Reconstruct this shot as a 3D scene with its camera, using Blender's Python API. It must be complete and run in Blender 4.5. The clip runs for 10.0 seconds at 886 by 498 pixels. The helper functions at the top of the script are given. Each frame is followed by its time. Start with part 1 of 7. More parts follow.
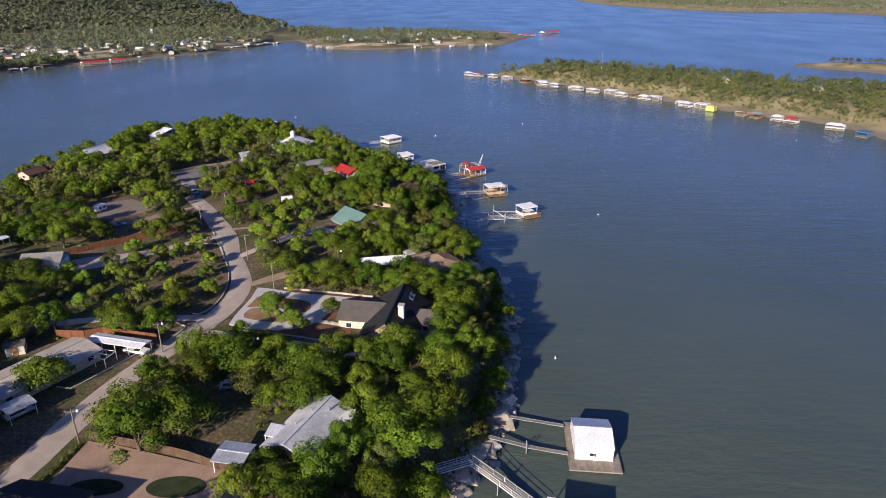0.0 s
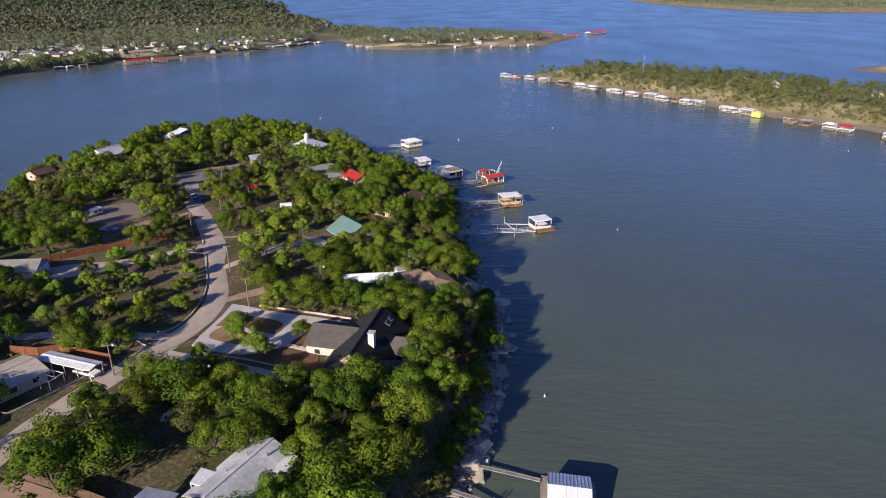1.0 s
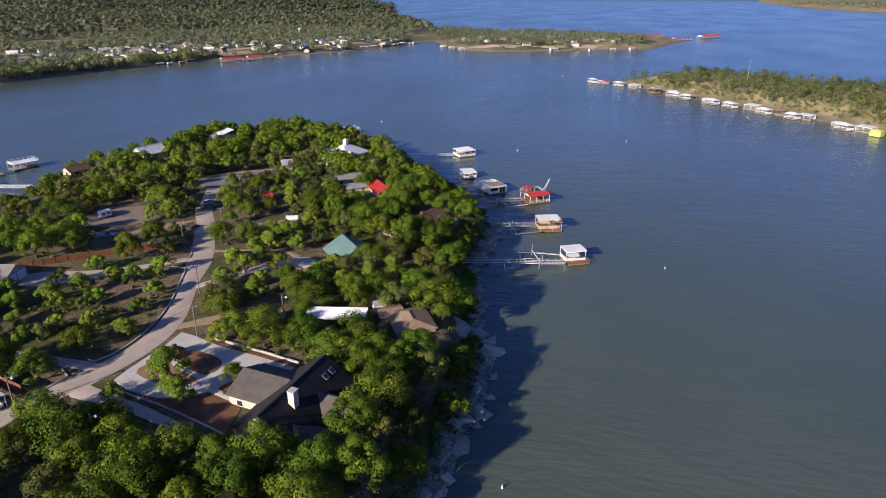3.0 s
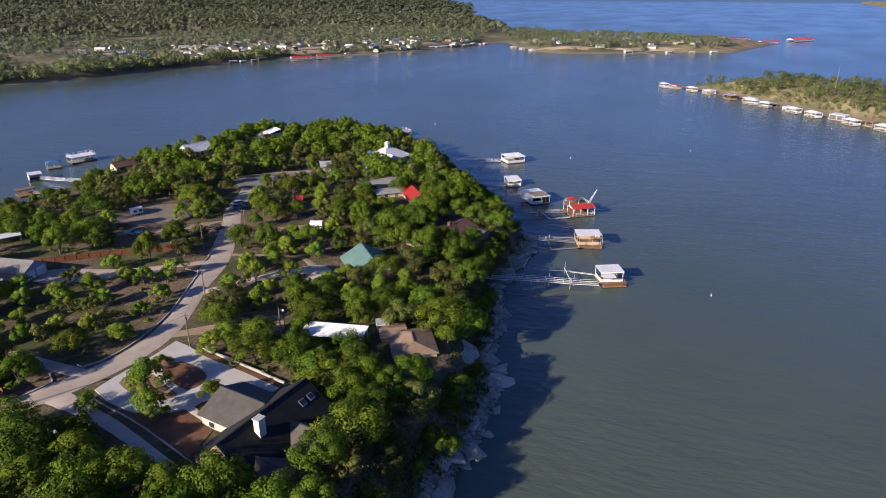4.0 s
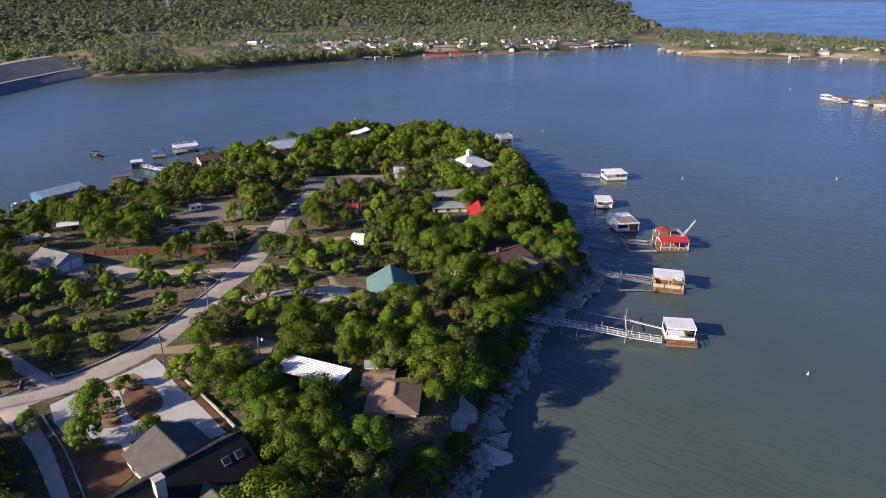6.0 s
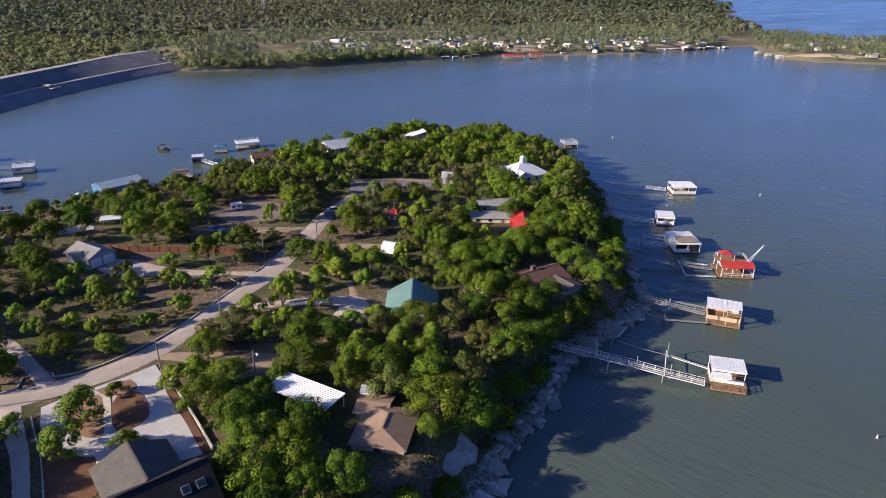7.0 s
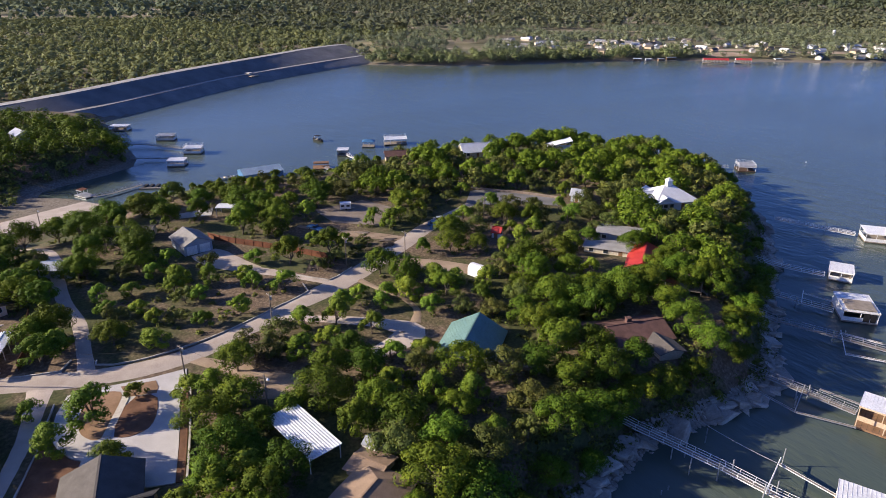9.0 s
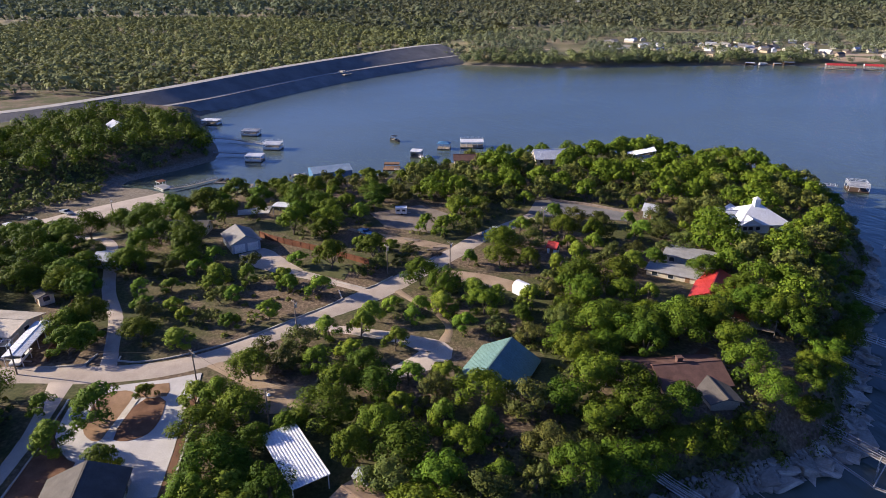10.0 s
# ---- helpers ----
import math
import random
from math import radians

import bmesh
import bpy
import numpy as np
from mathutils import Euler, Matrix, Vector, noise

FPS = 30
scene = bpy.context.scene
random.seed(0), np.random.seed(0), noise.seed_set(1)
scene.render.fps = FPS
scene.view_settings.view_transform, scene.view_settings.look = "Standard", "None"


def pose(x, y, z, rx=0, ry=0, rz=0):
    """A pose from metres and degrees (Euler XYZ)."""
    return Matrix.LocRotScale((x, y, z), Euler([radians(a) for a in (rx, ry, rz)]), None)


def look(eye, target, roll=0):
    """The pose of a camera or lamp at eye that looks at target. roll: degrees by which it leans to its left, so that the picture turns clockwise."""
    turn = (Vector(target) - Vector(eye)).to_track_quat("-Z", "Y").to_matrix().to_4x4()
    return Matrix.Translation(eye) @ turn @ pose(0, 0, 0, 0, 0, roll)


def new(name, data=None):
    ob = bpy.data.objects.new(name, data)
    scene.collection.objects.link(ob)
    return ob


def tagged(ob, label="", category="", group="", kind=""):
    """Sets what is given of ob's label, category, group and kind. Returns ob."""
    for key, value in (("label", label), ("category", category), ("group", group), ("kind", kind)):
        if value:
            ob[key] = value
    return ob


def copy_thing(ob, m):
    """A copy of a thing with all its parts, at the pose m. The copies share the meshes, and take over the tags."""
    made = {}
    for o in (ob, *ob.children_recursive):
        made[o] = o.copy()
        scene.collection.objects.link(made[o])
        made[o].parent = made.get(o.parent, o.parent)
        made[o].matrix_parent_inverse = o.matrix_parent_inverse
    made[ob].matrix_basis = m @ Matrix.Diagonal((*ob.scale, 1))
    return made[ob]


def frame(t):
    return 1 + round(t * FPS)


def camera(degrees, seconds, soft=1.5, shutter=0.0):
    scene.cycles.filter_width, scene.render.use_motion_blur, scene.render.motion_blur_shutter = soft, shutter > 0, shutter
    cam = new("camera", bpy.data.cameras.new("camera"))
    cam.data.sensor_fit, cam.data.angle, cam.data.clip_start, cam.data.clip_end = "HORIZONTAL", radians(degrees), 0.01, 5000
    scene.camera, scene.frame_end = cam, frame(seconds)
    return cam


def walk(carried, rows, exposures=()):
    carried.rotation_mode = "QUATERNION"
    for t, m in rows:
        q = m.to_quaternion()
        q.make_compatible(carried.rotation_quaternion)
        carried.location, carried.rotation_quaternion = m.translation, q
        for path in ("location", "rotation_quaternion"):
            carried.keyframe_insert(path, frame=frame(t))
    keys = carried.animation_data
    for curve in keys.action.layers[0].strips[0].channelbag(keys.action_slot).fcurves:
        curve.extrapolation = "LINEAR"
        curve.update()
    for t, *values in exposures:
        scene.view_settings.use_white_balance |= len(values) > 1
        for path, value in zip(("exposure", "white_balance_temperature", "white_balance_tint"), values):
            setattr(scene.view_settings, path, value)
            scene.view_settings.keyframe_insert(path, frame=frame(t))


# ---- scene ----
cam = camera(69.4, 10.0, soft=0.9)
PATH = [
    (0, (0.56, 1.958, 78.624), (0.551, 3.809, 77.868), 0.2),
    (0.5, (7.419, 9.313, 78.242), (7.344, 11.163, 77.486), 0.1),
    (1, (13.797, 16.769, 77.833), (13.648, 18.615, 77.076), 0.1),
    (1.5, (19.994, 23.974, 77.391), (19.779, 25.813, 76.635), 0.1),
    (2, (25.788, 31.143, 77.042), (25.512, 32.974, 76.286), 0.1),
    (2.5, (31.435, 38.42, 76.6), (31.076, 40.237, 75.845), 0.1),
    (4, (46.001, 60.442, 75.503), (45.334, 62.171, 74.751), 0.1),
    (4.5, (49.841, 67.992, 75.195), (49.074, 69.678, 74.442), 0.2),
    (5, (53.459, 75.783, 74.955), (52.59, 77.419, 74.202), 0.3),
    (5.5, (56.643, 83.83, 74.814), (55.686, 85.416, 74.059), 0.2),
    (7, (62.406, 108.187, 74.175), (61.164, 109.558, 73.416), 0.2),
    (7.5, (63.334, 116.077, 74.019), (61.998, 117.356, 73.258), 0.2),
    (8, (63.62, 123.708, 73.815), (62.19, 124.88, 73.052), 0.2),
    (8.5, (63.531, 131.412, 73.618), (62.011, 132.463, 72.853), 0.2),
    (9, (62.787, 139.004, 73.289), (61.188, 139.929, 72.523), 0.2),
    (9.5, (61.509, 146.59, 72.814), (59.839, 147.382, 72.049), 0.1),
    (10, (59.555, 154.293, 72.559), (57.827, 154.948, 71.793), 0.0),
]
walk(cam, [(t, look(eye, target, roll)) for t, eye, target, roll in PATH], [(0.0, 0.66, 5850, 17), (5.0, 0.80, 5850, 17), (10.0, 1.08, 5850, 17)])

# ---------------------------------------------------------------- light
SUN_TO = Vector((-0.52, -0.855, 0.0)).normalized()
SUN_EL = radians(20.5)
world = bpy.data.worlds.new("sky")
scene.world = world
world.use_nodes = True
wn = world.node_tree.nodes
sky = wn.new("ShaderNodeTexSky")
sky.sky_type = "NISHITA"
sky.sun_disc = False
sky.sun_elevation = SUN_EL
sky.sun_rotation = math.atan2(SUN_TO.x, SUN_TO.y)
sky.air_density, sky.dust_density, sky.ozone_density = 0.6, 1.2, 3.0
wn["Background"].inputs["Strength"].default_value = 0.053
tone = wn.new("ShaderNodeMix")  # a clear, deep blue evening sky
tone.data_type, tone.blend_type = "RGBA", "MULTIPLY"
tone.inputs[0].default_value = 1.0
tone.inputs[7].default_value = (0.87, 1.05, 1.56, 1)
world.node_tree.links.new(sky.outputs["Color"], tone.inputs[6])
world.node_tree.links.new(tone.outputs[2], wn["Background"].inputs["Color"])

sun_data = bpy.data.lights.new("sun", "SUN")
sun_data.energy, sun_data.angle, sun_data.color = 5.0, radians(0.55), (1.0, 0.83, 0.58)
sun = new("sun", sun_data)
sun.matrix_world = look((SUN_TO.x * 300 * math.cos(SUN_EL), SUN_TO.y * 300 * math.cos(SUN_EL), 300 * math.sin(SUN_EL)), (0, 0, 0))


# ---------------------------------------------------------------- materials
def material(name, rough=0.8, metal=0.0, spec=0.3):
    m = bpy.data.materials.new(name)
    m.use_nodes = True
    b = m.node_tree.nodes["Principled BSDF"]
    b.inputs["Roughness"].default_value = rough
    b.inputs["Metallic"].default_value = metal
    b.inputs["Specular IOR Level"].default_value = spec
    return m, m.node_tree.nodes, m.node_tree.links, b


def ramp(nodes, stops):
    r = nodes.new("ShaderNodeValToRGB")
    while len(r.color_ramp.elements) < len(stops):
        r.color_ramp.elements.new(0.5)
    for e, (p, c) in zip(r.color_ramp.elements, stops):
        e.position, e.color = p, (*c, 1)
    return r


def noise_tex(nodes, links, scale, detail=4.0, rough=0.55, coord="Object", stretch=None):
    tc = nodes.new("ShaderNodeTexCoord")
    n = nodes.new("ShaderNodeTexNoise")
    n.inputs["Scale"].default_value, n.inputs["Detail"].default_value, n.inputs["Roughness"].default_value = scale, detail, rough
    src = tc.outputs[coord]
    if stretch:
        mp = nodes.new("ShaderNodeMapping")
        mp.inputs["Scale"].default_value = stretch[:3]
        mp.inputs["Rotation"].default_value = (0, 0, radians(stretch[3]) if len(stretch) > 3 else 0)
        links.new(src, mp.inputs["Vector"])
        src = mp.outputs["Vector"]
    links.new(src, n.inputs["Vector"])
    return n


def mix_colour(nodes, links, fac, a, b, blend="MIX"):
    m = nodes.new("ShaderNodeMix")
    m.data_type, m.blend_type = "RGBA", blend
    for sock, val in ((m.inputs[0], fac), (m.inputs[6], a), (m.inputs[7], b)):
        if isinstance(val, bpy.types.NodeSocket):
            links.new(val, sock)
        elif isinstance(val, (int, float)):
            sock.default_value = val
        else:
            sock.default_value = (*val, 1)
    return m.outputs[2]


def bump(nodes, links, bsdf, height, strength, distance):
    b = nodes.new("ShaderNodeBump")
    b.inputs["Strength"].default_value, b.inputs["Distance"].default_value = strength, distance
    links.new(height, b.inputs["Height"])
    links.new(b.outputs["Normal"], bsdf.inputs["Normal"])
    return b


def worn(name, a, b, scale=1.2, rough=0.8, metal=0.0, spec=0.3, fine=9.0, relief=0.02, spread=0.12):
    """A surface with large stains between two colours, fine grain, and a small shift from object to object."""
    m, n, l, p = material(name, rough, metal, spec)
    big, small = noise_tex(n, l, scale), noise_tex(n, l, scale * fine, 3)
    r = ramp(n, [(0.3, a), (0.7, b)])
    l.new(big.outputs["Fac"], r.inputs["Fac"])
    g = ramp(n, [(0.25, (0.72, 0.72, 0.72)), (0.75, (1.2, 1.2, 1.2))])
    l.new(small.outputs["Fac"], g.inputs["Fac"])
    c = mix_colour(n, l, 0.8, r.outputs["Color"], g.outputs["Color"], "MULTIPLY")
    info = n.new("ShaderNodeObjectInfo")
    v = n.new("ShaderNodeMapRange")
    v.inputs["To Min"].default_value, v.inputs["To Max"].default_value = 1 - spread, 1 + spread
    l.new(info.outputs["Random"], v.inputs["Value"])
    hs = n.new("ShaderNodeHueSaturation")
    l.new(v.outputs["Result"], hs.inputs["Value"])
    l.new(c, hs.inputs["Color"])
    l.new(hs.outputs["Color"], p.inputs["Base Color"])
    bump(n, l, p, small.outputs["Fac"], 0.5, relief)
    return m


def leafy(name, dark, mid, light, accent, lively=0.9):
    """Leaves: a colour for every sprig, a shift for every tree, some light let through."""
    m, n, l, p = material(name, 0.7, 0, 0.1)
    geo, info = n.new("ShaderNodeNewGeometry"), n.new("ShaderNodeObjectInfo")
    r = ramp(n, [(0.0, dark), (0.45, mid), (0.85, light), (1.0, accent)])
    l.new(geo.outputs["Random Per Island"], r.inputs["Fac"])
    hue = n.new("ShaderNodeMapRange")
    hue.inputs["To Min"].default_value, hue.inputs["To Max"].default_value = 0.478, 0.52
    l.new(info.outputs["Random"], hue.inputs["Value"])
    frac = n.new("ShaderNodeMath")
    frac.operation = "MULTIPLY"
    frac.inputs[1].default_value = 7.31
    l.new(info.outputs["Random"], frac.inputs[0])
    fr = n.new("ShaderNodeMath")
    fr.operation = "FRACT"
    l.new(frac.outputs[0], fr.inputs[0])
    val = n.new("ShaderNodeMapRange")
    val.inputs["To Min"].default_value, val.inputs["To Max"].default_value = 0.66, 1.28
    l.new(fr.outputs[0], val.inputs["Value"])
    big = noise_tex(n, l, 0.02, 3)
    hs = n.new("ShaderNodeHueSaturation")
    l.new(hue.outputs["Result"], hs.inputs["Hue"])
    l.new(val.outputs["Result"], hs.inputs["Value"])
    l.new(r.outputs["Color"], hs.inputs["Color"])
    patch = ramp(n, [(0.35, (0.8, 0.85, 0.9)), (0.65, (1.15, 1.1, 0.9))])
    l.new(big.outputs["Fac"], patch.inputs["Fac"])
    c = mix_colour(n, l, 0.6, hs.outputs["Color"], patch.outputs["Color"], "MULTIPLY")
    clump = noise_tex(n, l, 0.55, 2)  # young bright growth beside older leaves
    young = ramp(n, [(0.36, (0.66, 0.72, 0.8)), (0.5, (1.0, 1.0, 1.0)), (0.66, (1.38, 1.26, 0.9))])
    l.new(clump.outputs["Fac"], young.inputs["Fac"])
    c = mix_colour(n, l, lively, c, young.outputs["Color"], "MULTIPLY")
    l.new(c, p.inputs["Base Color"])
    t = n.new("ShaderNodeBsdfTranslucent")
    l.new(c, t.inputs["Color"])
    mx = n.new("ShaderNodeMixShader")
    mx.inputs[0].default_value = 0.14
    l.new(p.outputs[0], mx.inputs[1])
    l.new(t.outputs[0], mx.inputs[2])
    l.new(mx.outputs[0], n["Material Output"].inputs["Surface"])
    return m


LEAF_OAK = leafy("oak leaves", (0.074, 0.118, 0.009), (0.09, 0.138, 0.01), (0.106, 0.158, 0.013), (0.142, 0.186, 0.02))
LEAF_PALE = leafy("pale mesquite leaves", (0.124, 0.188, 0.017), (0.145, 0.213, 0.02), (0.167, 0.236, 0.026), (0.204, 0.262, 0.036))
# lightened base colour stands in for haze over the valley
LEAF_VALLEY_HAZED = leafy("valley woodland leaves paled for haze", (0.15, 0.178, 0.072), (0.17, 0.20, 0.082), (0.19, 0.218, 0.092), (0.21, 0.235, 0.105), 0.2)
LEAF_DRY = leafy("olive leaves", (0.085, 0.103, 0.024), (0.102, 0.12, 0.028), (0.12, 0.136, 0.034), (0.155, 0.16, 0.048))
# distance haze is put into this leaf colour: greyer, paler, less varied
LEAF_FAR_HAZED = leafy("distant woodland leaves greyed for haze", (0.13, 0.153, 0.088), (0.143, 0.168, 0.096), (0.158, 0.18, 0.104), (0.18, 0.2, 0.118), 0.2)
LEAF_SCRUB = leafy("grey olive scrub leaves", (0.075, 0.086, 0.036), (0.092, 0.102, 0.042), (0.112, 0.12, 0.05), (0.145, 0.145, 0.062))
BARK = worn("grey brown bark", (0.09, 0.07, 0.05), (0.17, 0.14, 0.11), 2.5, 0.9)
GRAVEL = worn("pale caliche gravel", (0.40, 0.335, 0.275), (0.53, 0.455, 0.375), 0.25, 0.95, fine=24, relief=0.03)
CONCRETE = worn("pale concrete", (0.40, 0.38, 0.355), (0.51, 0.49, 0.46), 0.3, 0.85, fine=20, relief=0.01)
ASPHALT = worn("worn asphalt", (0.13, 0.128, 0.125), (0.21, 0.205, 0.20), 0.2, 0.9, fine=25)
SOIL = worn("red brown garden soil", (0.11, 0.055, 0.03), (0.19, 0.10, 0.055), 0.5, 0.95, fine=16, relief=0.06)
ISLE_EARTH = worn("orange tan earth", (0.19, 0.115, 0.062), (0.30, 0.19, 0.11), 0.35, 0.95, fine=18, relief=0.05)
PACKED = worn("packed grey brown earth", (0.15, 0.125, 0.10), (0.23, 0.19, 0.155), 0.25, 0.95, fine=22, relief=0.03)
HAY = worn("tan hay stubble", (0.33, 0.27, 0.16), (0.46, 0.38, 0.25), 0.03, 0.95, fine=18, relief=0.1)
BANK = worn("bare tan bank", (0.30, 0.225, 0.15), (0.44, 0.345, 0.245), 0.05, 0.95, fine=18, relief=0.1)
DIRT = worn("bare tan dirt", (0.26, 0.19, 0.12), (0.38, 0.29, 0.20), 0.3, 0.95, fine=20, relief=0.04)
PAVING = worn("pink tan paving", (0.27, 0.185, 0.135), (0.37, 0.26, 0.19), 0.3, 0.9, fine=20)
TURF = worn("dark green turf", (0.016, 0.026, 0.009), (0.036, 0.048, 0.016), 0.4, 0.95, fine=26, relief=0.05)
LAWN = worn("dull green lawn", (0.06, 0.072, 0.022), (0.12, 0.12, 0.045), 0.25, 0.95, fine=26, relief=0.06)
LIMESTONE = worn("weathered limestone", (0.27, 0.24, 0.195), (0.56, 0.51, 0.43), 0.6, 0.9, fine=7, relief=0.06, spread=0.25)
KERBSTONE = worn("pale stone kerb", (0.38, 0.35, 0.30), (0.52, 0.49, 0.43), 0.8, 0.9)
DAM_ROAD = worn("grey dam road", (0.30, 0.285, 0.26), (0.42, 0.40, 0.36), 0.1, 0.9, fine=20)
RIPRAP = worn("grey dam riprap", (0.15, 0.145, 0.14), (0.25, 0.24, 0.225), 0.08, 0.95, fine=30, relief=0.4)
CREAM_METAL = worn("faded cream metal roof", (0.38, 0.335, 0.27), (0.52, 0.46, 0.375), 0.3, 0.75, 0.0, 0.5, relief=0.005)
WHITE_METAL = worn("white painted sheet metal", (0.66, 0.67, 0.68), (0.80, 0.81, 0.82), 0.35, 0.42, 0.0, 0.5, relief=0.004, spread=0.05)
GREY_METAL = worn("weathered galvanised metal", (0.38, 0.40, 0.43), (0.58, 0.60, 0.62), 0.4, 0.45, 0.35, 0.5, relief=0.005)
WHITE_PAINT = worn("white paint", (0.68, 0.68, 0.66), (0.80, 0.80, 0.78), 0.6, 0.55, relief=0.004, spread=0.06)
GREEN_METAL = worn("blue green metal roof", (0.125, 0.215, 0.19), (0.16, 0.265, 0.235), 0.3, 0.45, 0.1, 0.5, relief=0.005)
RED_METAL = worn("red metal roof", (0.36, 0.03, 0.025), (0.50, 0.055, 0.042), 0.4, 0.45, 0.0, 0.5, relief=0.005)
BLUE_METAL = worn("blue metal siding", (0.05, 0.14, 0.28), (0.08, 0.20, 0.36), 0.4, 0.45, 0.0, 0.5, relief=0.005)
PALE_BLUE = worn("faded pale blue metal", (0.30, 0.40, 0.50), (0.42, 0.52, 0.60), 0.3, 0.5, 0.0, 0.5, relief=0.005)
YELLOW_PAINT = worn("lime yellow paint", (0.48, 0.52, 0.10), (0.58, 0.60, 0.16), 0.5, 0.5)
SHINGLE_DARK = worn("charcoal shingles", (0.018, 0.018, 0.022), (0.036, 0.036, 0.04), 0.6, 0.85, fine=14, relief=0.02)
SHINGLE_GREY = worn("brown grey shingles", (0.088, 0.079, 0.07), (0.128, 0.116, 0.104), 0.6, 0.88, fine=14, relief=0.02)
SHINGLE_TAN = worn("tan shingles", (0.24, 0.168, 0.112), (0.32, 0.23, 0.155), 0.6, 0.88, fine=14, relief=0.02)
SHINGLE_BROWN = worn("red brown shingles", (0.10, 0.055, 0.045), (0.17, 0.095, 0.075), 0.6, 0.88, fine=14, relief=0.02)
TAN_WALL = worn("tan siding", (0.42, 0.33, 0.22), (0.52, 0.42, 0.30), 0.5, 0.8)
CREAM_WALL = worn("cream siding", (0.60, 0.54, 0.40), (0.70, 0.64, 0.50), 0.5, 0.8)
GREY_WALL = worn("grey blue siding", (0.30, 0.33, 0.36), (0.40, 0.43, 0.46), 0.5, 0.75)
STONE_WALL = worn("pale stone veneer", (0.45, 0.41, 0.34), (0.66, 0.62, 0.54), 1.5, 0.9, relief=0.03)
DECK_WOOD = worn("grey weathered deck boards", (0.20, 0.17, 0.135), (0.32, 0.28, 0.23), 0.8, 0.85)
BROWN_WOOD = worn("brown stained wood", (0.20, 0.115, 0.06), (0.30, 0.18, 0.10), 0.8, 0.8)
FENCE_WOOD = worn("orange stained fence boards", (0.13, 0.05, 0.027), (0.2, 0.078, 0.037), 0.8, 0.8)
DARK_WOOD = worn("dark weathered fence boards", (0.07, 0.045, 0.03), (0.13, 0.085, 0.055), 0.8, 0.85)
BROWN_STONE = worn("brown fieldstone", (0.21, 0.165, 0.13), (0.33, 0.265, 0.21), 1.5, 0.9, relief=0.03)
SHINGLE_MAIN = worn("near black shingles", (0.014, 0.014, 0.016), (0.028, 0.027, 0.028), 0.6, 0.88, fine=14, relief=0.02)
ORANGE_PAINT = worn("dull orange paint", (0.30, 0.09, 0.03), (0.42, 0.13, 0.045), 0.5, 0.6)
STREAKED = worn("weathered white sheet metal with grey streaks", (0.34, 0.35, 0.375), (0.68, 0.68, 0.67), 0.22, 0.55, 0.0, 0.4, fine=7, relief=0.004)
FLAT_GREY = worn("dull grey flat roofing", (0.23, 0.225, 0.215), (0.34, 0.335, 0.32), 0.35, 0.9, fine=16)
SHINGLE_PALE = worn("pale grey shingles", (0.20, 0.193, 0.185), (0.28, 0.27, 0.255), 0.6, 0.88, fine=14, relief=0.02)
POLE_WOOD = worn("grey utility pole", (0.16, 0.13, 0.10), (0.26, 0.22, 0.18), 1.5, 0.9)
STEEL = worn("grey steel", (0.30, 0.31, 0.32), (0.44, 0.45, 0.46), 0.9, 0.5, 0.4)
# own colour of bin and canopy; painted shade on the boathouse openings
DARK = worn("near black paint and painted opening shade", (0.012, 0.012, 0.014), (0.025, 0.025, 0.028), 0.8, 0.6)
RUBBER = worn("black rubber", (0.02, 0.02, 0.02), (0.035, 0.035, 0.035), 1.0, 0.85)
glass_m, _, _, _g = material("window glass", 0.06, 0.0, 0.6)
_g.inputs["Base Color"].default_value = (0.03, 0.04, 0.05, 1)
GLASS = glass_m


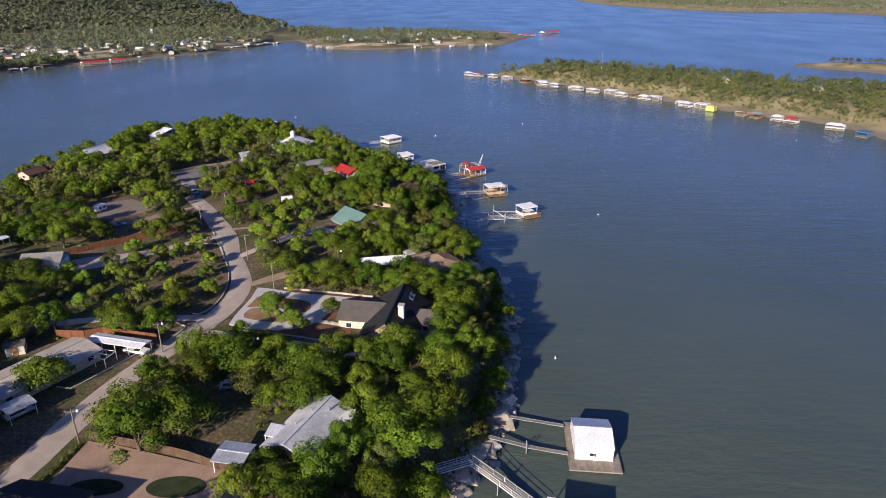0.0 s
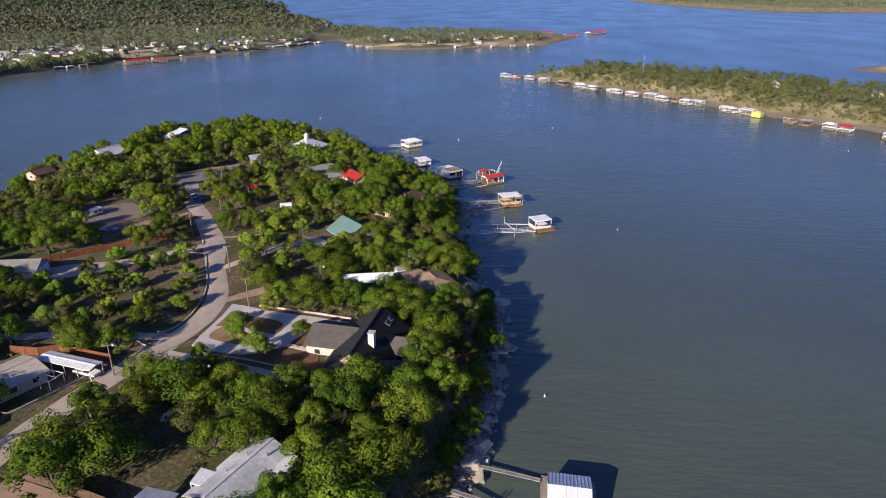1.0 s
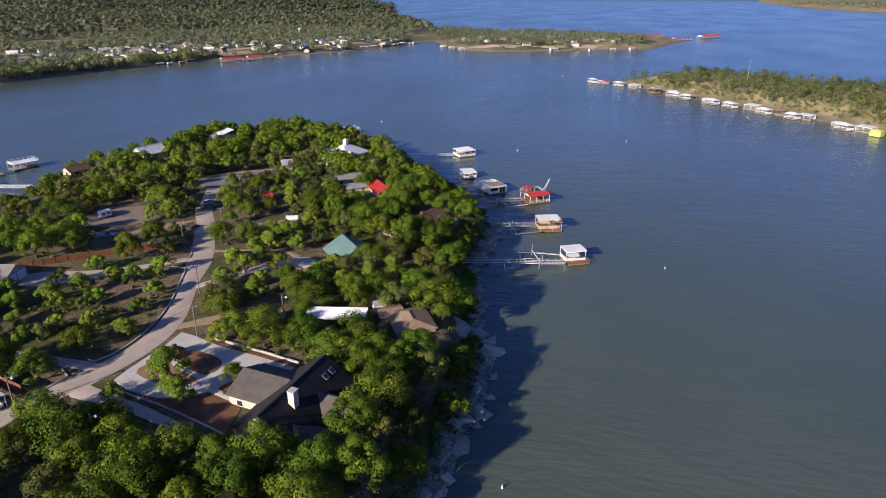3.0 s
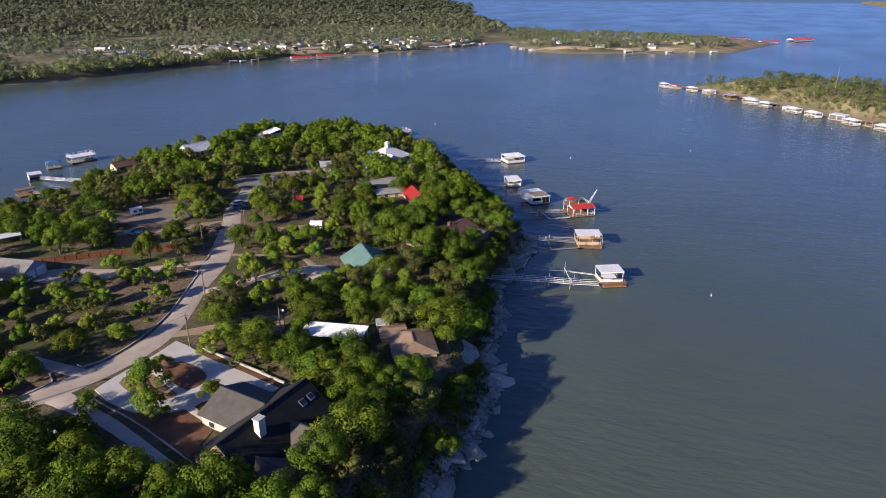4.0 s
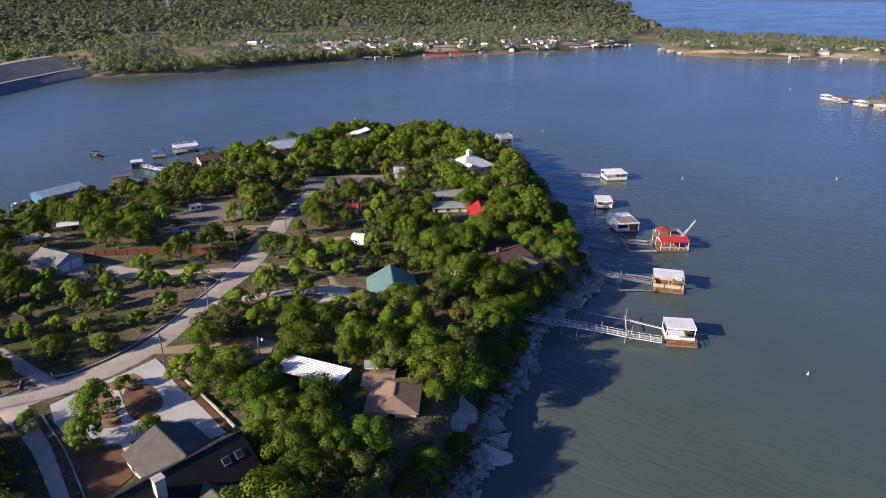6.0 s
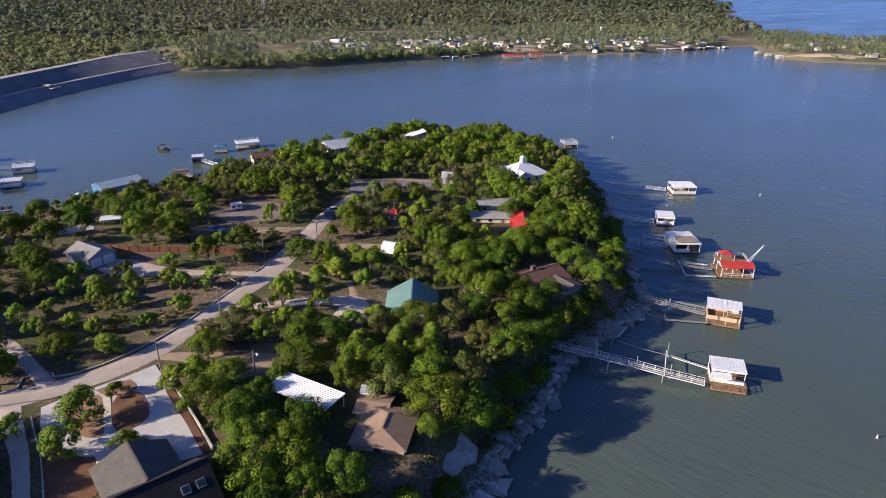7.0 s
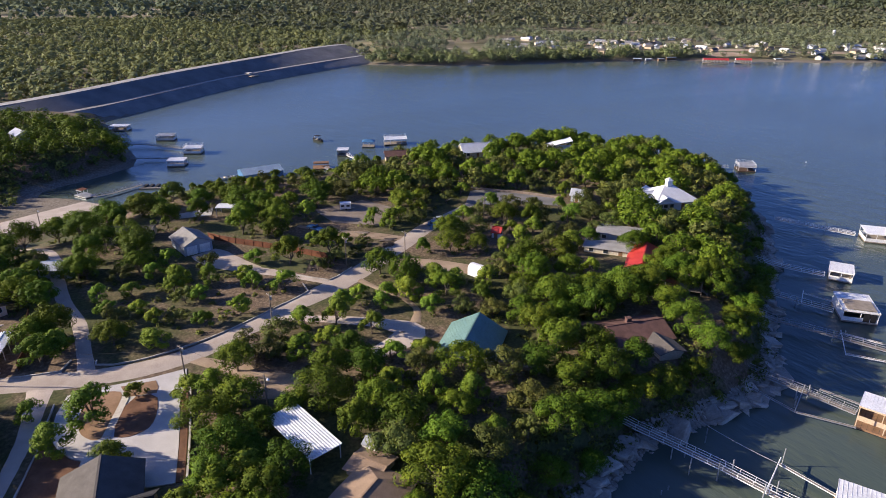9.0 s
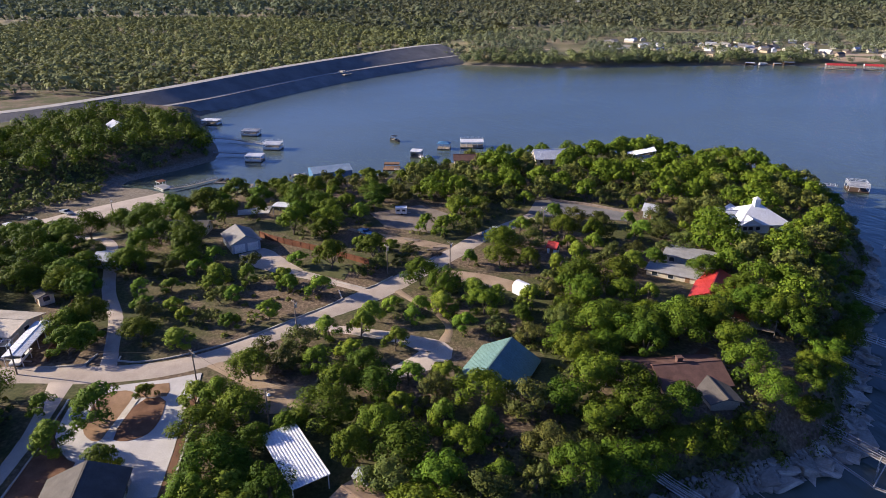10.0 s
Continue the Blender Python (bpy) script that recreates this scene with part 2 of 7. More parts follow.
def ground_material():
    m, n, l, p = material("dry ground with thin grass", 0.95, 0, 0.2)
    geo = n.new("ShaderNodeNewGeometry")
    sep = n.new("ShaderNodeSeparateXYZ")
    l.new(geo.outputs["Position"], sep.inputs[0])
    patches, fine, broad = noise_tex(n, l, 0.06, 6, 0.6), noise_tex(n, l, 1.4, 5, 0.65), noise_tex(n, l, 0.006, 5, 0.6)
    soil = ramp(n, [(0.3, (0.07, 0.05, 0.032)), (0.52, (0.155, 0.113, 0.074)), (0.75, (0.33, 0.25, 0.17))])
    l.new(fine.outputs["Fac"], soil.inputs["Fac"])
    grass = ramp(n, [(0.3, (0.034, 0.042, 0.014)), (0.7, (0.105, 0.108, 0.04))])
    l.new(fine.outputs["Fac"], grass.inputs["Fac"])
    where = ramp(n, [(0.42, (0, 0, 0)), (0.58, (1, 1, 1))])
    l.new(patches.outputs["Fac"], where.inputs["Fac"])
    c = mix_colour(n, l, where.outputs["Color"], soil.outputs["Color"], grass.outputs["Color"])
    # fields and scrub far inland
    field = ramp(n, [(0.36, (0.08, 0.09, 0.045)), (0.5, (0.15, 0.14, 0.075)), (0.62, (0.30, 0.25, 0.16))])
    l.new(broad.outputs["Fac"], field.inputs["Fac"])
    ln = n.new("ShaderNodeVectorMath")
    ln.operation = "LENGTH"
    l.new(geo.outputs["Position"], ln.inputs[0])
    away = n.new("ShaderNodeMapRange")
    away.inputs["From Min"].default_value, away.inputs["From Max"].default_value = 420, 700
    l.new(ln.outputs["Value"], away.inputs["Value"])
    c = mix_colour(n, l, away.outputs["Result"], c, field.outputs["Color"])
    # dry tan grass on the islands
    gate = n.new("ShaderNodeMapRange")
    gate.inputs["From Min"].default_value, gate.inputs["From Max"].default_value = 8, 20
    l.new(sep.outputs["X"], gate.inputs["Value"])
    gate2 = n.new("ShaderNodeMapRange")
    gate2.inputs["From Min"].default_value, gate2.inputs["From Max"].default_value = 300, 320
    l.new(sep.outputs["Y"], gate2.inputs["Value"])
    both = n.new("ShaderNodeMath")
    both.operation = "MULTIPLY"
    l.new(gate.outputs["Result"], both.inputs[0])
    l.new(gate2.outputs["Result"], both.inputs[1])
    hay = ramp(n, [(0.35, (0.14, 0.13, 0.06)), (0.65, (0.33, 0.275, 0.155))])
    l.new(patches.outputs["Fac"], hay.inputs["Fac"])
    c = mix_colour(n, l, both.outputs[0], c, hay.outputs["Color"])
    # bare pale stone and sand along the waterline
    shore = n.new("ShaderNodeMapRange")
    shore.inputs["From Min"].default_value, shore.inputs["From Max"].default_value = 2.0, 0.9
    l.new(sep.outputs["Z"], shore.inputs["Value"])
    stone = ramp(n, [(0.3, (0.085, 0.072, 0.054)), (0.7, (0.30, 0.258, 0.2))])
    l.new(fine.outputs["Fac"], stone.inputs["Fac"])
    c = mix_colour(n, l, shore.outputs["Result"], c, stone.outputs["Color"])
    l.new(c, p.inputs["Base Color"])
    bump(n, l, p, fine.outputs["Fac"], 0.6, 0.15)
    return m


def water_material():
    m, n, l, p = material("green grey lake water", 0.08, 0, 0.8)
    p.inputs["IOR"].default_value = 1.35
    broad = noise_tex(n, l, 0.008, 4, 0.6)
    c = ramp(n, [(0.35, (0.066, 0.088, 0.068)), (0.65, (0.086, 0.111, 0.090))])
    l.new(broad.outputs["Fac"], c.inputs["Fac"])
    l.new(c.outputs["Color"], p.inputs["Base Color"])
    calm = ramp(n, [(0.3, (0.12, 0.12, 0.12)), (0.7, (0.24, 0.24, 0.24))])
    streak = noise_tex(n, l, 0.012, 3, 0.5, stretch=(1, 0.4, 1, 25))
    l.new(streak.outputs["Fac"], calm.inputs["Fac"])
    l.new(calm.outputs["Color"], p.inputs["Roughness"])
    small, swell = noise_tex(n, l, 0.55, 3, 0.6, stretch=(0.45, 1.3, 1, -28)), noise_tex(n, l, 0.12, 2, 0.5, stretch=(0.5, 1.3, 1, -22))
    add = n.new("ShaderNodeMath")
    add.operation = "MULTIPLY_ADD"
    add.inputs[1].default_value = 1.6
    l.new(swell.outputs["Fac"], add.inputs[0])
    l.new(small.outputs["Fac"], add.inputs[2])
    bump(n, l, p, add.outputs[0], 0.42, 0.4)
    return m


GROUND, WATER = ground_material(), water_material()


# ---------------------------------------------------------------- mesh helpers
class Geo:
    """A small collector of faces for one mesh."""

    def __init__(self):
        self.v, self.f = [], []

    def add(self, verts, faces):
        k = len(self.v)
        self.v.extend(tuple(p) for p in verts)
        self.f.extend(tuple(i + k for i in f) for f in faces)
        return self

    def hexa(self, b, t):
        """A block from four bottom corners and four top corners, both counter-clockwise."""
        return self.add([*b, *t], [(3, 2, 1, 0), (4, 5, 6, 7), (0, 1, 5, 4), (1, 2, 6, 5), (2, 3, 7, 6), (3, 0, 4, 7)])

    def box(self, x0, y0, z0, x1, y1, z1):
        b = [(x0, y0, z0), (x1, y0, z0), (x1, y1, z0), (x0, y1, z0)]
        return self.hexa(b, [(x, y, z1) for x, y, _ in b])

    def beam(self, p, q, w, h=None):
        h = h or w
        p, q = Vector(p), Vector(q)
        d = (q - p).normalized()
        s = d.cross(Vector((0, 0, 1)))
        s = s.normalized() if s.length > 1e-4 else Vector((1, 0, 0))
        u = s.cross(d)
        ring = [s * (w / 2 * a) + u * (h / 2 * b) for a, b in ((-1, -1), (1, -1), (1, 1), (-1, 1))]
        return self.hexa([p + r for r in ring], [q + r for r in ring])

    def tube(self, p, q, r0, r1=None, n=8):
        r1 = r0 if r1 is None else r1
        p, q = Vector(p), Vector(q)
        d = (q - p).normalized()
        s = d.cross(Vector((0.3, 0.9, 0.2))).normalized()
        u = s.cross(d)
        a = [p + (s * math.cos(k) + u * math.sin(k)) * r0 for k in np.linspace(0, 2 * math.pi, n, endpoint=False)]
        b = [q + (s * math.cos(k) + u * math.sin(k)) * r1 for k in np.linspace(0, 2 * math.pi, n, endpoint=False)]
        faces = [(i, i + n, (i + 1) % n + n, (i + 1) % n) for i in range(n)]
        return self.add(a + b, faces + [tuple(range(n)), tuple(range(2 * n - 1, n - 1, -1))])

    def slab(self, pts, thick):
        """A plate of any corners: the given corners are its top."""
        n = len(pts)
        low = [(x, y, z - thick) for x, y, z in pts]
        return self.add([*pts, *low], [tuple(range(n)), tuple(range(2 * n - 1, n - 1, -1))] + [(i, i + n, (i + 1) % n + n, (i + 1) % n) for i in range(n)])

    def mesh(self, name, mat):
        me = bpy.data.meshes.new(name)
        me.from_pydata(self.v, [], self.f)
        me.materials.append(mat)
        me.validate()
        return me


def part(name, geo, mat, parent=None, label=""):
    ob = new(name, geo.mesh(name, mat) if isinstance(geo, Geo) else geo)
    ob.parent = parent
    if label:
        ob["label"] = label
    return ob


def thing(name, label, category, x=0.0, y=0.0, z=0.0, rot=0.0, group="", kind=""):
    e = new(name)
    e.matrix_world = pose(x, y, z, 0, 0, rot)
    return tagged(e, label, category, group, kind)


def big_mesh(name, verts, faces, mat, smooth=False):
    """A mesh from arrays of corners and of triangles or quads."""
    me = bpy.data.meshes.new(name)
    k = faces.shape[1]
    me.vertices.add(len(verts))
    me.vertices.foreach_set("co", np.ascontiguousarray(verts, np.float32).ravel())
    me.loops.add(faces.size)
    me.loops.foreach_set("vertex_index", np.ascontiguousarray(faces, np.int32).ravel())
    me.polygons.add(len(faces))
    me.polygons.foreach_set("loop_start", np.arange(0, faces.size, k, dtype=np.int32))
    me.polygons.foreach_set("use_smooth", np.full(len(faces), smooth))
    me.update(calc_edges=True)
    me.materials.append(mat)
    return me


# ---------------------------------------------------------------- the lie of the land (water at z = 0)
EAST_SHORE = [(-30, -500), (-22, -60), (-10, 30), (-3, 65), (2, 85), (5.3, 91), (10, 98), (12, 106), (14, 112), (14.5, 118), (16.2, 127), (16.2, 137), (17.8, 149), (17.4, 158), (16.8, 165), (13.8, 175),
              (11.2, 182), (9.4, 193), (6.6, 205), (3.8, 214), (4.0, 224), (4.8, 234), (3.6, 246), (0, 255), (-4.8, 261), (-14, 273), (-26, 291), (-46, 319), (-62, 336), (-85, 354), (-110, 362)]
NORTH_SHORE = [(-140, 356), (-162, 338), (-174, 312), (-183, 285), (-186, 262), (-182, 245), (-176, 228), (-174, 212), (-178, 196), (-176, 178), (-176, 160)]
COVE = [(-182, 147), (-190, 139), (-199, 133), (-206, 122), (-214, 124), (-227, 146), (-237, 158), (-252, 160), (-290, 158), (-330, 156), (-347, 153)]
DAM_LINE = [(-364, 170), (-407, 211), (-453, 260), (-493, 319), (-526, 385)]
TOWN_SHORE = [(-534, 398), (-514, 421), (-483, 466), (-470, 515), (-456, 576), (-440, 640), (-418, 693), (-384, 730), (-360, 775), (-341, 795), (-312, 850), (-284, 905), (-268, 970), (-256, 1025),
              (-236, 1062), (-212, 1010), (-204, 972), (-155, 916), (-115, 905), (-50, 934), (15, 963), (88, 1000), (126, 1115), (150, 1185), (90, 1215), (-60, 1225), (-180, 1240), (-300, 1340)]
FAR_WEST = [(-426, 1575), (-500, 1700), (-620, 2000), (-722, 2400), (-920, 2830), (-1380, 3620), (-1900, 4950), (-4950, 4950), (-4950, -500)]
MAINLAND = EAST_SHORE + NORTH_SHORE + COVE + DAM_LINE + TOWN_SHORE + FAR_WEST
ISLAND = [(25, 646), (48, 625), (85, 581), (121, 539), (157, 502), (184, 461), (210, 429), (229, 416), (241, 398), (247, 374), (246, 340), (290, 330), (380, 420), (420, 500), (340, 540), (292, 572), (258, 612), (215, 640),
          (172, 672), (122, 700), (75, 678), (45, 655)]
ISLET = [(379, 732), (393, 711), (440, 664), (520, 640), (600, 700), (500, 752), (434, 770), (395, 752)]
FAR_SHORE = [(826, 3700), (882, 2990), (1053, 2510), (1270, 2520), (1420, 2430), (1380, 2130), (1700, 1900), (3500, 1500), (4900, 2500), (4900, 4900), (900, 4900)]
DAM_OUT = Vector((-0.797, -0.604))


def inside_distance(px, py, poly):
    """Distance to the outline of poly, positive inside it."""
    d2, inside = np.full(px.shape, 1e12), np.zeros(px.shape, bool)
    for (ax, ay), (bx, by) in zip(poly, poly[1:] + poly[:1]):
        ex, ey = bx - ax, by - ay
        t = np.clip(((px - ax) * ex + (py - ay) * ey) / (ex * ex + ey * ey), 0, 1)
        d2 = np.minimum(d2, (px - ax - t * ex) ** 2 + (py - ay - t * ey) ** 2)
        if ay != by:
            inside ^= ((ay > py) != (by > py)) & (px < ax + (py - ay) / (by - ay) * ex)
    return np.where(inside, 1, -1) * np.sqrt(d2)


def smooth(x, a, b):
    t = np.clip((x - a) / (b - a), 0, 1)
    return t * t * (3 - 2 * t)


def wave(x, y, s, seed):
    """Cheap smooth noise about 0, s metres from crest to crest."""
    k = 2 * math.pi / s
    return (np.sin(k * x + 1.7 * seed) * np.cos(k * y * 0.9 - seed) + np.sin(k * 0.61 * (x + y) + 2.9 * seed) + np.cos(k * 1.37 * (x - 0.7 * y) + seed)) / 3


PLATEAU = 7.8


def height(x, y):
    """Height of the ground over the lake."""
    x, y = np.asarray(x, float), np.asarray(y, float)
    rag = wave(x, y, 9.0, 1) * 1.2 + wave(x, y, 23.0, 2) * 1.5
    m = inside_distance(x, y, MAINLAND)
    near = smooth(np.hypot(x + 80, y - 190), 330, 240)
    # peninsula: a bluff on the lake side, a flat top
    top = PLATEAU + 0.1 * wave(x, y, 90, 3)
    low = smooth(np.hypot((x + 178) / 1.0, (y - 112) / 1.0), 60, 28)  # boat ramp
    slope_w = np.where(x > -60, 10.0, 14.0)
    pen = (0.9 + (top - 0.9) * smooth(m + rag * 0.5, 1.2, slope_w)) * smooth(m, -0.3, 1.2)
    pen = pen * (1 - low) + low * np.minimum(pen, 0.25 + 0.045 * np.clip(m, 0, 60))
    # behind the dam and across the lake
    far = 0.9 + 5.6 * smooth(m, 1, 34) + (14 * smooth(m, 120, 1500) + 1.5 * wave(x, y, 260, 4) + 5 * wave(x, y, 900, 5) * smooth(m, 100, 700)) * smooth(m, 20, 120)
    far = np.where(m > 0, far, 0) * smooth(m, -0.5, 2.0)
    side = (x + 364) * DAM_OUT.x + (y - 170) * DAM_OUT.y
    along = (x + 364) * -0.604 + (y - 170) * 0.797
    behind = smooth(side, -8, 0) * smooth(along, -50, 0) * smooth(along, 345, 275)
    far = far * (1 - behind) + behind * (0.2 + 2.0 * smooth(side, 60, 95))
    hill = 3.0 * smooth(np.hypot((x + 300) / 90, (y - 112) / 42), 1.0, 0.15)
    hill2 = 8 * smooth(np.hypot((x + 612) / 95, (y - 452) / 62), 1.0, 0.25)
    h = pen * near + far * (1 - near) + (hill + hill2) * smooth(m, 2, 16)
    h = np.where(m > 0, np.maximum(h, 0.15), np.maximum(m * 0.35, -4))
    for poly, hi in ((ISLAND, 8.0), (ISLET, 4.0), (FAR_SHORE, 14.0)):
        d = inside_distance(x, y, poly)
        k = (0.6 + hi * smooth(d + rag, 3, 38)) * smooth(d, -0.3, 2.5)
        h = np.where(d > 0, k, np.maximum(h, np.maximum(d * 0.35, -4)))
    return h


def gz(x, y):
    """Height of the ground sheet at one spot."""
    i = int(np.clip(np.searchsorted(gx, x) - 1, 0, len(gx) - 2))
    j = int(np.clip(np.searchsorted(gy, y) - 1, 0, len(gy) - 2))
    s, t = (x - gx[i]) / (gx[i + 1] - gx[i]), (y - gy[j]) / (gy[j + 1] - gy[j])
    return float((ZZ[j, i] * (1 - s) + ZZ[j, i + 1] * s) * (1 - t) + (ZZ[j + 1, i] * (1 - s) + ZZ[j + 1, i + 1] * s) * t)


def axis(*spans):
    """Grid lines: (from, to, step) spans end to end."""
    return np.unique(np.concatenate([np.linspace(a, b, max(2, int(round((b - a) / s)) + 1)) for a, b, s in spans]))


gx = axis((-4900, -1200, 110), (-1200, -560, 20), (-560, -215, 7), (-215, 24, 2.2), (24, 440, 7), (440, 1200, 40), (1200, 4900, 150))
gy = axis((-500, 0, 40), (0, 60, 6), (60, 372, 2.2), (372, 800, 7), (800, 1300, 12), (1300, 4900, 75))
XX, YY = np.meshgrid(gx, gy)
ZZ = height(XX, YY)
nx, ny = len(gx), len(gy)
ix, iy = np.meshgrid(np.arange(nx - 1), np.arange(ny - 1))
q0 = (iy * nx + ix).ravel()
quads = np.stack([q0, q0 + 1, q0 + nx + 1, q0 + nx], 1)
ground = new("ground", big_mesh("ground", np.stack([XX.ravel(), YY.ravel(), ZZ.ravel()], 1), quads, GROUND, True))
tagged(ground, "dry tan earth with thin grass and a stony shore", "ground", kind="structure")

water_geo = Geo().add([(-4900, -500, 0), (4900, -500, 0), (4900, 4900, 0), (-4900, 4900, 0)], [(0, 1, 2, 3)])
tagged(part("water", water_geo, WATER), "rippled green grey lake water", "lake", kind="structure")


# ---------------------------------------------------------------- roads, paving, kerbs, dam
def resample(pts, step):
    out = []
    p = [np.array(q, float) for q in pts]
    p = [2 * p[0] - p[1], *p, 2 * p[-1] - p[-2]]
    for a, b, c, d in zip(p, p[1:], p[2:], p[3:]):
        n = max(1, int(np.linalg.norm(c[:2] - b[:2]) / step))
        for t in np.linspace(0, 1, n, endpoint=False):
            out.append(0.5 * (2 * b + (c - a) * t + (2 * a - 5 * b + 4 * c - d) * t * t + (3 * b - a - 3 * c + d) * t ** 3))
    return np.array(out + [p[-2]])


STRIPS = []


def strip(name, mat, pts, lift, label, category="road", cross=4, ragged=0.35):
    """A ribbon on the ground: rows of x, y and width."""
    r = resample(pts, 1.6)
    STRIPS.append(r)
    d = np.gradient(r[:, :2], axis=0)
    d /= np.linalg.norm(d, axis=1)[:, None]
    nrm = np.stack([-d[:, 1], d[:, 0]], 1)
    s = np.linspace(-0.5, 0.5, cross + 1)
    off = s[None, :] * r[:, 2:3]
    edge = ragged * (wave(r[:, 0], r[:, 1], 5.3, 2) + wave(r[:, 0], r[:, 1], 2.3, 7))
    off[:, 0] -= edge
    off[:, -1] += ragged * wave(r[:, 1], r[:, 0], 4.7, 5)
    x, y = r[:, :1] + nrm[:, :1] * off, r[:, 1:2] + nrm[:, 1:] * off
    z = height(x, y) + lift
    z[:, 0] -= 0.3
    z[:, -1] -= 0.3
    v = np.stack([x.ravel(), y.ravel(), z.ravel()], 1)
    n, k = r.shape[0], cross + 1
    i, j = np.meshgrid(np.arange(k - 1), np.arange(n - 1))
    a = (j * k + i).ravel()
    ob = new(name, big_mesh(name, v, np.stack([a, a + k, a + k + 1, a + 1], 1)[:, ::-1], mat, True))
    return tagged(ob, label, category, kind="structure")


PLATES = []


def plate(name, mat, pts, lift, label, category="paving", thick=0.4):
    z = max(gz(x, y) for x, y in pts) + lift
    PLATES.append(pts)
    return tagged(part(name, Geo().slab([(x, y, z) for x, y in pts], thick), mat), label, category, kind="structure")


MAIN_ROAD = [(-76, 40, 8), (-70.4, 66, 8.4), (-66.6, 80, 8.4), (-64.6, 95, 9.4), (-61.8, 107.5, 8.8), (-57.6, 120, 8.6), (-53.4, 131, 9), (-51.2, 142, 8.6), (-52.4, 152, 8.4), (-56.6, 162, 8), (-61.2, 171.5, 8),
             (-65.4, 181.4, 10.4), (-70.4, 191.4, 10), (-76, 200.4, 9.4), (-83.4, 212.2, 9), (-91, 223, 8.8), (-98, 238, 8), (-104, 250, 8), (-108, 262, 5)]
WEST_LANE = [(-53, 132.4, 5.5), (-62, 132.4, 4.6), (-76, 132, 4.8), (-89, 129.6, 5), (-106, 128.4, 5), (-122, 127, 5), (-140, 118, 5), (-156, 104, 7)]
EAST_LANE = [(-58, 169, 4), (-51, 179.6, 5.4), (-45, 187, 7), (-39.6, 190.6, 11), (-36.6, 186.6, 10), (-35, 180, 6)]
NORTH_LANE = [(-71, 190, 3.4), (-62, 192.6, 2.6), (-54, 195.6, 2.4), (-47, 196, 2.6), (-42, 193, 4)]
GARAGE_LANE = [(-70, 184, 4), (-78, 177.4, 4.6), (-86, 170.6, 8), (-94, 165.6, 14), (-99.6, 163.4, 15), (-103, 162.2, 12)]
SOUTH_LANE = [(-58, 126, 9), (-49, 124.6, 6.2), (-42.5, 123.7, 4.8), (-36, 122.4, 4.2), (-27, 119.9, 3.6), (-20, 117.8, 3.4), (-13, 115, 3)]
RAMP = [(-138, 84, 16), (-150, 94, 17), (-164, 108, 18), (-176, 124, 17), (-186, 138, 15), (-192, 147, 13)]
strip("road", GRAVEL, MAIN_ROAD, 0.07, "pale gravel village road, rutted and dusty")
strip("lane", GRAVEL, WEST_LANE, 0.05, "narrow gravel lane between fenced lots", "lane")
strip("lane", GRAVEL, EAST_LANE, 0.05, "gravel drive to the green roofed house", "lane")
strip("lane", GRAVEL, GARAGE_LANE, 0.05, "pale drive widening before a garage", "lane")
strip("lane", DIRT, NORTH_LANE, 0.045, "pale dirt lane crossing a wooded lot", "lane")
strip("yard", DIRT, [(-73, 203, 8), (-66, 211, 11), (-58.4, 218, 9)], 0.04, "bare pale earth around a storage hut", "yard")
strip("yard", DIRT, [(-50, 150, 4), (-46, 153.5, 6), (-40, 158, 8), (-33, 161, 8)], 0.035, "bare trampled earth beside the road", "yard")
strip("yard", SOIL, [(-22, 239.5, 3), (-19.4, 234, 4.6), (-20, 226, 4.6)], 0.04, "bare red earth beside a dark house", "yard")
strip("yard", DIRT, [(-110, 190, 3), (-100, 198, 6), (-92, 206, 8), (-86, 212, 5)], 0.035, "dry grass and bare earth strewn with logs", "yard")
strip("lane", GRAVEL, SOUTH_LANE, 0.05, "gravel side lane under trees", "lane")
strip("boat_ramp", GRAVEL, RAMP, 0.06, "broad pale gravel boat ramp running into the cove", "ramp", cross=8)
UPPER = [(-104, 244), (-114, 252), (-113, 258), (-94, 274), (-87, 268), (-97, 256), (-99, 246)]
plate("parking_court", ASPHALT, UPPER, 0.1, "grey asphalt court beside a low wall", "paving")
plate("slab", CONCRETE, [(-138, 161.4), (-139, 172), (-132, 170), (-133.6, 161)], 0.08, "pale concrete slab behind the garage", "slab")
plate("parking_court", PACKED, [(-121, 199), (-123, 216), (-112, 221), (-98, 211), (-108, 200)], 0.06, "packed grey brown parking place by a white trailer", "paving")
plate("patio", PAVING, [(-66, 66), (-60.2, 79), (-59.4, 88.9), (-55, 88.2), (-41, 84.2), (-30.4, 81), (-28, 66)], 0.1, "pink tan paved yard with lawn ovals", "patio")
plate("yard", DIRT, [(-38.6, 156.6), (-38, 163), (-33.5, 166.4), (-29.4, 161.4), (-32, 156)], 0.05, "bare tan dirt yard", "yard")
def rounded(pts, times=2):
    """Corners cut twice over, for a soft outline."""
    for _ in range(times):
        pts = [(a[0] + (b[0] - a[0]) * k, a[1] + (b[1] - a[1]) * k) for a, b in zip(pts, pts[1:] + pts[:1]) for k in (0.25, 0.75)]
    return pts


